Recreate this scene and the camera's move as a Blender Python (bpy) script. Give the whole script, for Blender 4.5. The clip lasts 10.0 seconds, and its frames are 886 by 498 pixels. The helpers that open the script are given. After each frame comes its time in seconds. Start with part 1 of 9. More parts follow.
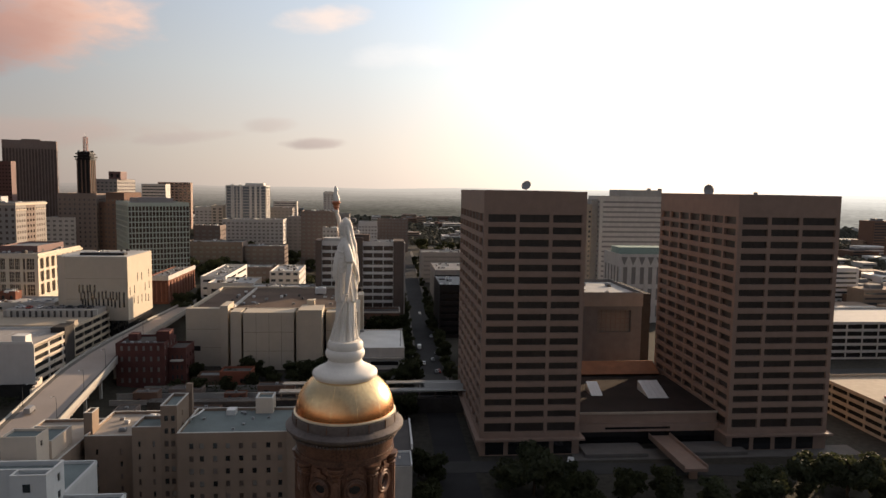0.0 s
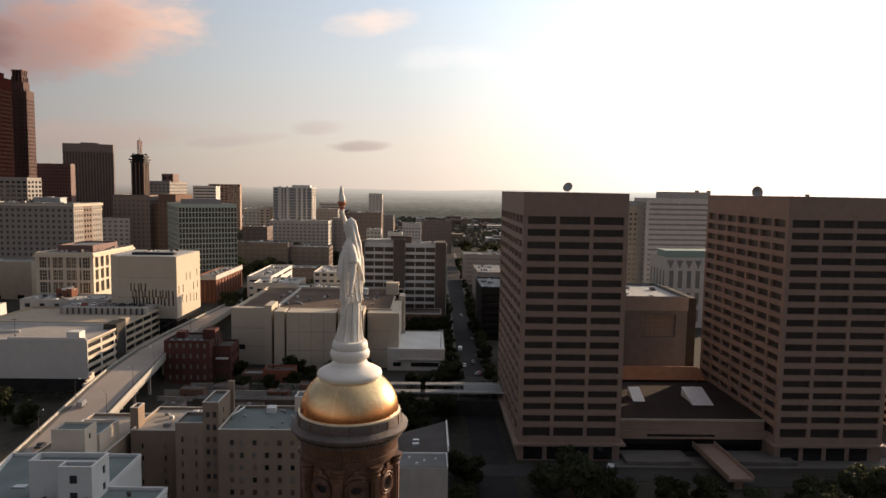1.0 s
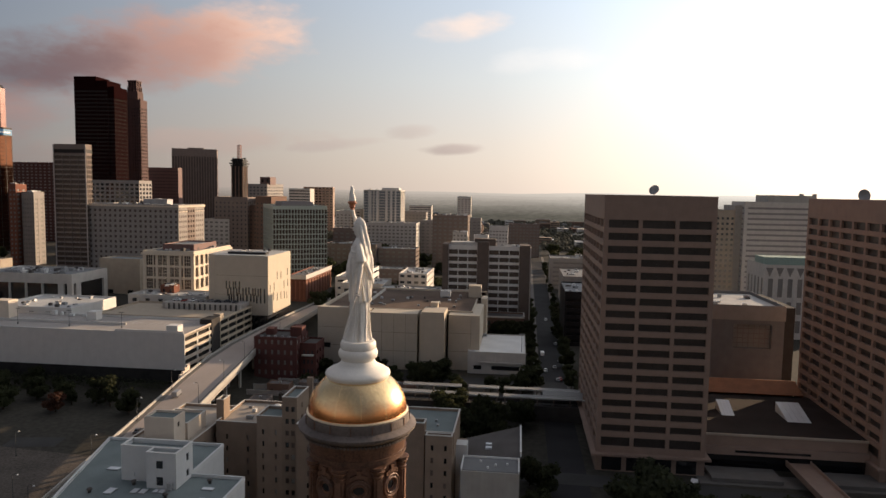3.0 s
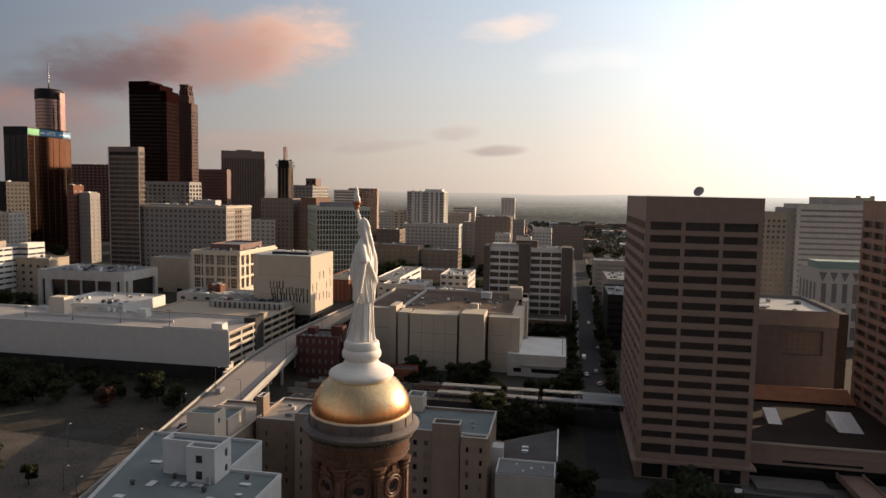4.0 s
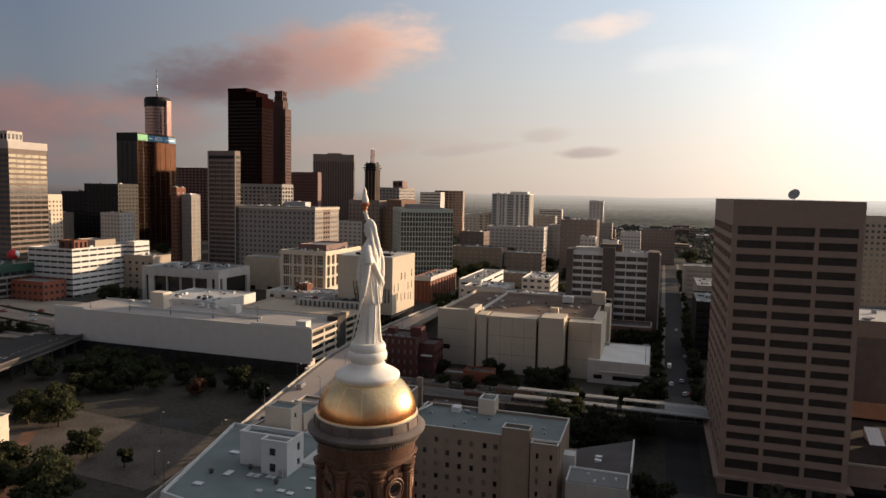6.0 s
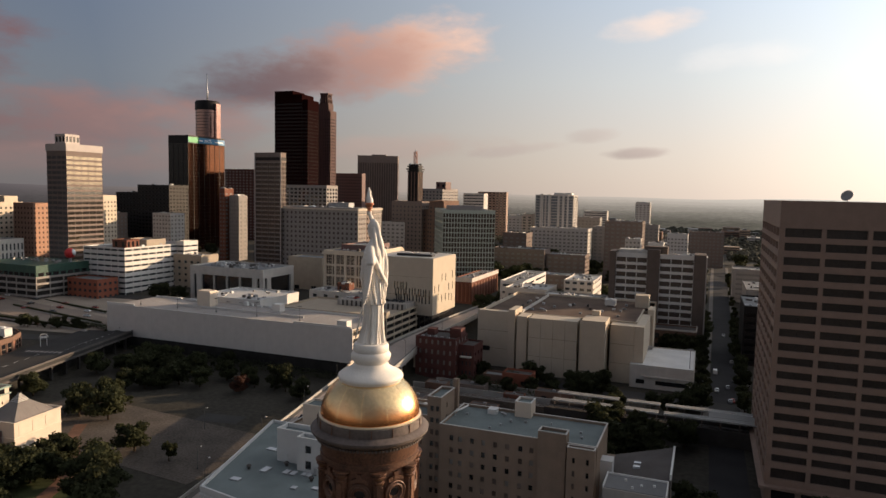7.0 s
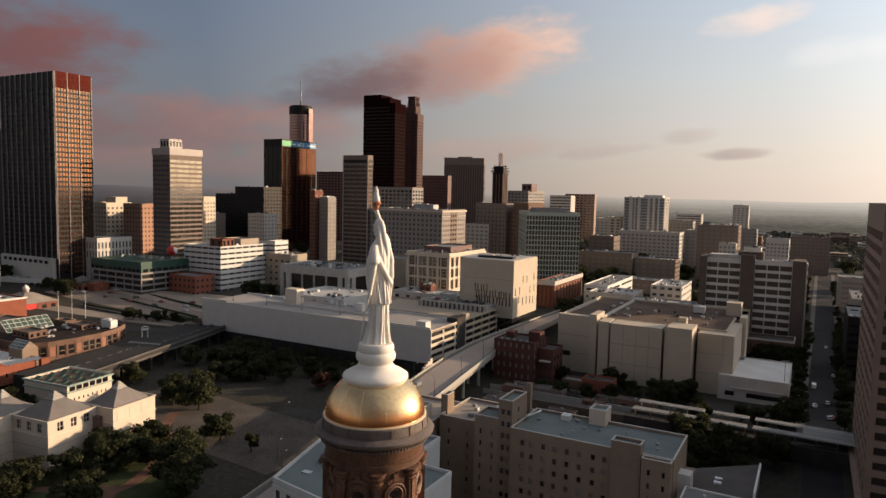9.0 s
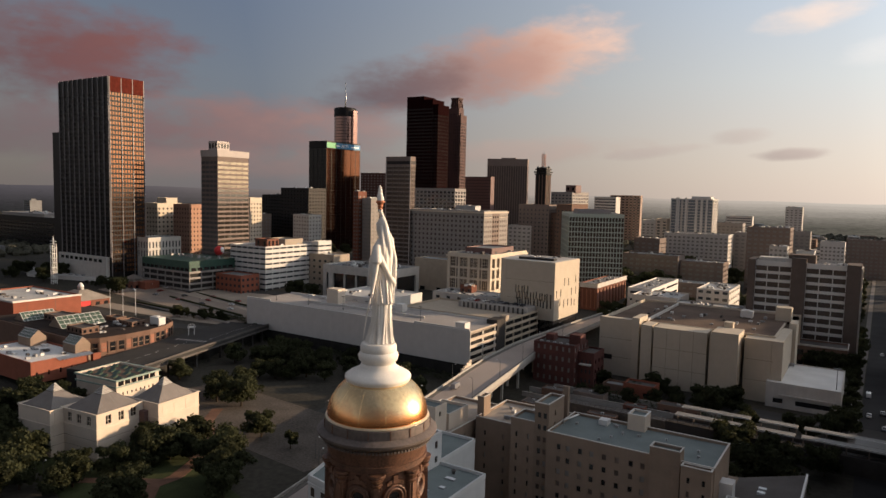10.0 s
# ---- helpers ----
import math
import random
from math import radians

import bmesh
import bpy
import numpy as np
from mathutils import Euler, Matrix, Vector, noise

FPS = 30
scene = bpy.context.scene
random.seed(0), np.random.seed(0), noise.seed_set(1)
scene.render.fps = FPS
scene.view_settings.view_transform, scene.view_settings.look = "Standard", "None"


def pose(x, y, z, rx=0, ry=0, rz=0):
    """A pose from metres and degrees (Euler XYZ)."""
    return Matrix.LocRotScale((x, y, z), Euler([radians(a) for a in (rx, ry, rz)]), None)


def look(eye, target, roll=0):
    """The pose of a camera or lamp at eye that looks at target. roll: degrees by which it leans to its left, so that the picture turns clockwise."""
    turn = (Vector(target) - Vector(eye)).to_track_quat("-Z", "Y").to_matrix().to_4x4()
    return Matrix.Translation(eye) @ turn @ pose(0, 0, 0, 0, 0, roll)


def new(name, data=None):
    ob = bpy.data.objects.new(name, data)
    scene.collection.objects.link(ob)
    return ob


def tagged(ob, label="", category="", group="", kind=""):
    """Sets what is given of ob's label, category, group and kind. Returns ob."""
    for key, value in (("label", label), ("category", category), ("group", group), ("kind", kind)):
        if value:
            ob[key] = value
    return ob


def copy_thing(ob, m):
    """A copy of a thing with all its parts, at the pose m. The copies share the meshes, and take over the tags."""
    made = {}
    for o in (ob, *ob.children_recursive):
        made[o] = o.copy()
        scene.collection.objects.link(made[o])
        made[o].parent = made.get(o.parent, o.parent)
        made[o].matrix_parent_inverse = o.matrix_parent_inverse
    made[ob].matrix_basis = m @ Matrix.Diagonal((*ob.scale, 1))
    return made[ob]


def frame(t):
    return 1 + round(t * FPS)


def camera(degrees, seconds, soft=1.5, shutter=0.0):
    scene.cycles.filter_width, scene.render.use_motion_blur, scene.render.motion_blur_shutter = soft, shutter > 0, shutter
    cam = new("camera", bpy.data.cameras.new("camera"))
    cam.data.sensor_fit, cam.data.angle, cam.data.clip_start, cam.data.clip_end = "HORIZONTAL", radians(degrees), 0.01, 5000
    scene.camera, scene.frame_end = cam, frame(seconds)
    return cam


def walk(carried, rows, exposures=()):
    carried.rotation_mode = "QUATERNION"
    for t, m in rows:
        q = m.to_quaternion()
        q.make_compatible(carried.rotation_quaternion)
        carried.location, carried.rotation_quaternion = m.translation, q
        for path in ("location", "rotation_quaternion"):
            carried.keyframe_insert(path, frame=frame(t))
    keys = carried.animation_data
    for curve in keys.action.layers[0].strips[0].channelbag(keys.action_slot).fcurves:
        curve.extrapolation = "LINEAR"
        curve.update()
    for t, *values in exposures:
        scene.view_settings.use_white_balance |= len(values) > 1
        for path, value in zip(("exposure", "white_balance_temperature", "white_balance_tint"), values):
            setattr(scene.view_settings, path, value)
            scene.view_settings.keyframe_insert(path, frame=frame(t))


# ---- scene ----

# ---- camera ----
cam = camera(66.43, 10.0)
ROWS = [
    (0, -0.000, 0.000, 91.800, -5.070, -5.165, -0.875),
    (0.5, 1.045, 0.115, 91.767, -3.150, -5.107, -0.887),
    (1, 2.094, 0.254, 91.739, -1.237, -5.059, -0.900),
    (1.5, 3.146, 0.415, 91.715, 0.671, -5.019, -0.916),
    (2, 4.193, 0.595, 91.692, 2.595, -4.991, -0.937),
    (2.5, 5.237, 0.799, 91.670, 4.517, -4.964, -0.962),
    (4, 8.331, 1.593, 91.630, 10.207, -4.878, -1.035),
    (4.5, 9.334, 1.934, 91.629, 12.077, -4.870, -1.058),
    (5, 10.318, 2.317, 91.635, 13.936, -4.858, -1.081),
    (5.5, 11.286, 2.742, 91.646, 15.787, -4.836, -1.103),
    (7, 14.087, 4.253, 91.642, 21.421, -4.790, -1.165),
    (7.5, 14.993, 4.818, 91.625, 23.290, -4.783, -1.183),
    (8, 15.883, 5.415, 91.605, 25.150, -4.776, -1.204),
    (8.5, 16.746, 6.047, 91.583, 27.017, -4.774, -1.226),
    (9, 17.575, 6.714, 91.559, 28.895, -4.769, -1.248),
    (9.5, 18.373, 7.413, 91.530, 30.765, -4.759, -1.270),
    (10, 19.137, 8.142, 91.494, 32.634, -4.744, -1.286),
]
walk(cam, [(t, pose(x, y, z, 90 + pitch, roll, yaw)) for t, x, y, z, yaw, pitch, roll in ROWS],
     exposures=[(0, 0.64), (5, 0.56), (10, 0.5)])

# ---- light ----
SUN_AZ, SUN_EL = radians(46), radians(11.5)
SUN_DIR = Vector((math.sin(SUN_AZ) * math.cos(SUN_EL), math.cos(SUN_AZ) * math.cos(SUN_EL), math.sin(SUN_EL)))
sun = new("sun", bpy.data.lights.new("sun", "SUN"))
sun.data.energy, sun.data.angle, sun.data.color = 5.0, radians(0.6), (1.0, 0.72, 0.47)
sun.matrix_world = look(SUN_DIR * 100, (0, 0, 0))

# clouds: bearing to the left of north and height, half length, half thickness, lean (all degrees), cover, lit colour, shaded colour
MAIN_CLOUDS = [
    (24.2, 11.3, 5.7, 2.6, -12, 0.97, (0.85, 0.55, 0.42), (0.5, 0.31, 0.26)),
    (30.2, 10.1, 7.2, 2.6, -13, 0.95, (0.5, 0.29, 0.235), (0.24, 0.155, 0.15)),
    (36.6, 8.6, 5.8, 2.1, -14, 0.92, (0.2, 0.13, 0.13), (0.11, 0.085, 0.1)),
    (61.5, 9.5, 7.6, 3.0, -4, 0.95, (0.2, 0.085, 0.08), (0.13, 0.065, 0.07)),
    (50.5, 4.7, 8.0, 2.4, -5, 0.85, (0.3, 0.17, 0.155), (0.17, 0.115, 0.12)),
    (62.0, 4.0, 9.0, 2.0, -4, 0.7, (0.2, 0.125, 0.13), (0.13, 0.1, 0.11)),
]
LOW_CLOUDS = [
    (41.5, 4.8, 6.5, 1.8, -7, 0.7, (0.36, 0.22, 0.195), (0.21, 0.15, 0.15)),
    (50.0, 1.9, 13.0, 1.2, -2, 0.65, (0.28, 0.185, 0.17), (0.19, 0.14, 0.14)),
    (27.0, 3.4, 9.0, 1.1, -4, 0.5, (0.48, 0.34, 0.29), (0.34, 0.26, 0.235)),
    (5.7, 3.45, 2.4, 0.42, -3, 0.75, (0.5, 0.4, 0.36), (0.36, 0.29, 0.27)),
    (15.8, 3.6, 3.8, 0.45, -6, 0.5, (0.5, 0.39, 0.35), (0.38, 0.31, 0.29)),
    (9.2, 4.9, 1.9, 0.55, -5, 0.45, (0.55, 0.44, 0.39), (0.42, 0.34, 0.31)),
]
HIGH_CLOUDS = [
    (5.0, 13.3, 3.4, 1.0, -8, 0.75, (1.0, 0.76, 0.62), (0.78, 0.66, 0.6)),
    (-2.2, 10.7, 4.0, 1.0, -6, 0.35, (1.0, 0.92, 0.86), (0.85, 0.8, 0.77)),
    (-22.0, 21.0, 12.0, 2.0, 4, 0.4, (1.1, 1.05, 1.0), (0.95, 0.92, 0.9)),
    (95.0, 14.0, 14.0, 2.4, -6, 0.7, (0.22, 0.14, 0.14), (0.13, 0.1, 0.12)),
]
CLOUDS = MAIN_CLOUDS + LOW_CLOUDS + HIGH_CLOUDS


def make_world():
    world = bpy.data.worlds.new("sky")
    scene.world = world
    world.use_nodes = True
    nt = world.node_tree
    nt.nodes.clear()
    link = nt.links.new

    def math_node(op, a, b=None, c=None):
        n = nt.nodes.new("ShaderNodeMath")
        n.operation = op
        for i, v in enumerate((a, b, c)):
            if v is None:
                continue
            if isinstance(v, (int, float)):
                n.inputs[i].default_value = v
            else:
                link(v, n.inputs[i])
        return n.outputs[0]

    def ramp(value, lo, hi, stops):
        r = nt.nodes.new("ShaderNodeMapRange")
        r.inputs["From Min"].default_value, r.inputs["From Max"].default_value = lo, hi
        link(value, r.inputs["Value"])
        c = nt.nodes.new("ShaderNodeValToRGB")
        while len(c.color_ramp.elements) < len(stops):
            c.color_ramp.elements.new(0.5)
        for e, (p, col) in zip(c.color_ramp.elements, stops):
            e.position, e.color = (p - lo) / (hi - lo), (*col, 1)
        link(r.outputs[0], c.inputs[0])
        return c.outputs[0]

    def mix(kind, fac, a, b):
        m = nt.nodes.new("ShaderNodeMix")
        m.data_type, m.blend_type = "RGBA", kind
        for sock, v in ((m.inputs[0], fac), (m.inputs[6], a), (m.inputs[7], b)):
            if isinstance(v, (int, float)):
                sock.default_value = v
            elif isinstance(v, tuple):
                sock.default_value = (*v, 1)
            else:
                link(v, sock)
        return m.outputs[2]

    way = nt.nodes.new("ShaderNodeTexCoord").outputs["Generated"]
    xyz = nt.nodes.new("ShaderNodeSeparateXYZ")
    link(way, xyz.inputs[0])
    x, y, z = xyz.outputs
    azim = math_node("MULTIPLY", math_node("ARCTAN2", math_node("MULTIPLY", x, -1.0), y), 57.29578)
    elev = math_node("MULTIPLY", math_node("ARCSINE", z), 57.29578)
    dot = nt.nodes.new("ShaderNodeVectorMath")
    dot.operation = "DOT_PRODUCT"
    dot.inputs[1].default_value = SUN_DIR
    link(way, dot.inputs[0])
    off = math_node("MULTIPLY", math_node("ARCCOSINE", dot.outputs["Value"]), 57.29578)
    # the physical sky under the veil of bright haze round the sun
    sky = nt.nodes.new("ShaderNodeTexSky")
    sky.sky_type, sky.sun_disc = "NISHITA", False
    sky.sun_elevation, sky.sun_rotation = SUN_EL, SUN_AZ
    sky.air_density, sky.dust_density, sky.ozone_density = 1.0, 1.5, 2.0
    dim = nt.nodes.new("ShaderNodeVectorMath")
    dim.operation = "SCALE"
    dim.inputs["Scale"].default_value = 0.018
    link(sky.outputs[0], dim.inputs[0])
    veil = ramp(off, 0, 150, [(0, (1.25, 1.2, 1.12)), (24, (1.06, 1.03, 0.985)), (38, (0.79, 0.765, 0.73)), (48, (0.59, 0.57, 0.552)),
                              (60, (0.45, 0.43, 0.415)), (70, (0.33, 0.316, 0.312)), (80, (0.235, 0.23, 0.24)), (92, (0.13, 0.138, 0.168)), (114, (0.13, 0.125, 0.13)), (150, (0.36, 0.325, 0.31))])
    tint = ramp(elev, 0, 40, [(0, (1.08, 0.935, 0.84)), (4, (1.06, 0.96, 0.89)), (9, (0.97, 1.0, 1.01)), (16, (0.8, 0.93, 1.1)), (26, (0.85, 0.92, 1.02)), (40, (0.85, 0.88, 0.95))])
    colour = mix("ADD", 1.0, mix("MULTIPLY", 1.0, veil, tint), dim.outputs[0])
    # clouds
    def noise_at(scale, detail, stretch):
        mp = nt.nodes.new("ShaderNodeMapping")
        mp.inputs["Scale"].default_value = (scale, scale, scale * stretch)
        link(way, mp.inputs["Vector"])
        n = nt.nodes.new("ShaderNodeTexNoise")
        n.inputs["Scale"].default_value, n.inputs["Detail"].default_value, n.inputs["Roughness"].default_value = 1.0, detail, 0.55
        link(mp.outputs[0], n.inputs["Vector"])
        return n.outputs["Fac"]

    puff, wisp = noise_at(13, 5, 2.2), noise_at(34, 5, 2.6)
    billow = math_node("ADD", math_node("MULTIPLY", math_node("SUBTRACT", puff, 0.5), 2.9), math_node("MULTIPLY", math_node("SUBTRACT", wisp, 0.5), 1.0))
    for az, el, a, b, lean, cover, lit, shade in CLOUDS:
        ca, sa = math.cos(radians(lean)), math.sin(radians(lean))
        da, de = math_node("SUBTRACT", azim, az), math_node("SUBTRACT", elev, el)
        u = math_node("DIVIDE", math_node("ADD", math_node("MULTIPLY", da, ca), math_node("MULTIPLY", de, sa)), a)
        v = math_node("DIVIDE", math_node("SUBTRACT", math_node("MULTIPLY", de, ca), math_node("MULTIPLY", da, sa)), b)
        r2 = math_node("ADD", math_node("MULTIPLY", u, u), math_node("MULTIPLY", v, v))
        body = math_node("SUBTRACT", math_node("ADD", billow, 0.95), r2)
        mask = nt.nodes.new("ShaderNodeMapRange")
        mask.interpolation_type = "SMOOTHSTEP"
        mask.inputs["From Min"].default_value, mask.inputs["From Max"].default_value = -0.9, 1.25
        mask.inputs["To Max"].default_value = cover
        link(body, mask.inputs["Value"])
        # lit from the right and above
        side = math_node("ADD", math_node("MULTIPLY", u, -0.42), math_node("ADD", math_node("MULTIPLY", v, 0.22), math_node("MULTIPLY", billow, 0.25)))
        fac = nt.nodes.new("ShaderNodeMapRange")
        fac.inputs["From Min"].default_value, fac.inputs["From Max"].default_value = -0.5, 0.5
        link(side, fac.inputs["Value"])
        colour = mix("MIX", mask.outputs[0], colour, mix("MIX", fac.outputs[0], shade, lit))
    bg, out = nt.nodes.new("ShaderNodeBackground"), nt.nodes.new("ShaderNodeOutputWorld")
    link(colour, bg.inputs["Color"])
    bg.inputs["Strength"].default_value = 0.8
    link(bg.outputs[0], out.inputs["Surface"])


make_world()


# ---- materials ----
def material(name, colour, rough=0.8, metal=0.0, vary=0.12, scale=0.3, grain=6.0, bump=0.15, spec=0.4, streak=0.0):
    """A surface with large stains, fine grain, optional rain streaks and a little relief; sizes in metres."""
    m = bpy.data.materials.new(name)
    m.use_nodes = True
    nt = m.node_tree
    b = nt.nodes["Principled BSDF"]
    b.inputs["Roughness"].default_value, b.inputs["Metallic"].default_value = rough, metal
    b.inputs["Specular IOR Level"].default_value = spec
    if rough >= 0.85:
        b.inputs["Specular IOR Level"].default_value = spec * 0.3
    geo = nt.nodes.new("ShaderNodeNewGeometry")

    def tex(s, detail, stretch=None):
        mp = nt.nodes.new("ShaderNodeMapping")
        mp.inputs["Scale"].default_value = (s, s, s * (stretch or 1.0))
        nt.links.new(geo.outputs["Position"], mp.inputs["Vector"])
        n = nt.nodes.new("ShaderNodeTexNoise")
        n.inputs["Scale"].default_value, n.inputs["Detail"].default_value = 1.0, detail
        nt.links.new(mp.outputs[0], n.inputs["Vector"])
        return n

    big, fine = tex(scale, 4), tex(grain, 3)
    add = nt.nodes.new("ShaderNodeMath")
    add.operation = "ADD"
    nt.links.new(big.outputs["Fac"], add.inputs[0])
    nt.links.new(fine.outputs["Fac"], add.inputs[1])
    last = add
    if streak:
        st = tex(1.2, 3, 0.04)
        a2 = nt.nodes.new("ShaderNodeMath")
        a2.operation = "MULTIPLY_ADD"
        nt.links.new(st.outputs["Fac"], a2.inputs[0])
        a2.inputs[1].default_value = streak
        nt.links.new(add.outputs[0], a2.inputs[2])
        last = a2
    info = nt.nodes.new("ShaderNodeObjectInfo")
    rnd = nt.nodes.new("ShaderNodeMath")
    rnd.operation = "MULTIPLY_ADD"
    rnd.inputs[1].default_value = 0.35
    nt.links.new(info.outputs["Random"], rnd.inputs[0])
    nt.links.new(last.outputs[0], rnd.inputs[2])
    r = nt.nodes.new("ShaderNodeMapRange")
    mid = 1.17 + 0.5 * streak
    r.inputs["From Min"].default_value, r.inputs["From Max"].default_value = mid - 0.5, mid + 0.5
    r.inputs["To Min"].default_value, r.inputs["To Max"].default_value = 1 - vary * 1.6, 1 + vary * 1.6
    nt.links.new(rnd.outputs[0], r.inputs["Value"])
    mul = nt.nodes.new("ShaderNodeVectorMath")
    mul.operation = "SCALE"
    mul.inputs[0].default_value = colour[:3]
    nt.links.new(r.outputs[0], mul.inputs["Scale"])
    nt.links.new(mul.outputs[0], b.inputs["Base Color"])
    if bump:
        bp = nt.nodes.new("ShaderNodeBump")
        bp.inputs["Strength"].default_value, bp.inputs["Distance"].default_value = bump, 0.05
        nt.links.new(fine.outputs["Fac"], bp.inputs["Height"])
        nt.links.new(bp.outputs[0], b.inputs["Normal"])
    return m


def glass(name, colour, rough=0.12, spec=0.9):
    return material(name, colour, rough, 0.0, 0.25, 0.15, 1.5, 0.02, spec)


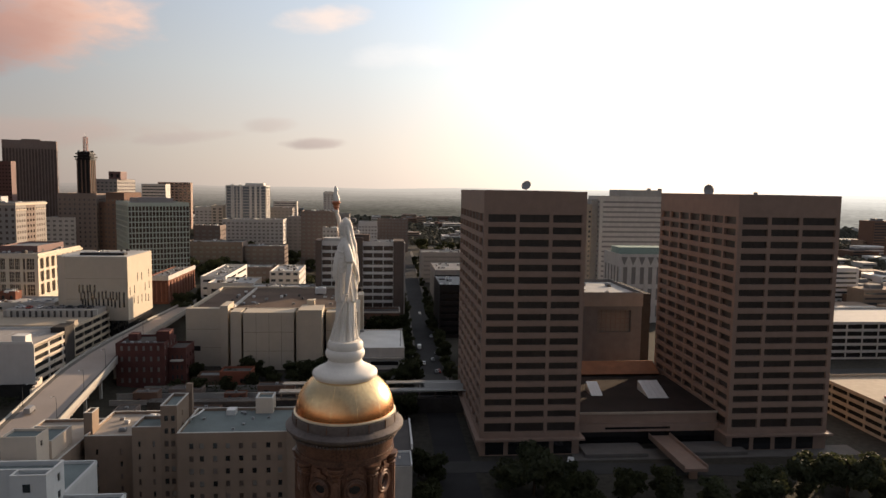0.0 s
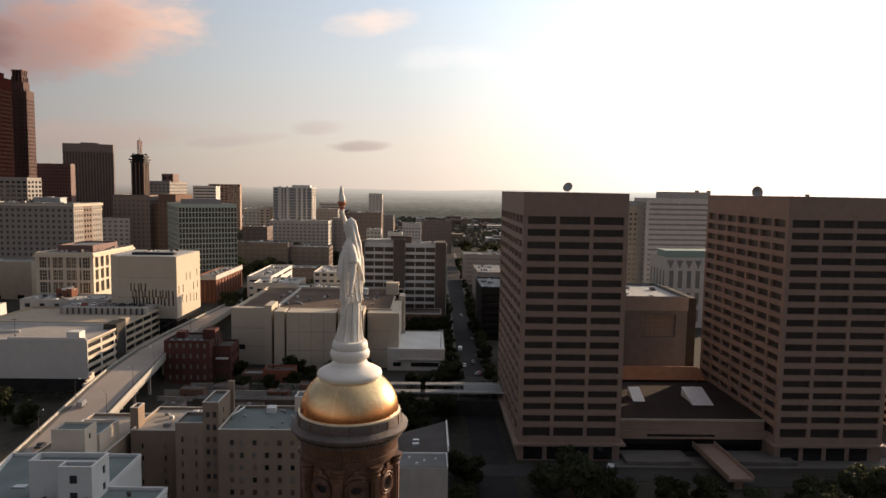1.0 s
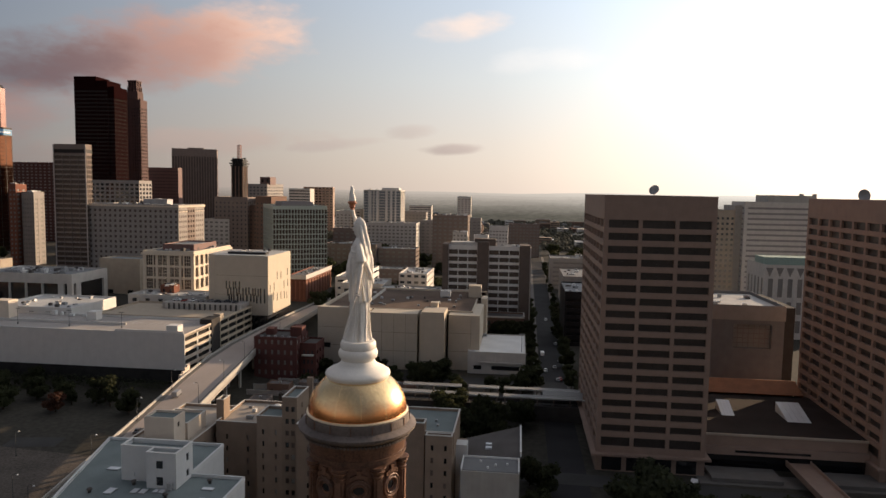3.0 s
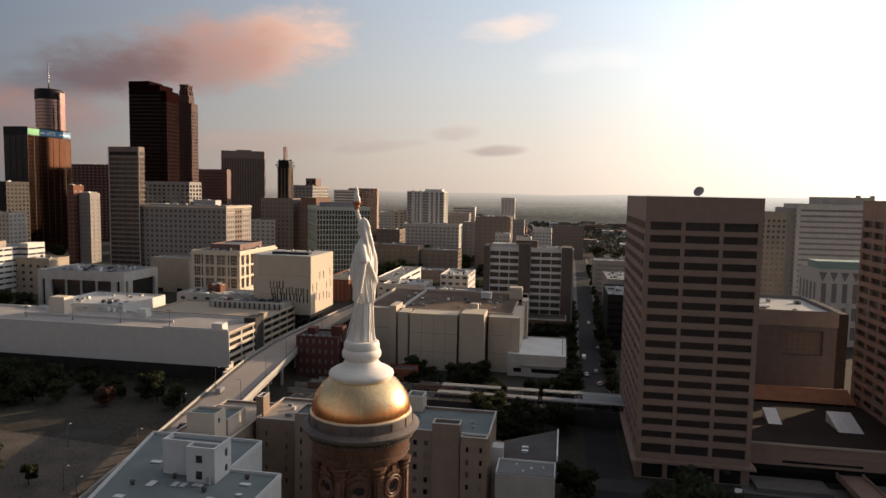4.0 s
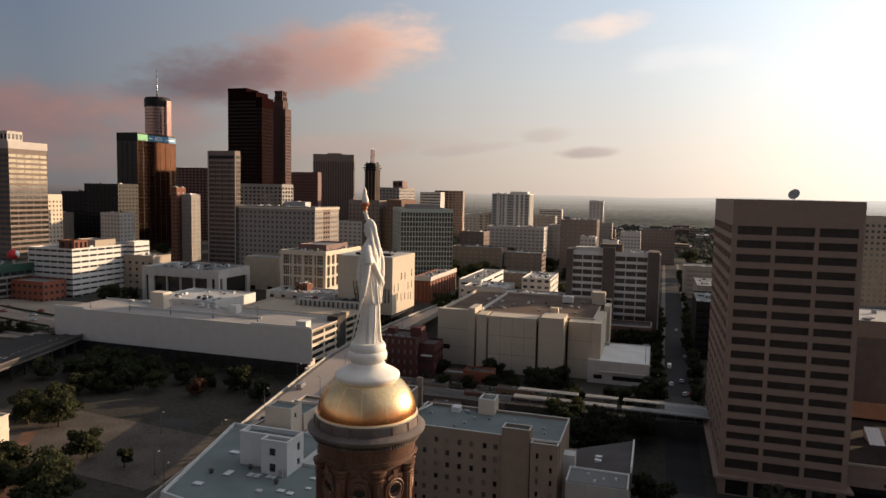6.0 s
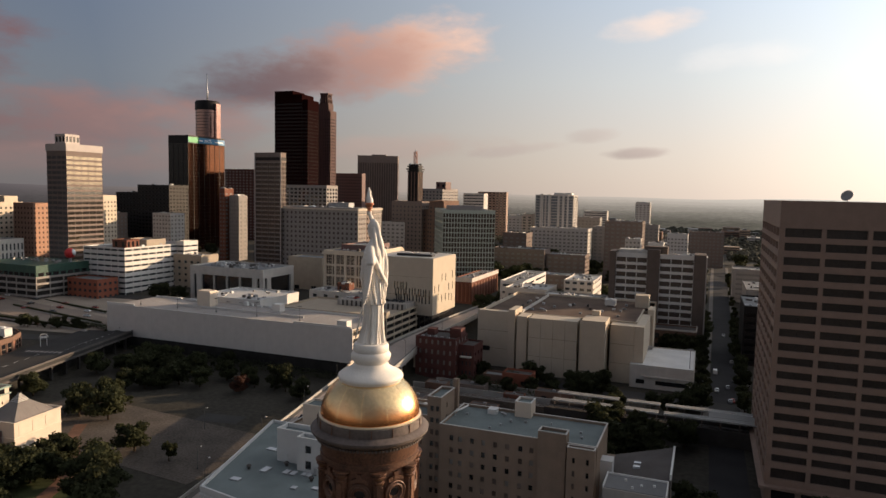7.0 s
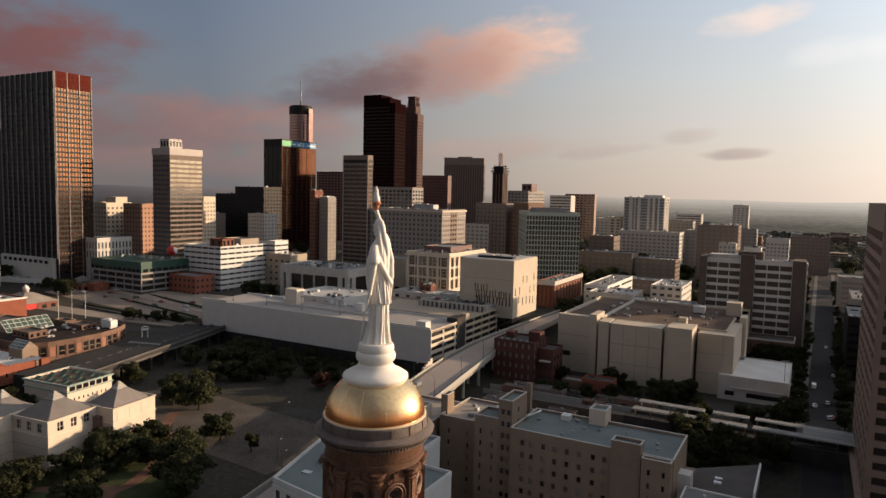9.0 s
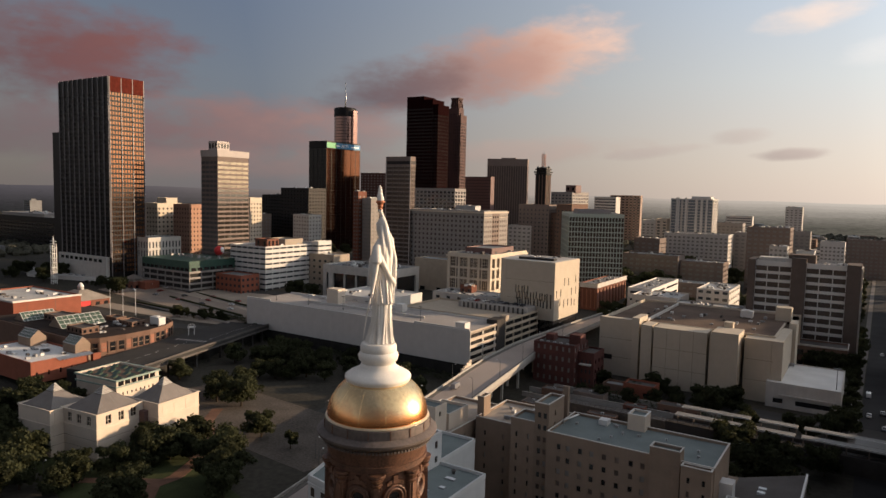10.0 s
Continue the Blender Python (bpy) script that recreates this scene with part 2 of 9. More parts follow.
M = {
    "asphalt": material("asphalt", (0.036, 0.035, 0.036), 0.9, vary=0.25, scale=0.08),
    "earth": material("earth", (0.045, 0.041, 0.033), 0.95, vary=0.4, scale=0.02, grain=0.5),
    "concrete": material("concrete", (0.36, 0.34, 0.31), 0.85, streak=0.5),
    "pale_concrete": material("pale_concrete", (0.5, 0.47, 0.43), 0.85, streak=0.6),
    "white_panel": material("white_panel", (0.6, 0.575, 0.54), 0.7, vary=0.06, streak=0.3),
    "tan_stone": material("tan_stone", (0.37, 0.31, 0.245), 0.85, streak=0.3),
    "tan_brick": material("tan_brick", (0.25, 0.186, 0.14), 0.9, streak=0.3),
    "brown_granite": material("brown_granite", (0.26, 0.176, 0.135), 0.7, streak=0.2),
    "red_brick": material("red_brick", (0.25, 0.088, 0.056), 0.9, streak=0.2),
    "brown_brick": material("brown_brick", (0.16, 0.1, 0.075), 0.9),
    "dark_metal": material("dark_metal", (0.02, 0.018, 0.018), 0.4, 0.3),
    "roof_grey": material("roof_grey", (0.2, 0.2, 0.2), 0.9, vary=0.25, scale=0.1),
    "roof_pale": material("roof_pale", (0.42, 0.41, 0.39), 0.9, vary=0.2, scale=0.1),
    "roof_dark": material("roof_dark", (0.1, 0.09, 0.085), 0.9, vary=0.3, scale=0.1),
    "roof_white": material("roof_white", (0.65, 0.64, 0.62), 0.8, vary=0.15, scale=0.1),
    "dark_glass": glass("dark_glass", (0.012, 0.012, 0.014)),
    "grey_glass": glass("grey_glass", (0.04, 0.045, 0.05)),
    "gold": material("gold", (0.88, 0.63, 0.33), 0.27, 1.0, 0.12, 0.8, 7, 0.06),
    "statue_white": material("statue_white", (0.76, 0.71, 0.64), 0.6, 0.0, 0.08, 1.2, 14, 0.07),
    "unit_grey": material("unit_grey", (0.3, 0.3, 0.3), 0.6, 0.2, vary=0.2),
    "unit_white": material("unit_white", (0.6, 0.59, 0.57), 0.6, vary=0.1),
    "cream": material("cream", (0.55, 0.47, 0.37), 0.8, vary=0.06, streak=0.3),
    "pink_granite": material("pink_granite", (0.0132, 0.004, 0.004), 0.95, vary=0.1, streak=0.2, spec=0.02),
    "rose_stone": material("rose_stone", (0.15, 0.085, 0.075), 0.7, vary=0.1),
    "copper_brown": material("copper_brown", (0.22, 0.095, 0.048), 0.8, 0.0, vary=0.25, streak=0.3, spec=0.2),
    "green_paint": material("green_paint", (0.03, 0.075, 0.055), 0.6, vary=0.2),
    "verdigris": material("verdigris", (0.26, 0.34, 0.29), 0.7, vary=0.25, scale=1),
    "lead_roof": material("lead_roof", (0.2, 0.172, 0.152), 0.6, 0.3, vary=0.15, streak=0.3),
    "stone_warm": material("stone_warm", (0.58, 0.49, 0.4), 0.85, vary=0.08, streak=0.3),
    "cupola_stone": material("cupola_stone", (0.135, 0.066, 0.04), 0.5, vary=0.45, scale=1.4, grain=9, bump=0.4),
    "cupola_lead": material("cupola_lead", (0.125, 0.1, 0.088), 0.65, 0.2, vary=0.3, scale=1.0, streak=0.4),
    "mirror_bronze": material("mirror_bronze", (0.36, 0.185, 0.105), 0.08, 0.95, 0.2, 0.12, 1.0, 0.0),
    "blue_banner": material("blue_banner", (0.03, 0.2, 0.4), 0.5, vary=0.3, scale=0.15),
    "green_banner": material("green_banner", (0.05, 0.35, 0.12), 0.5, vary=0.1),
    "white_paint": material("white_paint", (0.8, 0.79, 0.77), 0.6, vary=0.04),
    "red_paint": material("red_paint", (0.55, 0.03, 0.03), 0.4, vary=0.1),
    "steel": material("steel", (0.35, 0.35, 0.36), 0.4, 0.7, vary=0.1),
    "lamp_dark": material("lamp_dark", (0.03, 0.03, 0.03), 0.5, 0.3),
    "grass": material("grass", (0.05, 0.06, 0.025), 0.95, vary=0.4, scale=0.15, grain=3),
    "gravel": material("gravel", (0.088, 0.075, 0.064), 0.95, vary=0.45, scale=0.07, grain=1.2),
    "pavement": material("pavement", (0.145, 0.132, 0.12), 0.9, vary=0.15, scale=0.2),
    "road_grey": material("road_grey", (0.05, 0.048, 0.046), 0.9, vary=0.2, scale=0.1),
    "line_white": material("line_white", (0.6, 0.6, 0.58), 0.8, vary=0.1),
    "leaf_autumn": material("leaf_autumn", (0.085, 0.034, 0.02), 0.8, vary=0.3, scale=0.4),
    "solar": glass("solar", (0.04, 0.07, 0.05), 0.3, 0.4),
    "gold_pale": material("gold_pale", (0.85, 0.72, 0.5), 0.4, 0.7, 0.1, 1.0, 8, 0.05),
    "roof_brown": material("roof_brown", (0.12, 0.085, 0.065), 0.95, vary=0.3, scale=0.08),
    "skylight_pane": material("skylight_pane", (0.55, 0.56, 0.57), 0.25, vary=0.1, spec=0.8),
    # near-black that paints the shade of open decks, recesses and vaults; also dull panes
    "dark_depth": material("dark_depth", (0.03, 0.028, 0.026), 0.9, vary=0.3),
    "tan_concrete": material("tan_concrete", (0.42, 0.35, 0.27), 0.85, vary=0.1, streak=0.4),
    "roof_blue": material("roof_blue", (0.15, 0.175, 0.172), 0.85, vary=0.2, scale=0.15),
    "roof_tan": material("roof_tan", (0.3, 0.26, 0.22), 0.9, vary=0.25, scale=0.15),
    "white_render": material("white_render", (0.5, 0.5, 0.49), 0.8, vary=0.07, streak=0.4),
    "dark_brick": material("dark_brick", (0.05, 0.045, 0.042), 0.9, vary=0.25),
    "station_roof": material("station_roof", (0.17, 0.165, 0.16), 0.7, vary=0.2, scale=0.1, streak=0.2),
    "beige_panel": material("beige_panel", (0.5, 0.43, 0.34), 0.85, vary=0.06, streak=0.35),
    "joint_dark": material("joint_dark", (0.12, 0.1, 0.08), 0.9),
    "deck_grey": material("deck_grey", (0.34, 0.31, 0.285), 0.9, vary=0.15, scale=0.08),
    "red_panel": material("red_panel", (0.26, 0.11, 0.07), 0.8, vary=0.15),
    "dark_panel": material("dark_panel", (0.013, 0.011, 0.011), 0.5, 0.0, vary=0.2, spec=0.15),
    "fin_grey": material("fin_grey", (0.22, 0.2, 0.2), 0.5, vary=0.1),
    "copper_panel": material("copper_panel", (0.08, 0.017, 0.012), 0.85, 0.0, vary=0.35, scale=0.4, streak=0.8, spec=0.1),
    "pink_brick": material("pink_brick", (0.42, 0.25, 0.18), 0.85, vary=0.1, streak=0.2),
    "mirror_grey": material("mirror_grey", (0.24, 0.15, 0.135), 0.12, 0.9, 0.2, 0.2, 1.0, 0.02),
    "car_paint": material("car_paint", (0.25, 0.25, 0.26), 0.3, 0.3, vary=0.2),
    "car_white": material("car_white", (0.75, 0.75, 0.74), 0.35, vary=0.05),
    "car_dark": material("car_dark", (0.03, 0.03, 0.035), 0.3, vary=0.1),
    "car_red": material("car_red", (0.3, 0.04, 0.03), 0.35, vary=0.1),
    "rubber": material("rubber", (0.02, 0.02, 0.02), 0.9),
    # paler than the near leaves: haze painted into the far crowns
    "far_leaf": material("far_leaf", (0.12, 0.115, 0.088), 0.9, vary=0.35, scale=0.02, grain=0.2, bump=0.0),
    "leaf": material("leaf", (0.046, 0.052, 0.024), 0.8, vary=0.4, scale=0.4),
    "dusk_mirror": material("dusk_mirror", (0.13, 0.056, 0.033), 0.08, 0.95, 0.2, 0.12, 1.0, 0.0),
    "pale_mirror": material("pale_mirror", (0.33, 0.3, 0.255), 0.07, 0.95, 0.25, 0.1, 1.0, 0.0),
    "dark_curtain": material("dark_curtain", (0.16, 0.15, 0.15), 0.2, 0.3, 0.2, 0.15, 1.0, 0.0),
    "crown_stone": material("crown_stone", (0.42, 0.37, 0.34), 0.7, vary=0.08, streak=0.3),
    "grey_stone": material("grey_stone", (0.28, 0.255, 0.235), 0.85, vary=0.12, streak=0.3),
    "grey_brown": material("grey_brown", (0.19, 0.15, 0.13), 0.9, vary=0.12, streak=0.2),
    "rust_brick": material("rust_brick", (0.17, 0.075, 0.052), 0.9, vary=0.12, streak=0.2),
    "wine_brick": material("wine_brick", (0.105, 0.046, 0.04), 0.9, vary=0.15, streak=0.2),
    "window_brown": glass("window_brown", (0.1, 0.075, 0.062), 0.35, 0.25),
    "black_glass": glass("black_glass", (0.006, 0.006, 0.007), 0.25, 0.25),
    "garage_wall": material("garage_wall", (0.52, 0.49, 0.46), 0.75, vary=0.07, streak=0.4),
    "tower_bronze": glass("tower_bronze", (0.07, 0.053, 0.044), 0.25, 0.45),
    "tower_glass": glass("tower_glass", (0.04, 0.032, 0.028), 0.32, 0.35),
    "frosted_pane": material("frosted_pane", (0.19, 0.175, 0.16), 0.6, vary=0.1, scale=0.4),
    "mint_grid": material("mint_grid", (0.36, 0.4, 0.35), 0.6, vary=0.06),
    "blue_slate": material("blue_slate", (0.16, 0.18, 0.2), 0.6, vary=0.1),
    "sun_deck": material("sun_deck", (0.31, 0.265, 0.235), 0.9, vary=0.18, scale=0.05),
    "market_roof": material("market_roof", (0.03, 0.022, 0.019), 1.0, vary=0.35, scale=0.1),
    "leaf_deep": material("leaf_deep", (0.042, 0.046, 0.022), 0.85, vary=0.4, scale=0.4),
    "plum_stone": material("plum_stone", (0.075, 0.036, 0.032), 0.7, vary=0.1, streak=0.2, spec=0.2),
    "lot_tan": material("lot_tan", (0.3, 0.25, 0.2), 0.9, vary=0.2, scale=0.05),
    "lot_grey": material("lot_grey", (0.21, 0.17, 0.14), 0.9, vary=0.25, scale=0.05),
    "dim_stone": material("dim_stone", (0.1644, 0.1608, 0.1599), 0.85, vary=0.12, streak=0.3),
    "pier_brown": material("pier_brown", (0.125, 0.097, 0.082), 0.9, vary=0.14, streak=0.2),
    "path_red": material("path_red", (0.15, 0.085, 0.06), 0.95, vary=0.3, scale=0.2),
    "bark": material("bark", (0.07, 0.05, 0.035), 0.95),
}


# ---- building kit ----
def mesh_of(name, verts, faces):
    me = bpy.data.meshes.new(name)
    me.from_pydata([tuple(v) for v in verts], [], faces)
    me.update()
    return me


def part(name, me, mat, parent=None, label="", at=None, kind=""):
    """Links a mesh or bmesh as one object under a thing or a part."""
    if isinstance(me, bmesh.types.BMesh):
        bm, me = me, bpy.data.meshes.new(name)
        bm.to_mesh(me)
        bm.free()
    if mat is not None and not me.materials:
        me.materials.append(mat)
    ob = new(name, me)
    if at is not None:
        ob.matrix_basis = at
    ob.parent = parent
    return tagged(ob, label, kind=kind)


class Soup:
    """Vertices and faces of one mesh, gathered box by box."""

    def __init__(self):
        self.v, self.f = [], []

    def quad(self, a, b, c, d):
        n = len(self.v)
        self.v += [tuple(a), tuple(b), tuple(c), tuple(d)]
        self.f.append((n, n + 1, n + 2, n + 3))

    def box(self, x0, x1, y0, y1, z0, z1):
        n = len(self.v)
        self.v += [(x0, y0, z0), (x1, y0, z0), (x1, y1, z0), (x0, y1, z0), (x0, y0, z1), (x1, y0, z1), (x1, y1, z1), (x0, y1, z1)]
        for f in ((0, 3, 2, 1), (4, 5, 6, 7), (0, 1, 5, 4), (1, 2, 6, 5), (2, 3, 7, 6), (3, 0, 4, 7)):
            self.f.append(tuple(n + i for i in f))
        return self

    def prism(self, ring, z0, z1):
        """An upright prism over a ring of (x, y), counter-clockwise."""
        n, k = len(self.v), len(ring)
        self.v += [(x, y, z0) for x, y in ring] + [(x, y, z1) for x, y in ring]
        self.f.append(tuple(n + i for i in reversed(range(k))))
        self.f.append(tuple(n + k + i for i in range(k)))
        for i in range(k):
            j = (i + 1) % k
            self.f.append((n + i, n + j, n + k + j, n + k + i))
        return self

    def mesh(self, name="mesh"):
        return mesh_of(name, self.v, self.f)


def thing(name, x, y, z=0.0, rot=0.0, label="", category="", group="", kind=""):
    ob = new(name)
    ob.matrix_basis = pose(x, y, z, 0, 0, rot)
    ob.empty_display_size = 1.0
    return tagged(ob, label, category, group, kind)


def spans(length, count, share, margin=0.0):
    """count openings over a length, each filling that share of its bay."""
    bay = (length - 2 * margin) / count
    return [(margin + bay * (i + (1 - share) / 2), margin + bay * (i + (1 + share) / 2)) for i in range(count)]


def facade(soup, origin, u, out, length, height, xs, zs, reveal, panes, skip=None):
    """A wall with real openings at xs times zs, set back by their reveals; panes gathers (centre, u, width, height)."""
    o, u, out, up = Vector(origin), Vector(u), Vector(out), Vector((0, 0, 1))

    def p(x, z, dep=0.0):
        return o + u * x + up * z - out * dep

    def quad(x0, x1, z0, z1):
        if x1 - x0 > 1e-4 and z1 - z0 > 1e-4:
            soup.quad(p(x0, z0), p(x1, z0), p(x1, z1), p(x0, z1))

    last = 0.0
    for j, (z0, z1) in enumerate(zs):
        quad(0, length, last, z0)
        edge = 0.0
        for i, (x0, x1) in enumerate(xs):
            if skip and skip(i, j):
                continue
            quad(edge, x0, z0, z1)
            edge = x1
            soup.quad(p(x0, z0), p(x0, z0, reveal), p(x0, z1, reveal), p(x0, z1))
            soup.quad(p(x1, z0, reveal), p(x1, z0), p(x1, z1), p(x1, z1, reveal))
            soup.quad(p(x0, z0), p(x1, z0), p(x1, z0, reveal), p(x0, z0, reveal))
            soup.quad(p(x0, z1, reveal), p(x1, z1, reveal), p(x1, z1), p(x0, z1))
            panes.append((p((x0 + x1) / 2, (z0 + z1) / 2, reveal), u.copy(), x1 - x0, z1 - z0))
        quad(edge, length, z0, z1)
        last = z1
    quad(0, length, last, height)


PANE = {}


def add_panes(parent, panes, mat, limit=160):
    """Windows as parts that share their meshes; where there are too many to pick apart, one joined part."""
    if len(panes) > limit:
        s = Soup()
        for c, u, w, h in panes:
            a, b = u * (w / 2 + 0.02), Vector((0, 0, h / 2 + 0.02))
            n = Vector((u.y, -u.x, 0)) * -0.06
            s.quad(c - a - b, c + a - b, c + a + b, c - a + b)
            s.quad(c + a - b + n, c - a - b + n, c - a + b + n, c + a + b + n)
        return [part("window_panes", s.mesh("window_panes"), mat, parent, kind="stuff")]
    made = []
    for c, u, w, h in panes:
        key = (round(w, 2), round(h, 2), mat.name)
        if key not in PANE:
            PANE[key] = Soup().box(-w / 2 - 0.02, w / 2 + 0.02, 0, 0.06, -h / 2 - 0.02, h / 2 + 0.02).mesh("window")
        turn = Matrix.Rotation(math.atan2(u.y, u.x), 4, "Z")
        made.append(part("window", PANE[key], mat, parent, at=Matrix.Translation(c) @ turn))
    return made


def block(name, cx, cy, w, d, z0, z1, rot=0.0, wall="concrete", pane="dark_glass", roof="roof_grey", label="", category="building",
          front=None, left=None, right=None, back=None, rows=None, side_pane=None, side_rows=None, reveal=0.25, parapet=0.9, limit=160, group="", root=None, at=(0, 0, 0), part_name="wall", coping=None):
    """A flat-roofed building: walls with openings, windows, and a sunk roof behind a parapet. front, left, right: (count, share, margin) or
    a list of spans; rows: (low, high) above the foot. With root and at it becomes a wing of that thing."""
    ox, oy, oz = at
    if root is None:
        root = thing(name, cx, cy, z0, rot, label, category, group)
    s, panes, side_panes, h = Soup(), [], [], z1 - z0
    rows = rows or []
    x0, x1, y0, y1 = ox - w / 2, ox + w / 2, oy - d / 2, oy + d / 2
    for o, u, out, length, spec, rr in (((x0, y0, oz), (1, 0, 0), (0, -1, 0), w, front, rows), ((x1, y0, oz), (0, 1, 0), (1, 0, 0), d, right, side_rows or rows),
                                        ((x1, y1, oz), (-1, 0, 0), (0, 1, 0), w, back, rows), ((x0, y1, oz), (0, -1, 0), (-1, 0, 0), d, left, side_rows or rows)):
        xs = [] if spec is None else spec if isinstance(spec, list) else spans(length, *spec)
        facade(s, o, u, out, length, h, xs, rr if xs else [], reveal, side_panes if side_pane and u[0] == 0 else panes)
    t, zt, zr = 0.35, oz + h, oz + h - parapet
    a = [(x0, y0), (x1, y0), (x1, y1), (x0, y1)]
    b = [(x0 + t, y0 + t), (x1 - t, y0 + t), (x1 - t, y1 - t), (x0 + t, y1 - t)]
    for k in range(4):
        m = (k + 1) % 4
        s.quad((*a[k], zt), (*a[m], zt), (*b[m], zt), (*b[k], zt))
        s.quad((*b[k], zt), (*b[m], zt), (*b[m], zr), (*b[k], zr))
    part(part_name, s.mesh(name + "_wall"), M[wall], root)
    if coping:
        cap = Soup().box(x0 - 0.06, x1 + 0.06, y0 - 0.06, y0 + 0.38, zt + 0.003, zt + 0.16).box(x0 - 0.06, x1 + 0.06, y1 - 0.38, y1 + 0.06, zt + 0.003, zt + 0.16)
        cap.box(x0 - 0.06, x0 + 0.38, y0 + 0.38, y1 - 0.38, zt + 0.003, zt + 0.16).box(x1 - 0.38, x1 + 0.06, y0 + 0.38, y1 - 0.38, zt + 0.003, zt + 0.16)
        part("coping", cap.mesh("coping"), M[coping], root)
    part("roof", Soup().box(x0 + t, x1 - t, y0 + t, y1 - t, zr - 0.4, zr).mesh(name + "_roof"), M[roof], root)
    if panes:
        add_panes(root, panes, M[pane], limit)
    if side_panes:
        add_panes(root, side_panes, M[side_pane], limit)
    return root


def bar(root, name, x0, x1, y0, y1, z0, z1, mat, label=""):
    """A straight part: a cornice, fin, pier, slab or box."""
    return part(name, Soup().box(x0, x1, y0, y1, z0, z1).mesh(name), M[mat], root, label)


def cornice(root, w, d, z, deep=0.5, tall=0.8, mat="pale_concrete", at=(0, 0)):
    s, (ox, oy) = Soup(), at
    s.box(ox - w / 2 - deep, ox + w / 2 + deep, oy - d / 2 - deep, oy - d / 2 + 0.01 - 0.012, z, z + tall)
    s.box(ox - w / 2 - deep, ox + w / 2 + deep, oy + d / 2 + 0.002, oy + d / 2 + deep, z, z + tall)
    s.box(ox - w / 2 - deep, ox - w / 2 - 0.002, oy - d / 2, oy + d / 2, z, z + tall)
    s.box(ox + w / 2 + 0.002, ox + w / 2 + deep, oy - d / 2, oy + d / 2, z, z + tall)
    return part("cornice", s.mesh("cornice"), M[mat], root)


def unit(root, x, y, z, w, d, h, mat="unit_grey", name="rooftop_unit"):
    """Rooftop plant: a casing on feet with a lid and a fan housing."""
    s = Soup().box(x - w / 2, x + w / 2, y - d / 2, y + d / 2, z + 0.15 * h, z + 0.92 * h)
    s.box(x - w / 2 - 0.06, x + w / 2 + 0.06, y - d / 2 - 0.06, y + d / 2 + 0.06, z + 0.92 * h, z + h)
    for sx in (-1, 1):
        s.box(x + sx * w * 0.38 - 0.1, x + sx * w * 0.38 + 0.1, y - d / 2, y + d / 2, z, z + 0.15 * h)
    ring = [(x + 0.3 * min(w, d) * math.cos(k * math.pi / 4), y + 0.3 * min(w, d) * math.sin(k * math.pi / 4)) for k in range(8)]
    s.prism(ring, z + h, z + h * 1.12)
    return part(name, s.mesh(name), M[mat], root)


def clutter(root, w, d, z, count, seed, big=3.0, at=(0, 0)):
    rng = random.Random(seed)
    for _ in range(count):
        a, b, h = rng.uniform(0.8, big), rng.uniform(0.8, big), rng.uniform(0.6, big * 0.6)
        unit(root, at[0] + rng.uniform(-0.4, 0.4) * w, at[1] + rng.uniform(-0.4, 0.4) * d, z, a, b, h, rng.choice(("unit_grey", "unit_white", "unit_grey", "roof_dark")))


def floors(count, pitch, low, high, first=0.0):
    return [(first + pitch * i + low, first + pitch * i + high) for i in range(count)]


# ---- ground ----
def step(a, b, v):
    t = max(0.0, min(1.0, (v - a) / (b - a)))
    return t * t * (3 - 2 * t)


def land(x, y):
    """Height of the land: a low valley with the park and the railway, a plateau to the north-west, and a slow rise to the horizon."""
    plateau = max(step(-112, -140, x) * step(288, 325, y), step(-277 - 0.287 * (y - 232), -291 - 0.287 * (y - 232), x) * step(190, 222, y))
    far = math.hypot(x, y)
    near = 9.5 * plateau
    rise = 7 * step(430, 720, far) * step(-40, -200, x) + 6 * step(480, 760, y) * step(-200, -40, x)
    return near + rise + 62 * step(700, 4600, far)


def make_ground():
    s, n = Soup(), 150
    xs = sorted(set([round(-420 + 10 * i) for i in range(80)] + [-4800, -3600, -2700, -2000, -1500, -1100, -850, -700, -600, -500, 460, 560, 700, 900, 1300, 1800, 2600, 3600, 4800]))
    ys = sorted(set([round(-100 + 10 * i) for i in range(90)] + [-2500, -1200, -500, -200, 880, 980, 1100, 1300, 1600, 2000, 2500, 3100, 3900, 4800]))
    for y in ys:
        for x in xs:
            s.v.append((x, y, land(x, y)))
    k = len(xs)
    for j in range(len(ys) - 1):
        for i in range(k - 1):
            a = j * k + i
            s.f.append((a, a + 1, a + 1 + k, a + k))
    me = s.mesh("ground")
    for p in me.polygons:
        p.use_smooth = True
    tagged(part("ground", me, M["earth"]), "dark ground of earth, lots and lawns", "ground", kind="structure")


make_ground()


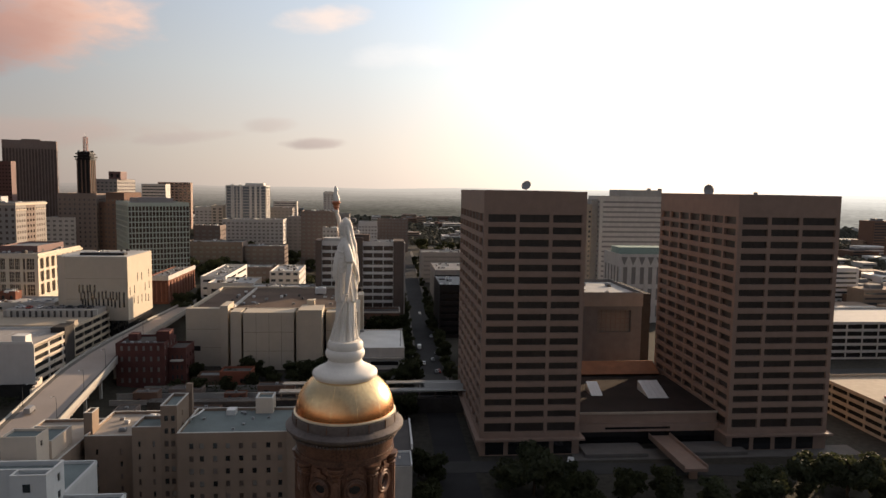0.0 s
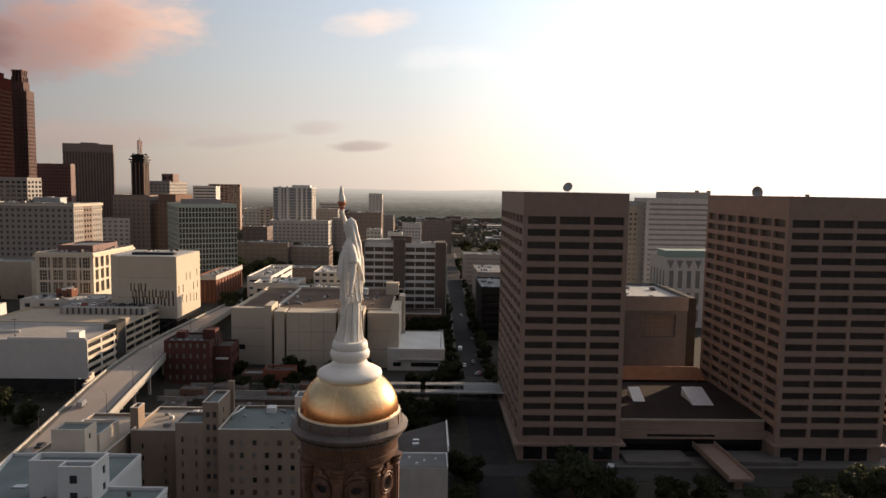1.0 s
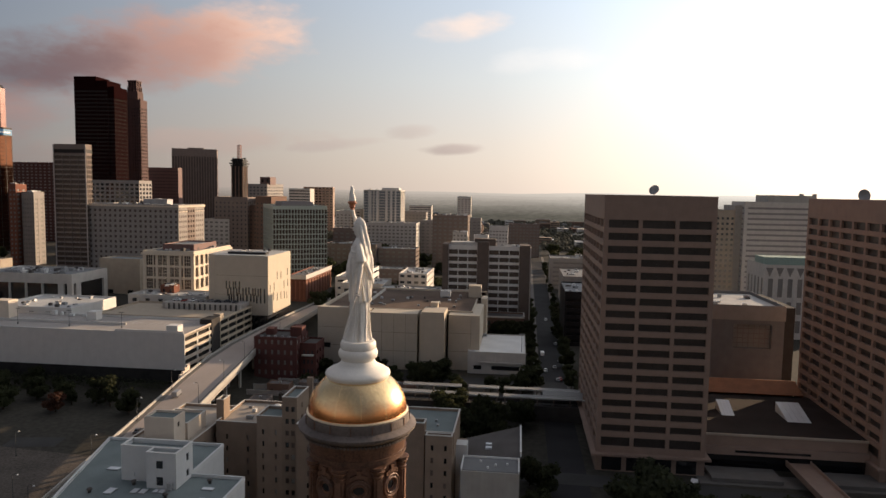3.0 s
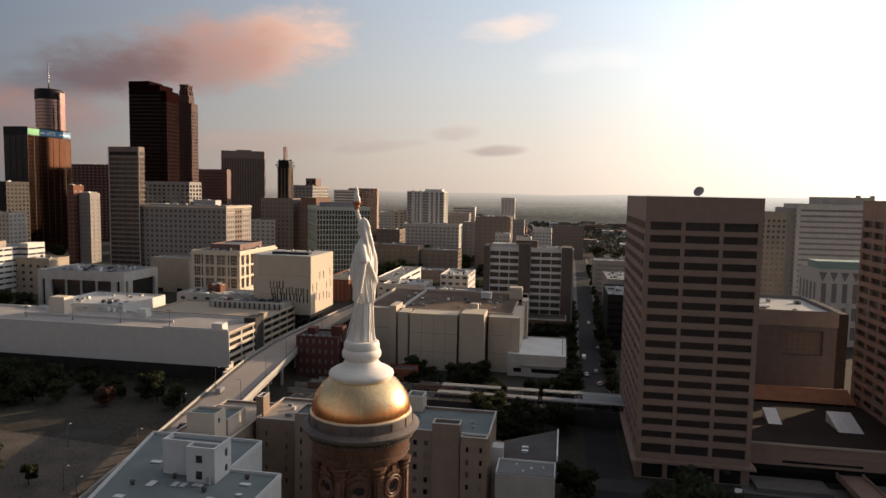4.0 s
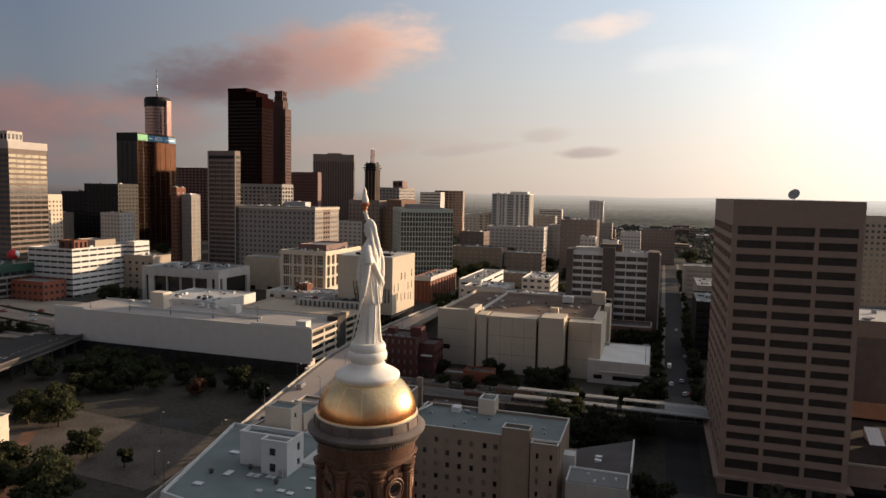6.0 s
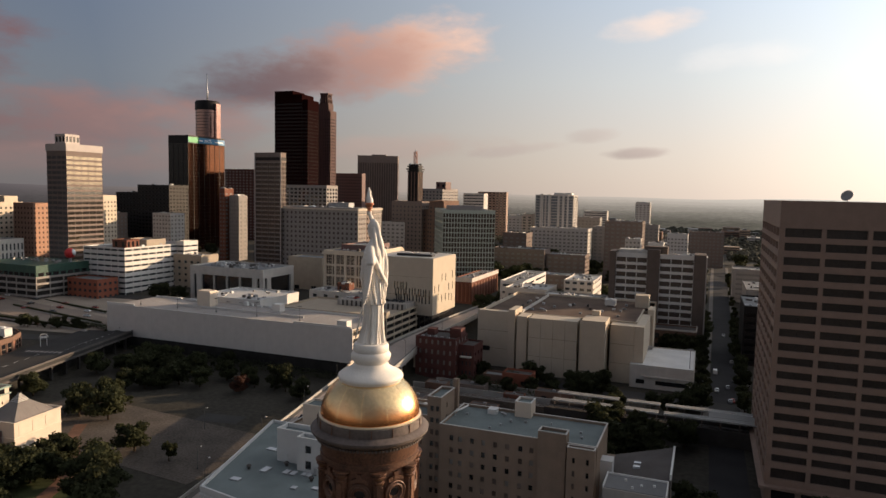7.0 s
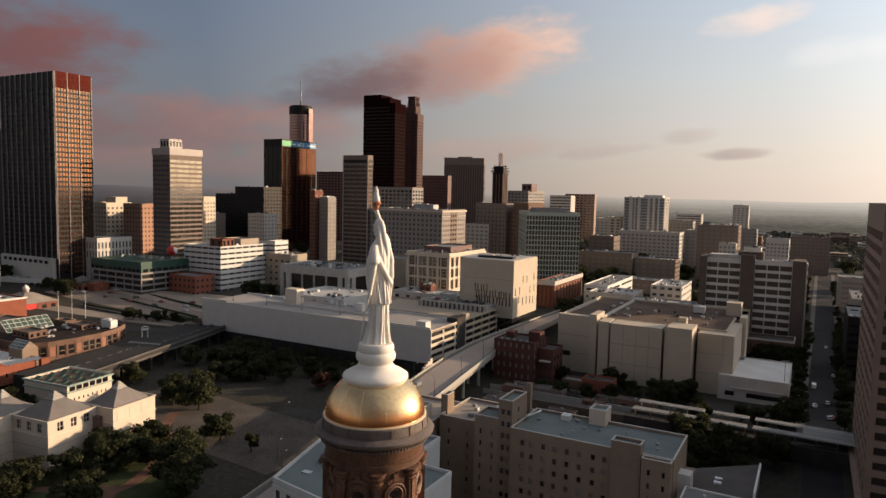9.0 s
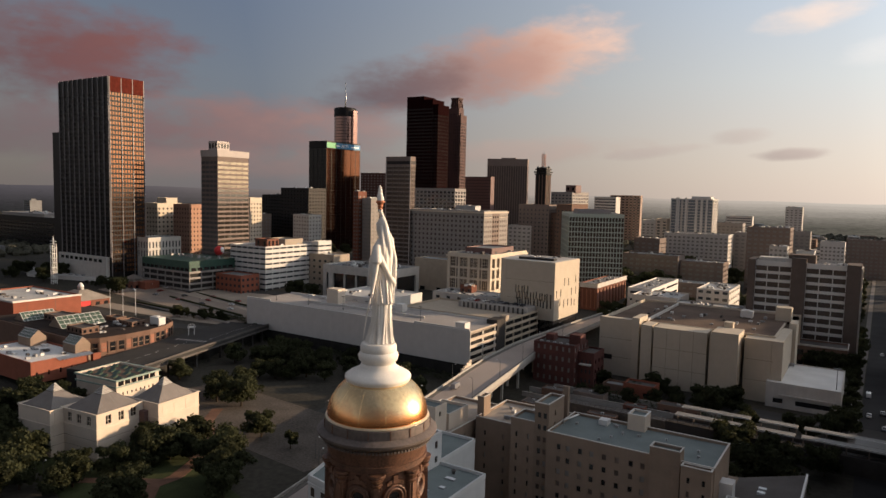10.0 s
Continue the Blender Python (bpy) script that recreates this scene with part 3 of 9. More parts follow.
def strip(name, points, width, z, mat, label, category="road", thick=0.05, kind="structure", follow=True):
    """A paved strip along a line of (x, y), lying on the land or at z."""
    s, pts = Soup(), []
    for (xa, ya), (xb, yb) in zip(points, points[1:]):
        n = max(1, int(math.hypot(xb - xa, yb - ya) / 10))
        pts += [(xa + (xb - xa) * i / n, ya + (yb - ya) * i / n) for i in range(n)]
    pts.append(points[-1])
    ring = []
    for i, (x, y) in enumerate(pts):
        ax, ay = pts[max(0, i - 1)]
        bx, by = pts[min(len(pts) - 1, i + 1)]
        t = Vector((bx - ax, by - ay, 0)).normalized()
        nrm = Vector((-t.y, t.x, 0)) * (width / 2)
        for sgn in (1, -1):
            px, py = x + sgn * nrm.x, y + sgn * nrm.y
            ring.append((px, py, (land(px, py) if follow else 0) + z))
    top = len(ring)
    s.v = ring + [(x, y, zz - thick) for x, y, zz in ring]
    for i in range(len(pts) - 1):
        a, b, c, d = 2 * i, 2 * i + 1, 2 * i + 3, 2 * i + 2
        s.f += [(a, b, c, d), (a + top, d + top, c + top, b + top), (a, d, d + top, a + top), (b, b + top, c + top, c)]
    return tagged(part(name, s.mesh(name), M[mat]), label, category, kind=kind)


strip("road", [(24.5, 120), (24.5, 300), (27, 500), (30, 900)], 12, 0.12, "asphalt", "grey asphalt street between office blocks", thick=0.3)
strip("pavement", [(16.6, 292), (16.6, 300), (19, 500), (22, 900)], 3, 0.26, "pavement", "concrete pavement beside the street", "pavement", thick=0.4)
strip("pavement", [(32.4, 292), (32.4, 300), (35, 500), (38, 900)], 3, 0.26, "pavement", "concrete pavement beside the street", "pavement", thick=0.4)
strip("road", [(-60, 322), (120, 316), (400, 330)], 14, 0.16, "road_grey", "grey asphalt cross street beyond the railway", thick=0.3)
strip("road", [(-10, 216), (40, 214), (200, 200)], 9, 0.14, "road_grey", "dark asphalt street in front of the towers", thick=0.3)
strip("road", [(-137, 552), (-150, 640), (-180, 900)], 14, 0.12, "road_grey", "asphalt street beyond the viaduct", thick=0.3)
strip("road", [(-640, 318), (-440, 352), (-340, 384), (-270, 372), (-150, 420)], 13, 0.2, "road_grey", "asphalt street past the car parks", thick=0.3)
strip("gravel_field", [(-240, 196), (-130, 186)], 44, 0.1, "gravel", "bare gravel park ground with worn earth", "ground", thick=0.2)
strip("lawn", [(-215, 140), (-135, 120)], 40, 0.08, "grass", "dark worn lawn by the hedge", "ground", thick=0.2)
strip("path", [(-150, 118), (-162, 130), (-162, 138), (-168, 151), (-180, 165), (-197, 178), (-206, 190)], 4.5, 0.16, "path_red", "reddish clay park path", "path", thick=0.2)
strip("path", [(-186, 118), (-172, 128), (-162, 134)], 3.5, 0.15, "path_red", "reddish clay park path", "path", thick=0.2)
strip("car_park", [(-470, 352), (-360, 346), (-300, 330)], 44, 0.12, "lot_tan", "open tan car park with faded lines", "car park", thick=0.3)
strip("road", [(-430, 268), (-385, 272), (-340, 276), (-296, 284)], 13, 0.14, "lot_tan", "tan street along the planted cutting", "road", thick=0.3)
strip("road", [(-520, 262), (-430, 254), (-372, 250), (-322, 258), (-290, 268)], 12, 0.16, "road_grey", "grey street behind the arcade", thick=0.3)
strip("car_park", [(-475, 316), (-380, 312), (-296, 306)], 38, 0.08, "lot_grey", "tan car park between the street and the offices", "car park", thick=0.25)
strip("planted_cutting", [(-420, 288), (-350, 284), (-305, 292)], 8, 0.2, "earth", "dark planted cutting beside the car park", "ground", thick=0.3)
strip("plaza", [(66, 222), (170, 222)], 9, 0.25, "pavement", "pale concrete plaza in front of the podium", "pavement", thick=0.4)
strip("car_park", [(166, 192), (196, 188), (330, 186)], 30, 0.1, "pavement", "pale concrete lot beside the tower", "car park", thick=0.2)


# ---- cupola and statue ----
def lathe(profile, seg=48, smooth=True):
    bm = bmesh.new()
    rings = []
    for r, z in profile:
        rings.append([bm.verts.new((r * math.cos(2 * math.pi * k / seg), r * math.sin(2 * math.pi * k / seg), z)) for k in range(seg)])
    for a, b in zip(rings, rings[1:]):
        for k in range(seg):
            m = (k + 1) % seg
            f = bm.faces.new((a[k], a[m], b[m], b[k]))
            f.smooth = smooth
    bm.faces.new(list(reversed(rings[0])))
    bm.faces.new(rings[-1])
    return bm


def sharp(ob, angle=35):
    me = ob.data
    me.set_sharp_from_angle(angle=radians(angle))
    return ob


CX, CY = -1.9, 35.2


def make_capitol():
    root = thing("capitol_dome", CX, CY, 0, 0, "great stone dome base below the gilded lantern", "dome")
    sharp(part("drum", lathe([(12.5, 0), (12.5, 30), (11.6, 31), (11.6, 50), (12.3, 51), (12.3, 52.5)], 64), M["tan_stone"], root))
    prof = [(11.5 * math.cos(a), 52.5 + 17.0 * math.sin(a)) for a in [radians(4 * i) for i in range(19)]]
    part("shell", lathe(prof + [(3.3, 69.0), (3.3, 69.6)], 64), M["gold"], root, "gilded shell")


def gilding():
    """Gold leaf, redder in an uneven band above the rim: a reflection painted in."""
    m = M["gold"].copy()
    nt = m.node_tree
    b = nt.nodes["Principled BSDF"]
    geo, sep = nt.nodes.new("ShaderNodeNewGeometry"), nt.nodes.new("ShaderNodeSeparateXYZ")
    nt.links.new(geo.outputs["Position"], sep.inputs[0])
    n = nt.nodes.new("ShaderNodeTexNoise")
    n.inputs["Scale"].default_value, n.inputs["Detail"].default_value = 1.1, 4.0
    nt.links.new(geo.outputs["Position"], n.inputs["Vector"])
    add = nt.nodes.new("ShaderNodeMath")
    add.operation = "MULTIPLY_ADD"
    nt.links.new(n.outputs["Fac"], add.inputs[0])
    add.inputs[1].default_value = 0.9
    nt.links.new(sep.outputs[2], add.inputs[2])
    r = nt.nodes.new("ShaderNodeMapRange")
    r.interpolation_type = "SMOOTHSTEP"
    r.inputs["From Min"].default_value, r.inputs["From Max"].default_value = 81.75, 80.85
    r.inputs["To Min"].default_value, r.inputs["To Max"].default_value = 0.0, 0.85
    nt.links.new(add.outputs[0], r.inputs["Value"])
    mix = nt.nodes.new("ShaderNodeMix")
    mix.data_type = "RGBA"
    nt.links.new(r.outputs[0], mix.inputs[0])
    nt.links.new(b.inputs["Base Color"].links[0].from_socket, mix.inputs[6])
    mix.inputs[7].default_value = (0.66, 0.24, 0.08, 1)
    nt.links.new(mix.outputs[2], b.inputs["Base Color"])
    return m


def make_lantern():
    root = thing("lantern_cupola", CX, CY, 69.6, 0, "brown stone lantern with a gilded cap and grey lead cornice", "cupola")
    zb = 69.6

    def up(profile):
        return [(r, z - zb) for r, z in profile]

    sharp(part("shaft", lathe(up([(2.95, 69.6), (2.95, 70.4), (2.3, 70.6), (2.3, 78.0), (2.3, 78.2)]), 64), M["cupola_stone"], root))
    sharp(part("architrave", lathe(up([(2.36, 77.86), (2.5, 77.88), (2.5, 78.0), (2.58, 78.03), (2.58, 78.2), (2.44, 78.22)]), 64), M["cupola_stone"], root))
    sharp(part("frieze", lathe(up([(2.44, 78.15), (2.5, 78.2), (2.62, 78.9), (2.66, 79.0), (2.7, 79.02)]), 64), M["cupola_stone"], root))
    sharp(part("cornice", lathe(up([(2.6, 79.02), (2.86, 79.12), (2.95, 79.25), (3.06, 79.3), (3.08, 79.42), (2.9, 79.52), (2.72, 79.6)]), 72), M["cupola_lead"], root, "grey lead cornice"))
    sharp(part("blocking_course", lathe(up([(2.7, 79.55), (2.72, 79.6), (2.70, 80.02), (2.62, 80.06), (2.5, 80.06)]), 72), M["cupola_lead"], root, "grey lead course"))
    # joints of the lead sheets
    for k in range(16):
        a = 2 * math.pi * k / 16 + 0.11
        s = Soup().box(2.70, 2.745, -0.02, 0.02, 79.58 - zb, 80.04 - zb)
        part("seam", s.mesh("seam"), M["cupola_stone"], root, at=Matrix.Rotation(a, 4, "Z"))
    for k in range(96):
        a = 2 * math.pi * k / 96
        if k == 0:
            den = Soup().box(2.6, 2.8, -0.05, 0.05, 78.92 - zb, 79.04 - zb).mesh("dentil")
        part("dentil", den, M["cupola_lead"], root, at=Matrix.Rotation(a, 4, "Z"))
    sharp(part("gilded_rim", lathe(up([(2.6, 80.04), (2.66, 80.06), (2.66, 80.12), (2.6, 80.16), (2.5, 80.16)]), 72), M["gold_pale"], root, "pale gilded rim"))
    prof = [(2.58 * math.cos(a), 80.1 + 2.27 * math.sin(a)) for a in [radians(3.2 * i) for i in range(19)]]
    cap = part("dome", lathe(up(prof), 72), gilding(), root, "gilded dome with a warm reflection painted in near the rim")
    # raised seams of the gilded sheets
    for k in range(12):
        a = 2 * math.pi * k / 12 + 0.3
        bm = bmesh.new()
        rows = []
        for r, z in prof:
            rows.append([bm.verts.new((r + e, w, z - zb)) for e, w in ((-0.004, -0.014), (0.007, -0.009), (0.007, 0.009), (-0.004, 0.014))])
        for p, q in zip(rows, rows[1:]):
            for i in range(3):
                bm.faces.new((p[i], p[i + 1], q[i + 1], q[i]))
        part("seam", bm, M["gold"], cap, at=Matrix.Rotation(a, 4, "Z"))
    # eight pilasters with capitals, and round windows between them
    pil = Soup().box(2.25, 2.66, -0.13, 0.13, 70.6 - zb, 77.2 - zb).box(2.25, 2.58, -0.24, 0.24, 70.6 - zb, 77.2 - zb).box(2.25, 2.7, -0.26, 0.26, 70.6 - zb, 71.2 - zb).mesh("pilaster")
    capital = bmesh.new()
    for i, (r, z) in enumerate(((0.2, 77.0), (0.27, 77.08), (0.21, 77.14), (0.33, 77.34), (0.24, 77.38), (0.4, 77.62), (0.3, 77.66), (0.44, 77.76), (0.44, 77.86))):
        ring = [capital.verts.new((2.42 + r * 0.9 * math.cos(2 * math.pi * k / 12), r * math.sin(2 * math.pi * k / 12), z - zb)) for k in range(12)]
        if i:
            for k in range(12):
                capital.faces.new((old[k], old[(k + 1) % 12], ring[(k + 1) % 12], ring[k]))
        old = ring
    capital.faces.new(old)
    cap_me = bpy.data.meshes.new("capital")
    capital.to_mesh(cap_me)
    capital.free()

    def ring_mesh(profile, x, z, seg=28):
        bm = bmesh.new()
        last = None
        for r, dx in profile:
            cur = [bm.verts.new((x + dx, r * math.cos(2 * math.pi * k / seg), z + r * math.sin(2 * math.pi * k / seg))) for k in range(seg)]
            if last:
                for k in range(seg):
                    bm.faces.new((last[k], last[(k + 1) % seg], cur[(k + 1) % seg], cur[k])).smooth = True
            last = cur
        return bm, last

    bm, _ = ring_mesh([(0.62, -0.14), (0.62, 0.1), (0.56, 0.17), (0.5, 0.08), (0.46, 0.08), (0.43, 0.14), (0.37, 0.14), (0.33, -0.02)], 2.3, 76.62 - zb)
    frame_me = bpy.data.meshes.new("round_frame")
    bm.to_mesh(frame_me)
    bm.free()
    bm, last = ring_mesh([(0.33, -0.03), (0.2, 0.0), (0.05, 0.01)], 2.3, 76.62 - zb)
    bm.faces.new(last)
    pane_me = bpy.data.meshes.new("round_pane")
    bm.to_mesh(pane_me)
    bm.free()
    orn = Soup()
    for i in range(7):
        a = radians(-60 + 20 * i)
        orn.box(2.3, 2.44, 0.42 * math.sin(a) - 0.07, 0.42 * math.sin(a) + 0.07, 77.12 - zb + 0.2 * math.cos(a), 77.3 - zb + 0.2 * math.cos(a))
    orn.box(2.3, 2.46, -0.12, 0.12, 77.3 - zb, 77.7 - zb)
    orn_me = orn.mesh("ornament")
    for k in range(8):
        turn = Matrix.Rotation(radians(45 * k - 7.2), 4, "Z")
        part("pilaster", pil, M["cupola_stone"], root, at=turn)
        part("capital", cap_me, M["cupola_stone"], root, at=turn)
        mid = Matrix.Rotation(radians(45 * k + 15.3), 4, "Z")
        win = part("round_window", frame_me, M["cupola_stone"], root, at=mid)
        part("pane", pane_me, M["dark_glass"], win)
        part("ornament", orn_me, M["cupola_stone"], root, at=mid)


def tube(bm, path, radii, seg=12, squash=None):
    """A limb through the points of a path."""
    rings = []
    for i, (p, r) in enumerate(zip(path, radii)):
        p = Vector(p)
        t = (Vector(path[min(i + 1, len(path) - 1)]) - Vector(path[max(i - 1, 0)])).normalized()
        side = t.cross(Vector((0.3, 0.2, 1))).normalized() if abs(t.z) < 0.95 else t.cross(Vector((1, 0, 0))).normalized()
        up = side.cross(t)
        rings.append([bm.verts.new(p + (side * math.cos(2 * math.pi * k / seg) + up * math.sin(2 * math.pi * k / seg)) * r) for k in range(seg)])
    made = []
    for a, b in zip(rings, rings[1:]):
        for k in range(seg):
            f = bm.faces.new((a[k], a[(k + 1) % seg], b[(k + 1) % seg], b[k]))
            f.smooth = True
            made.append(f)
    made += [bm.faces.new(list(reversed(rings[0]))), bm.faces.new(rings[-1])]
    return made


def statue_paint():
    """White paint, with the cup of the torch in copper."""
    m = M["statue_white"].copy()
    nt = m.node_tree
    b = nt.nodes["Principled BSDF"]
    geo, sep = nt.nodes.new("ShaderNodeNewGeometry"), nt.nodes.new("ShaderNodeSeparateXYZ")
    nt.links.new(geo.outputs["Position"], sep.inputs[0])
    band = nt.nodes.new("ShaderNodeMath")
    band.operation = "COMPARE"
    nt.links.new(sep.outputs[2], band.inputs[0])
    band.inputs[1].default_value, band.inputs[2].default_value = 90.8, 0.23
    mix = nt.nodes.new("ShaderNodeMix")
    mix.data_type = "RGBA"
    nt.links.new(band.outputs[0], mix.inputs[0])
    nt.links.new(b.inputs["Base Color"].links[0].from_socket, mix.inputs[6])
    mix.inputs[7].default_value = (0.42, 0.15, 0.07, 1)
    nt.links.new(mix.outputs[2], b.inputs["Base Color"])
    return m


def make_statue():
    z0 = 83.75
    bm = bmesh.new()
    seg = 72
    # height, centre x, centre y, half depth, half width, fold depth, folds
    skirt = [(0.0, -0.08, 0.2, 0.69, 0.66, 0.05, 11), (0.1, -0.08, 0.2, 0.68, 0.65, 0.06, 11), (0.3, -0.06, 0.2, 0.63, 0.61, 0.065, 11), (0.6, -0.02, 0.2, 0.56, 0.55, 0.065, 11), (1.0, 0.02, 0.2, 0.51, 0.51, 0.06, 11), (1.5, 0.03, 0.2, 0.49, 0.5, 0.05, 11), (2.03, 0.04, 0.2, 0.48, 0.5, 0.035, 11)]
    overfold = [(2.06, 0.05, 0.2, 0.54, 0.55, 0.04, 13), (2.3, 0.05, 0.2, 0.53, 0.55, 0.045, 13), (2.7, 0.03, 0.2, 0.52, 0.55, 0.042, 13), (3.2, 0.01, 0.2, 0.51, 0.57, 0.036, 13), (3.7, 0.0, 0.2, 0.51, 0.59, 0.03, 10), (4.2, 0.01, 0.2, 0.52, 0.6, 0.026, 10), (4.6, 0.02, 0.2, 0.5, 0.6, 0.022, 9), (4.9, 0.03, 0.2, 0.45, 0.55, 0.018, 9), (5.12, 0.03, 0.2, 0.37, 0.45, 0.01, 9)]
    head = [(5.28, 0.03, 0.18, 0.27, 0.31, 0, 5), (5.4, 0.01, 0.16, 0.18, 0.18, 0, 5), (5.52, -0.02, 0.15, 0.18, 0.16, 0, 5), (5.64, -0.04, 0.14, 0.22, 0.18, 0, 5), (5.8, -0.03, 0.13, 0.26, 0.21, 0, 5), (6.0, -0.02, 0.13, 0.28, 0.23, 0, 5), (6.18, 0.0, 0.13, 0.26, 0.22, 0, 5), (6.33, 0.01, 0.13, 0.19, 0.17, 0, 5), (6.43, 0.01, 0.13, 0.09, 0.08, 0, 5), (6.46, 0.01, 0.13, 0.02, 0.02, 0, 5)]
    rings = []
    for z, cx, cy, rx, ry, amp, folds in skirt + overfold + head:
        ring = []
        for k in range(seg):
            a = 2 * math.pi * k / seg
            drift = 0.5 * math.sin(z * 0.9) + 0.35 * math.sin(2 * a + 0.7)
            wave = amp * (0.75 * math.sin(folds * a + drift) + 0.4 * math.sin((folds - 4) * a - 1.3 * drift + 1.0) + 0.25 * math.sin((folds + 6) * a + 2.0))
            ring.append(bm.verts.new((cx + (rx + wave) * math.cos(a), cy + (ry + wave) * math.sin(a), z0 + z)))
        rings.append(ring)
    for a, b in zip(rings, rings[1:]):
        for k in range(seg):
            bm.faces.new((a[k], a[(k + 1) % seg], b[(k + 1) % seg], b[k])).smooth = True
    bm.faces.new(list(reversed(rings[0])))
    bm.faces.new(rings[-1])

    def limb(path, radii, seg=14):
        return tube(bm, [(x, y, z0 + z) for x, y, z in path], radii, seg)

    tx, ty = -0.52, 0.64
    # raised arm in its sleeve, the hand, then the cup and the flame
    limb([(0.02, 0.5, 4.75), (-0.05, 0.7, 5.1), (-0.18, 0.8, 5.55), (-0.28, 0.82, 5.9), (-0.4, 0.74, 6.35), (-0.49, 0.67, 6.65), (tx, ty, 6.8)], [0.24, 0.22, 0.17, 0.14, 0.115, 0.1, 0.1])
    limb([(0.15, 0.62, 4.3), (0.1, 0.78, 4.85), (0.0, 0.82, 5.25), (-0.12, 0.82, 5.55)], [0.1, 0.2, 0.2, 0.15])
    limb([(tx, ty, 6.68), (tx, ty, 6.8), (tx, ty, 6.9)], [0.12, 0.135, 0.09])
    limb([(tx, ty, 6.76), (tx, ty, 6.9), (tx, ty, 6.98), (tx, ty, 7.04), (tx, ty, 7.14), (tx, ty, 7.2), (tx, ty, 7.26)], [0.07, 0.09, 0.17, 0.13, 0.2, 0.25, 0.2], 18)
    limb([(tx, ty, 7.2), (tx + 0.02, ty, 7.32), (tx - 0.01, ty, 7.5), (tx - 0.03, ty, 7.68), (tx - 0.01, ty, 7.85), (tx - 0.04, ty, 8.0), (tx - 0.05, ty, 8.07)], [0.15, 0.18, 0.165, 0.12, 0.1, 0.06, 0.02])
    # lowered arm: wide sleeve to the elbow, forearm, hand on the hilt, long sword
    limb([(0.06, -0.3, 5.05), (0.14, -0.44, 4.75), (0.22, -0.54, 4.42), (0.25, -0.57, 4.22), (0.25, -0.57, 4.14)], [0.17, 0.22, 0.23, 0.24, 0.17])
    limb([(0.25, -0.57, 4.3), (0.23, -0.64, 3.8), (0.18, -0.7, 3.3), (0.13, -0.74, 2.85), (0.1, -0.76, 2.62)], [0.15, 0.14, 0.12, 0.095, 0.1])
    limb([(0.2, -0.78, 2.9), (0.02, -0.76, 2.4), (-0.3, -0.62, 1.5), (-0.6, -0.44, 0.6), (-0.75, -0.36, 0.12)], [0.045, 0.05, 0.045, 0.04, 0.02], 8)
    limb([(0.22, -0.86, 2.52), (-0.06, -0.68, 2.48)], [0.04, 0.04], 8)
    # sleeve cloth hanging before the breast, ending in a corner
    limb([(-0.22, 0.3, 5.0), (-0.4, 0.16, 4.5), (-0.5, 0.06, 3.9), (-0.55, 0.0, 3.4), (-0.57, -0.02, 3.2)], [0.14, 0.17, 0.16, 0.13, 0.06])
    limb([(-0.2, -0.1, 4.9), (-0.36, -0.2, 4.3), (-0.42, -0.24, 3.5), (-0.4, -0.2, 2.8)], [0.1, 0.13, 0.11, 0.05])
    # mantle slung from the shoulder round the back, with two long folds below it
    limb([(-0.05, -0.28, 5.0), (0.2, -0.34, 4.55), (0.44, -0.22, 4.0), (0.56, 0.05, 3.5), (0.6, 0.4, 3.1), (0.58, 0.52, 2.92)], [0.11, 0.15, 0.15, 0.15, 0.14, 0.06])
    limb([(0.08, -0.3, 4.9), (0.36, -0.26, 4.3), (0.52, -0.02, 3.7), (0.56, 0.2, 3.2), (0.55, 0.3, 2.6)], [0.07, 0.1, 0.1, 0.1, 0.05])
    limb([(0.36, 0.55, 4.9), (0.5, 0.56, 4.3), (0.56, 0.5, 3.6), (0.55, 0.45, 3.0), (0.52, 0.45, 2.3)], [0.12, 0.14, 0.13, 0.1, 0.06])
    # hair and veil falling over the nape
    limb([(0.1, 0.13, 6.28), (0.2, 0.13, 6.0), (0.25, 0.14, 5.7), (0.32, 0.16, 5.4), (0.4, 0.18, 5.05), (0.46, 0.2, 4.65), (0.47, 0.2, 4.35)], [0.14, 0.16, 0.15, 0.16, 0.17, 0.14, 0.05])
    limb([(0.08, -0.02, 6.0), (0.15, -0.06, 5.65), (0.22, -0.1, 5.3), (0.32, -0.14, 4.9), (0.38, -0.14, 4.55)], [0.09, 0.1, 0.11, 0.11, 0.05])
    limb([(0.04, 0.32, 6.0), (0.1, 0.36, 5.65), (0.16, 0.42, 5.3), (0.24, 0.48, 4.95)], [0.08, 0.1, 0.11, 0.06])
    # band round the brow, nose and chin
    limb([(-0.24, -0.02, 6.08), (-0.29, 0.13, 6.12), (-0.24, 0.28, 6.08)], [0.05, 0.06, 0.05], 8)
    limb([(-0.25, 0.13, 5.98), (-0.31, 0.13, 5.86), (-0.35, 0.13, 5.79), (-0.27, 0.13, 5.74)], [0.04, 0.045, 0.05, 0.03], 8)
    limb([(-0.16, 0.13, 5.64), (-0.24, 0.13, 5.6), (-0.2, 0.13, 5.54)], [0.08, 0.08, 0.04], 8)
    # single long folds of skirt and overfold, uneven in depth and length
    folds = random.Random(12)
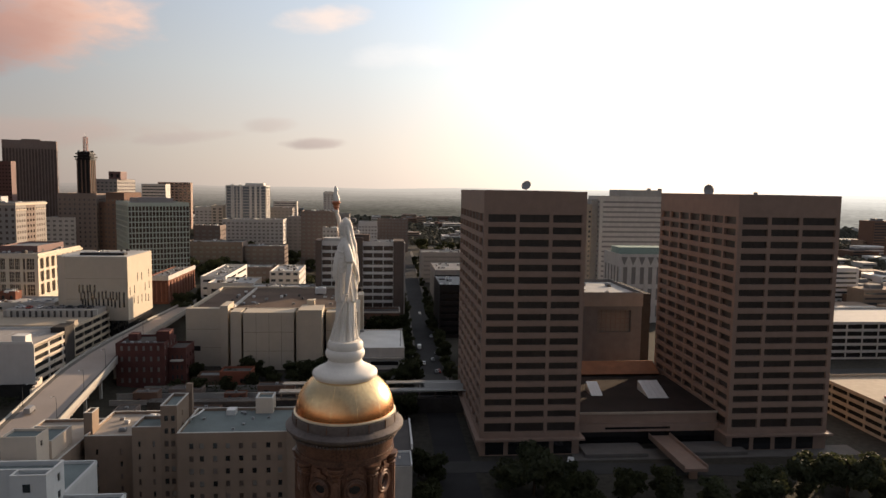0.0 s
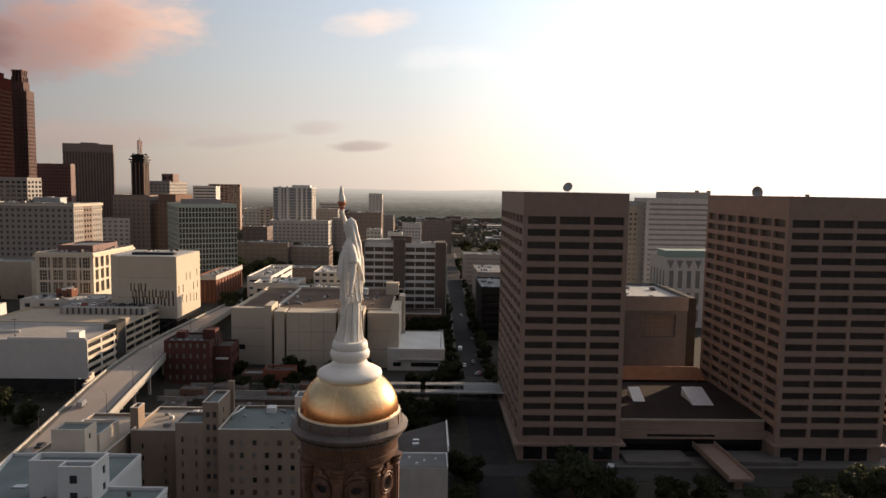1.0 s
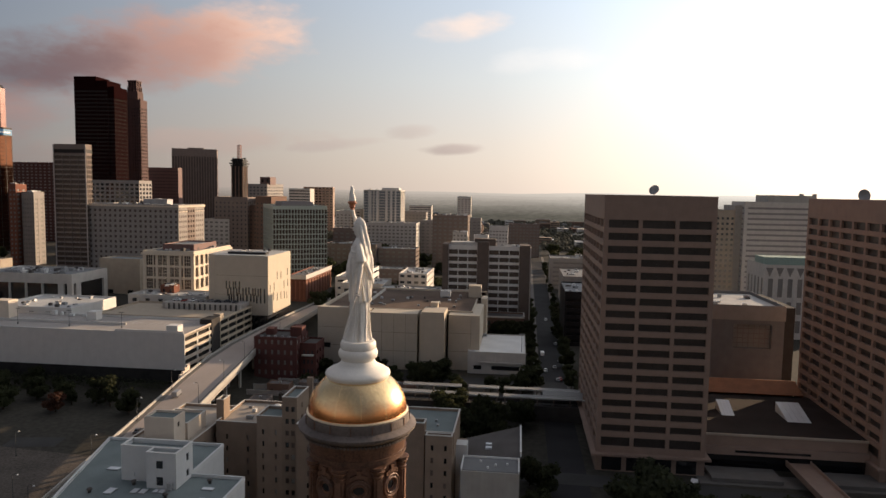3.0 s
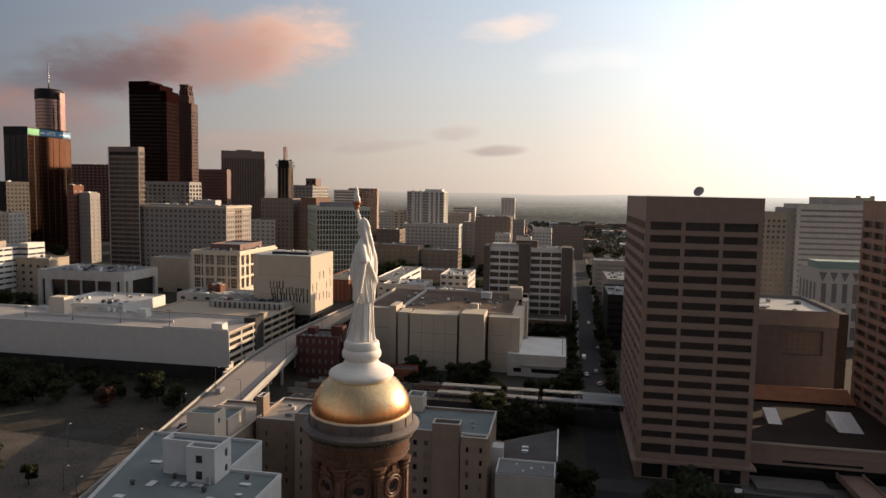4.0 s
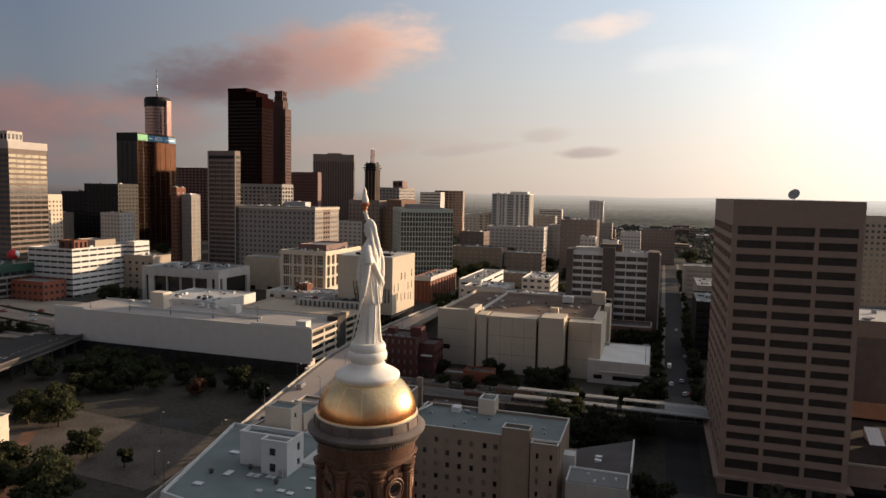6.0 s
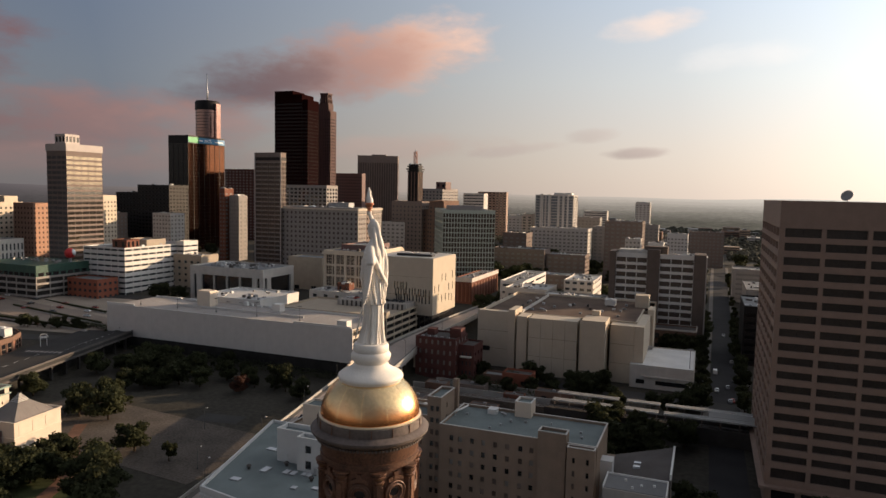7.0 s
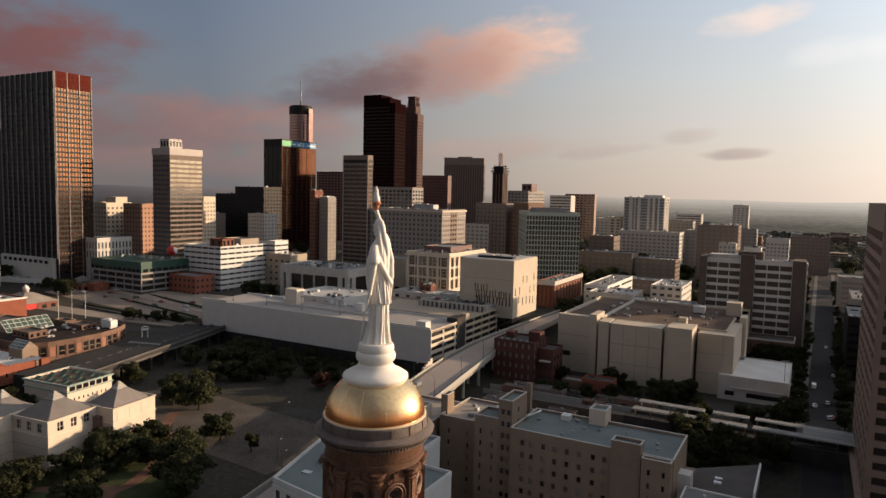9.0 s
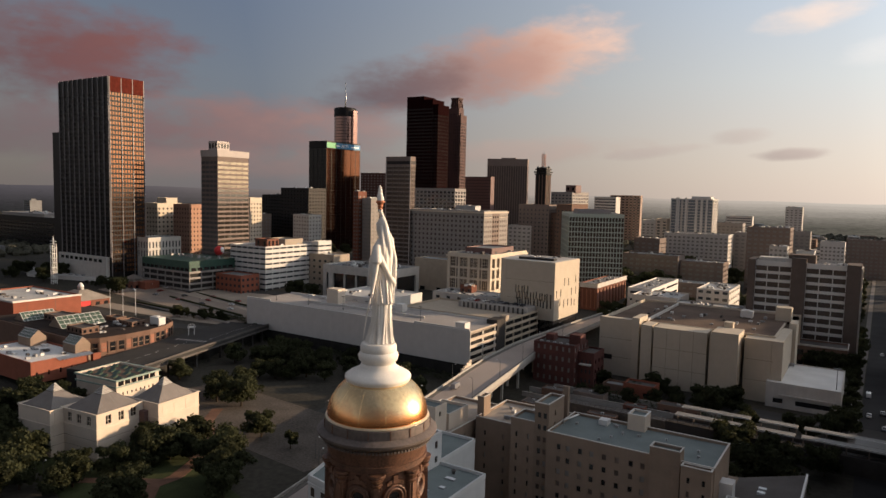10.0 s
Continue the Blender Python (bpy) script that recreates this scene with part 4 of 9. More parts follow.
    for i in range(11):
        a = radians(33 * i + folds.uniform(-9, 9))
        q = folds.uniform(0.7, 1.25)
        b = a + folds.uniform(-0.1, 0.14)
        limb([(0.04 + 0.47 * math.cos(a), 0.2 + 0.49 * math.sin(a), 2.05), (0.02 + 0.51 * math.cos(a), 0.2 + 0.52 * math.sin(a), 1.1), (-0.04 + 0.61 * math.cos(b), 0.2 + 0.59 * math.sin(b), 0.45), (-0.08 + 0.71 * math.cos(b), 0.2 + 0.68 * math.sin(b), 0.03)], [0.04 * q, 0.055 * q, 0.07 * q, 0.08 * q], 8)
    for i in range(13):
        a = radians(28 * i + folds.uniform(-8, 8))
        low, top = 2.06 + folds.uniform(0, 0.12), folds.uniform(3.4, 4.4)
        limb([(0.02 + 0.5 * math.cos(a - 0.2), 0.2 + 0.57 * math.sin(a - 0.2), top), (0.02 + 0.53 * math.cos(a - 0.08), 0.2 + 0.57 * math.sin(a - 0.08), 0.5 * (low + top)), (0.05 + 0.56 * math.cos(a), 0.2 + 0.57 * math.sin(a), low)], [0.025, 0.04, 0.055], 8)
    for i in range(5):
        z = 4.75 - 0.26 * i
        limb([(-0.42 + 0.03 * i, 0.1, z + 0.2), (-0.32, -0.22, z - 0.05), (-0.12, -0.36, z - 0.1), (0.06, -0.42, z + 0.08)], [0.03, 0.05, 0.05, 0.03], 8)
    me = bpy.data.meshes.new("statue")
    bm.to_mesh(me)
    bm.free()
    me.materials.append(statue_paint())
    ob = part("statue", me, None, None, "white-painted robed statue holding up a torch", at=Matrix.Translation((CX, CY, 0)))
    tagged(ob, category="statue")
    cast = ob.modifiers.new("cast", "REMESH")
    cast.mode, cast.voxel_size, cast.use_smooth_shade = "VOXEL", 0.021, True
    ped = thing("pedestal", CX, CY, 81.75, 0, "white turned pedestal with a wide flared lip", "pedestal")
    zb = 81.75
    part("flared_lip", lathe([(1.52, 81.72 - zb), (1.6, 81.8 - zb), (1.62, 81.92 - zb), (1.68, 81.98 - zb), (1.7, 82.08 - zb), (1.66, 82.18 - zb), (1.45, 82.32 - zb), (1.15, 82.46 - zb), (0.95, 82.6 - zb), (0.88, 82.76 - zb)], 64), M["statue_white"], ped)
    sharp(part("moulded_neck", lathe([(0.86, 82.74 - zb), (0.88, 82.86 - zb), (0.98, 82.92 - zb), (1.02, 83.06 - zb), (1.03, 83.18 - zb), (0.98, 83.3 - zb), (0.9, 83.36 - zb), (0.93, 83.42 - zb), (0.93, 83.62 - zb), (0.9, 83.7 - zb), (0.86, 83.78 - zb)], 64), M["statue_white"], ped), 50)


make_capitol()
make_lantern()
make_statue()


# ---- twin office towers ----
def make_tower(x, y, w, d, top):
    rows = [(83.3 - 4.22 * k - (2.6 if k == 0 else 3.2 if k == 17 else 2.35), 83.3 - 4.22 * k) for k in range(17, -1, -1)]
    root = block("office_tower", x, y, w, d, 0, top, wall="brown_granite", roof="roof_dark", pane="tower_glass", label="dark brown stone office tower with recessed ribbon windows",
                 front=[(1.5, 10.9), (12.1, 22.3), (23.5, w - 1.5)], left=(7, 0.86, 1.0), right=(7, 0.86, 1.0), back=(3, 0.88, 0.8), rows=rows, reveal=0.9, limit=400, group="twin office towers", parapet=1.4)
    # mullions in the ribbons of the front
    me = Soup().box(-0.05, 0.05, -0.06, 0.0, 0, 2.3).mesh("mullion")
    for lo, hi in rows[1:]:
        for a, b in ((1.5, 10.9), (12.1, 22.3), (23.5, w - 1.5)):
            part("mullion", me, M["dark_metal"], root, at=Matrix.Translation((-w / 2 + (a + b) / 2, -d / 2 + 0.84, lo + 0.02)))
    # a skirt above the recessed foot
    s = Soup()
    s.box(-w / 2 - 1.6, w / 2 + 1.6, -d / 2 - 1.8, -d / 2 - 0.004, 5.6, 6.3).box(-w / 2 - 1.6, -w / 2 - 0.004, -d / 2, d / 2, 5.6, 6.3).box(w / 2 + 0.004, w / 2 + 1.6, -d / 2, d / 2, 5.6, 6.3)
    part("skirt", s.mesh("skirt"), M["brown_granite"], root)
    for i in range(4):
        bar(root, "entrance_pane", -w / 2 + 2 + i * 8, -w / 2 + 8.4 + i * 8, -d / 2 - 0.05, -d / 2 - 0.004, 0.4, 4.8, "dark_glass")
    return root


make_tower(51.2, 257.2, 35.0, 67.6, 91.2)
make_tower(141, 256.5, 37.2, 66.0, 91.0)


def make_dish(x, y, z, r, tilt, turn, label):
    root = thing("satellite_dish", x, y, z, turn, label, "satellite dish")
    part("post", lathe([(0.35, 0), (0.35, 0.08), (0.12, 0.12), (0.12, r * 0.9)], 12), M["steel"], root)
    bm = bmesh.new()
    last = None
    for i in range(7):
        q = r * i / 6
        ring = [bm.verts.new((q * math.cos(2 * math.pi * k / 24), q * math.sin(2 * math.pi * k / 24), 0.35 * q * q / r)) for k in range(24)] if i else [bm.verts.new((0, 0, 0))]
        if i == 1:
            for k in range(24):
                bm.faces.new((last[0], ring[k], ring[(k + 1) % 24])).smooth = True
        elif i > 1:
            for k in range(24):
                bm.faces.new((last[k], ring[k], ring[(k + 1) % 24], last[(k + 1) % 24])).smooth = True
        last = ring
    dish = part("reflector", bm, M["unit_grey"], root, at=Matrix.Translation((0, 0, r * 0.95)) @ Matrix.Rotation(radians(tilt), 4, "X"))
    mod = dish.modifiers.new("thick", "SOLIDIFY")
    mod.thickness = 0.08
    part("feed_arm", Soup().box(-0.04, 0.04, -0.04, 0.04, 0, r * 0.8).mesh("feed_arm"), M["steel"], dish)
    return root


make_dish(58.7, 274, 91.2, 2.0, 62, -35, "grey satellite dish tilted skyward on the tower roof")
make_dish(129.8, 262, 90.2, 2.3, 85, 8, "grey satellite dish turned edgeways on the tower roof")
mast = thing("roof_mast", 150, 262, 89.6, 0, "short grey antenna cabinet on the tower roof", "antenna")
part("cabinet", Soup().box(-0.6, 0.6, -0.5, 0.5, 0, 2.2).box(-0.7, 0.7, -0.6, 0.6, 2.2, 2.35).mesh("cabinet"), M["unit_grey"], mast)
part("rod", lathe([(0.05, 2.3), (0.03, 4.2)], 8), M["steel"], mast)


def make_podium():
    root = thing("podium", 96, 252, 0, 0, "low brown stone podium with a copper back slope and skylights", "building")
    bar(root, "wall", -26.2, 26.2, -20, 24, 0, 5.5, "dark_glass", "dark recessed glass storey")
    bar(root, "fascia", -26.2, 26.2, -22.5, 26, 5.5, 8.2, "brown_granite")
    bar(root, "slot", -16, 8, -22.56, -22.504, 6.4, 7.2, "dark_glass", "dark slot window")
    bar(root, "upper_fascia", -26.2, 26.2, -21.0, 26, 8.204, 12.2, "brown_granite")
    bar(root, "ledge", -26.2, 26.2, -21.6, -21.004, 11.6, 12.3, "tan_stone", "paler stone ledge")
    bar(root, "roof", -26.0, 26.0, -20.6, 26, 12.204, 12.35, "market_roof", "dark brown gravel roof")
    s = Soup()
    s.quad((-20, 25, 13.2), (24, 25, 13.2), (24, 34, 16.6), (-20, 34, 16.6))
    s.quad((-20, 34, 16.6), (24, 34, 16.6), (24, 34.6, 16.6), (-20, 34.6, 16.6))
    s.quad((24, 34.6, 16.6), (24, 34.6, 0), (-20, 34.6, 0), (-20, 34.6, 16.6))
    s.quad((-20, 25, 13.2), (-20, 34, 16.6), (-20, 34.6, 0), (-20, 25, 0))
    s.quad((24, 34, 16.6), (24, 25, 13.2), (24, 25, 0), (24, 34.6, 0))
    part("copper_slope", s.mesh("copper_slope"), M["copper_brown"], root, "sloping copper-brown roof")
    # two glazed wedges on the roof
    for name, x, y, w, d, h in (("skylight", 10.5, 0, 8, 12, 3.6), ("skylight", -12.5, 2, 4.5, 8, 3.4)):
        s = Soup()
        s.quad((x - w / 2, y - d / 2, 12.4), (x + w / 2, y - d / 2, 12.4), (x + w / 2, y + d / 2, 12.4 + h), (x - w / 2, y + d / 2, 12.4 + h))
        s.quad((x + w / 2, y + d / 2, 12.4), (x - w / 2, y + d / 2, 12.4), (x - w / 2, y + d / 2, 12.4 + h), (x + w / 2, y + d / 2, 12.4 + h))
        s.f += [tuple(len(s.v) + i for i in range(3)), tuple(len(s.v) + 3 + i for i in range(3))]
        s.v += [(x - w / 2, y - d / 2, 12.4), (x - w / 2, y + d / 2, 12.4 + h), (x - w / 2, y + d / 2, 12.4), (x + w / 2, y - d / 2, 12.4), (x + w / 2, y + d / 2, 12.4), (x + w / 2, y + d / 2, 12.4 + h)]
        sk = part(name, s.mesh(name), M["skylight_pane"], root, "pale sloped glazing")
        for i in range(1, 4):
            xx = x - w / 2 + w * i / 4
            b = Soup()
            b.quad((xx - 0.06, y - d / 2, 12.46), (xx + 0.06, y - d / 2, 12.46), (xx + 0.06, y + d / 2, 12.46 + h), (xx - 0.06, y + d / 2, 12.46 + h))
            part("glazing_bar", b.mesh("glazing_bar"), M["steel"], sk)
    walkway = thing("raised_walkway", 100, 226, 0, 0, "brown raised walkway leading from the podium", "walkway")
    bar(walkway, "deck", -4, 4, -26, 3.2, 3.0, 4.0, "brown_granite")
    for sx in (-4, 3.7):
        bar(walkway, "parapet", sx, sx + 0.3, -26, 3.2, 4.002, 5.0, "brown_granite")
    for yy in (-24, -14, -4):
        bar(walkway, "pier", -1.2, 1.2, yy - 0.5, yy + 0.5, 0, 2.998, "brown_granite")


make_podium()
for x0, x1 in ((70, 92), (108, 128)):
    t = thing("terrace", (x0 + x1) / 2, 224, 0, 0, "pale concrete terrace slab before the podium", "terrace")
    bar(t, "slab", -(x1 - x0) / 2, (x1 - x0) / 2, -5, 5, 0.4, 1.6, "pavement")
    bar(t, "plinth", -(x1 - x0) / 2 + 0.5, (x1 - x0) / 2 - 0.5, -4.5, 4.5, 0, 0.398, "concrete")


def make_courthouse():
    root = block("courthouse", 106.2, 330, 33, 46, 0, 44, wall="dim_stone", roof="roof_pale", label="grey stone hall with one great recessed window wall", pane="frosted_pane",
                 front=[(11.6, 27.8)], rows=[(25, 35.5)], reveal=1.5, parapet=1.5)
    bar(root, "parapet_band", -16.8, 16.8, -23.3, -23.004, 37.4, 43.8, "grey_stone", "pale stone band")
    for i in range(1, 7):
        bar(root, "mullion", -4.9 + i * 16.2 / 7 - 0.12, -4.9 + i * 16.2 / 7 + 0.12, -21.55, -21.3, 25.1, 35.4, "grey_brown")
    for i in range(1, 5):
        bar(root, "transom", -4.9, 11.3, -21.7, -21.56, 25 + i * 2.1 - 0.1, 25 + i * 2.1 + 0.1, "grey_brown")
    for i in range(7):
        bar(root, "column", -15 + i * 5 - 0.5, -15 + i * 5 + 0.5, -24.2, -23.3, 3, 9, "dim_stone")
    bar(root, "wing", 16.504, 21.4, -21, 20, 0, 43, "dark_brick", "darker side wing")
    clutter(root, 28, 40, 42.5, 7, 5, 3)


make_courthouse()

# hospital blocks and the white hall behind the towers
# grey panes: haze over the window bands painted into their colour
r = block("hospital", 214, 575, 62, 34, 0, 87, wall="pale_concrete", pane="fin_grey", label="tall pale hospital block with banded windows", front=(1, 0.92), left=(1, 0.9), rows=floors(19, 4.2, 1.6, 3.2, 4))
block("hospital", 0, 0, 34, 28, 0, 6, wall="concrete", root=r, at=(4, 0, 86.5), part_name="penthouse")
for x in (16, 26):
    bar(r, "flue", x, x + 2.4, -2, 1, 86.2, 94, "concrete")
block("hospital", 0, 0, 26, 40, 0, 80, wall="tan_stone", pane="grey_glass", root=r, at=(-50, 6, 0), front=(7, 0.5), rows=floors(17, 4.2, 1.4, 3.2, 4), part_name="wing")
block("hospital", 0, 0, 16, 30, 0, 84, wall="concrete", pane="grey_glass", root=r, at=(-28.6, 4, 0), part_name="stair_tower")
r = block("white_hall", 186, 470, 44, 34, 0, 48, wall="pale_concrete", pane="frosted_pane", label="white panelled hall with tall narrow windows and pointed crown", front=(7, 0.5, 1), left=(5, 0.5, 1), rows=[(4, 12), (16, 24), (27, 39)], limit=200)
for i in range(7):
    x = -22 + 44 * (i + 0.5) / 7
    s = Soup()
    s.f.append((0, 1, 2)), s.f.append((3, 5, 4)), s.f.append((0, 3, 4, 1)), s.f.append((1, 4, 5, 2)), s.f.append((2, 5, 3, 0))
    s.v += [(x - 2.4, -17.02, 46), (x + 2.4, -17.02, 46), (x, -17.02, 40), (x - 2.4, -16.9, 46), (x + 2.4, -16.9, 46), (x, -16.9, 40)]
    part("gable_window", s.mesh("gable_window"), M["frosted_pane"], r)
bar(r, "copper_ridge", -20, 20, -8, 8, 47, 52, "verdigris", "green copper roof storey")

# car parks east of the towers
def make_car_park(name, cx, cy, w, d, levels, pitch, wall, label, faces, z0=0.0, top_cars=0, seed=1):
    """An open-sided parking deck: slabs with parapets, posts and a near-black core painted as the shade behind."""
    root = thing(name, cx, cy, z0, 0, label, "car park")
    h = levels * pitch
    # one near-black block paints the shade between the inner decks
    bar(root, "core", -w / 2 + 1.5, w / 2 - 1.5, -d / 2 + 1.5, d / 2 - 1.5, 0, h - 0.5, "dark_depth", "near-black block painted as the shaded inner decks")
    for i in range(levels + 1):
        s = Soup()
        z = i * pitch
        s.box(-w / 2, w / 2, -d / 2, d / 2, z - 0.35 if i else 0, z)
        up = z + 1.15
        t = 0.25
        s.box(-w / 2, w / 2, -d / 2, -d / 2 + t, z + 0.002, up).box(-w / 2, w / 2, d / 2 - t, d / 2, z + 0.002, up)
        s.box(-w / 2, -w / 2 + t, -d / 2 + t, d / 2 - t, z + 0.002, up).box(w / 2 - t, w / 2, -d / 2 + t, d / 2 - t, z + 0.002, up)
        part("deck", s.mesh("deck"), M[wall], root)
    n = max(2, int(w / 9))
    for i in range(n + 1):
        x = -w / 2 + 0.5 + (w - 1) * i / n
        bar(root, "post", x - 0.3, x + 0.3, -d / 2 + 0.26, -d / 2 + 0.8, 0, h, wall)
    n = max(2, int(d / 9))
    for i in range(n + 1):
        y = -d / 2 + 0.5 + (d - 1) * i / n
        for x in (-w / 2 + 0.26, w / 2 - 0.8):
            bar(root, "post", x, x + 0.54, y - 0.3, y + 0.3, 0, h, wall)
    return root


r = make_car_park("parking_garage", 222, 236, 70, 70, 4, 3.2, "tan_concrete", "tan concrete parking garage with open decks", None)
r = make_car_park("parking_garage", 300, 372, 104, 46, 5, 4.0, "pale_concrete", "pale concrete parking garage with stacked open decks", None)
unit(r, 10, 0, 20, 8, 6, 4)


# ---- old brick block, annex and viaduct ----
def make_old_block():
    root = thing("brick_block", -53, 188, 0, 0, "old tan brick block with stepped roofs and small windows", "building")
    rng = random.Random(3)

    def wing(x0, x1, y0, y1, top, **k):
        block("wing", 0, 0, x1 - x0, y1 - y0, 0, top, wall=k.pop("wall", "tan_brick"), roof=k.pop("roof", "roof_blue"), root=root, at=((x0 + x1) / 2 + 53, (y0 + y1) / 2 - 188, 0), parapet=0.7, coping="pale_concrete", **k)

    zs = floors(7, 3.4, 0.9, 2.4, 2.0)
    wing(-52.5, -9.3, 175, 195, 27.6, front=[(3, 4.1), (5.6, 6.7), (9, 10.1), (12.2, 13.3), (15.6, 16.7), (19, 20.1), (22.6, 23.7), (25.6, 26.7), (37.5, 38.6), (40.4, 41.5)], rows=zs, limit=200, reveal=0.3)
    wing(-24.4, -17, 173.6, 177.5, 30.2)
    wing(-16.6, -9.5, 172.8, 175.0, 27.4, front=(2, 0.2), rows=zs, reveal=0.3)
    wing(-57.2, -53.0, 177.2, 188, 34.2, front=[(0.9, 1.9), (2.6, 3.6)], right=[(4, 5)], rows=floors(9, 3.4, 0.9, 2.4, 2.0), reveal=0.3)
    wing(-64.5, -57.2, 177.2, 186, 28.6, front=(2, 0.16), rows=zs, reveal=0.3)
    wing(-78, -53.1, 181, 201, 25.0, front=(4, 0.1), rows=floors(6, 3.4, 0.9, 2.4, 2.0), reveal=0.3, roof="roof_tan")
    wing(-79.4, -77.2, 184.2, 188.5, 30.2)
    wing(-97, -79.5, 160, 200, 23.2, right=(6, 0.18), rows=floors(6, 3.4, 0.9, 2.4, 1.2), reveal=0.3, roof="roof_tan")
    wing(-91.5, -82, 172, 183, 27.2, roof="roof_blue", wall="stone_warm")
    # stacks and rooftop boxes
    bar(root, "chimney", -1.0, 0.6, 1.2, 2.6, 27, 36.5, "tan_brick")
    block("hut", 0, 0, 4.8, 5.6, 0, 4.4, wall="stone_warm", roof="roof_blue", root=root, at=(19.8, 6.6, 26.9), part_name="stair_hut", parapet=0.5, coping="white_panel")
    bar(root, "hatch", 9.5, 12.0, 2.5, 5.5, 26.9, 28.4, "unit_white", "white roof hatch")
    for i in range(12):
        unit(root, rng.uniform(-22, -6), rng.uniform(-2, 10), 24.3, rng.uniform(0.6, 2), rng.uniform(0.6, 1.6), rng.uniform(0.5, 1.2), rng.choice(("unit_white", "unit_grey")))
    for i in range(13):
        unit(root, rng.uniform(2, 40), rng.uniform(-10, 5), 26.9, rng.uniform(0.4, 0.9), rng.uniform(0.4, 0.9), rng.uniform(0.4, 0.7), "unit_grey")
    pipe = bmesh.new()
    tube(pipe, [(1.2, -3, 27), (1.2, -3, 28.2), (2.4, 0, 28.3), (3.0, 4, 28.2)], [0.25] * 4, 8)
    part("duct", pipe, M["unit_white"], root)


make_old_block()


def vary_panes(root_name, seed, share):
    """Blinds, boards and clear glass: some windows of an old wall look different from the rest."""
    rng2 = random.Random(seed)
    for ob in bpy.data.objects:
        if ob.parent is not None and ob.parent.name.startswith(root_name) and ob.name.startswith("window") and rng2.random() < share:
            ob.material_slots[0].link = "OBJECT"
            ob.material_slots[0].material = M[rng2.choice(("window_brown", "frosted_pane", "tower_bronze", "grey_brown", "window_brown"))]


vary_panes("brick_block", 6, 0.6)


def make_annex():
    root = thing("annex", -69, 140, 0, 0, "white rendered annex with flat blue-grey roofs", "building")
    zs = floors(6, 4.0, 1.2, 3.2, 1.0)
    s = Soup()
    ring = [(-85.9, 118), (-53.2, 112), (-53.2, 142), (-66, 142), (-66.3, 160), (-88, 160), (-97, 160)]
    ring = [(x + 69, y - 140) for x, y in ring]
    s.prism(ring, 0, 26.2)
    part("wall", s.mesh("annex_wall"), M["white_render"], root)
    inner = Soup().prism([(x * 0.985, y * 0.985) for x, y in ring], 26.204, 26.3)
    part("roof", inner.mesh("annex_roof"), M["roof_blue"], root)
    cop = Soup()
    for a, b in zip(ring, ring[1:] + ring[:1]):
        va, vb = Vector((*a, 0)), Vector((*b, 0))
        n = Vector((vb.y - va.y, va.x - vb.x, 0)).normalized() * 0.35
        m = len(cop.v)
        cop.v += [(*(p + q)[:2], z) for z in (26.0, 27.0) for p, q in ((va, n * 0.3), (vb, n * 0.3), (vb, -n), (va, -n))]
        cop.f += [(m + 4, m + 5, m + 6, m + 7), (m, m + 1, m + 5, m + 4), (m + 2, m + 3, m + 7, m + 6), (m + 1, m + 2, m + 6, m + 5), (m + 3, m, m + 4, m + 7)]
    part("coping", cop.mesh("coping"), M["white_render"], root, "white coping")
    for (xa, ya), (xb, yb), n in (((-85.9, 118), (-53.2, 112), 9), ((-97, 160), (-85.9, 118), 11)):
        turn = Matrix.Translation((xa + 69, ya - 140, 0)) @ Matrix.Rotation(math.atan2(yb - ya, xb - xa), 4, "Z")
        run = math.hypot(xb - xa, yb - ya)
        for k in range(n):
            for z in (4.4, 9.0, 13.6, 18.2, 22.4):
                c = run * (k + 0.5) / n
                w = part("window_frame", Soup().box(c - 0.85, c + 0.85, -0.12, -0.002, z - 0.15, z + 2.25).mesh("window_frame"), M["unit_white"], root, at=turn)
                part("pane", Soup().box(c - 0.7, c + 0.7, -0.15, -0.122, z, z + 2.1).mesh("pane"), M["tower_bronze"], w)
        part("string_course", Soup().box(0, run, -0.22, -0.003, 25.0, 25.35).mesh("string_course"), M["white_render"], root, at=turn)
    block("hut", 0, 0, 14.4, 4.5, 0, 7.9, wall="white_render", roof="roof_blue", root=root, at=(-3.8, 0.15, 26.3), part_name="penthouse", parapet=0.9, coping="white_panel",
          front=[(3, 3.1)], rows=[(1, 2)], right=[(1.6, 2.8)], side_rows=[(0.9, 2.5), (4.4, 6.2)])
    block("hut", 0, 0, 6.8, 3.0, 0, 7.9, wall="white_render", roof="roof_blue", root=root, at=(0, -3.61, 26.3), part_name="penthouse", parapet=0.9, coping="white_panel",
          front=[(2.2, 3.8)], rows=[(0.6, 2.6), (4.4, 6.2)])
    unit(root, 2.2, -5.7, 26.3, 0.9, 0.8, 1.7, "unit_grey", "air_conditioner")
    block("hut", 0, 0, 8.2, 6, 0, 8.2, wall="stone_warm", roof="roof_blue", root=root, at=(-17, 27.5, 23), part_name="stair_hut", parapet=0.6, right=[(2, 3)], rows=[(5, 6.4)])
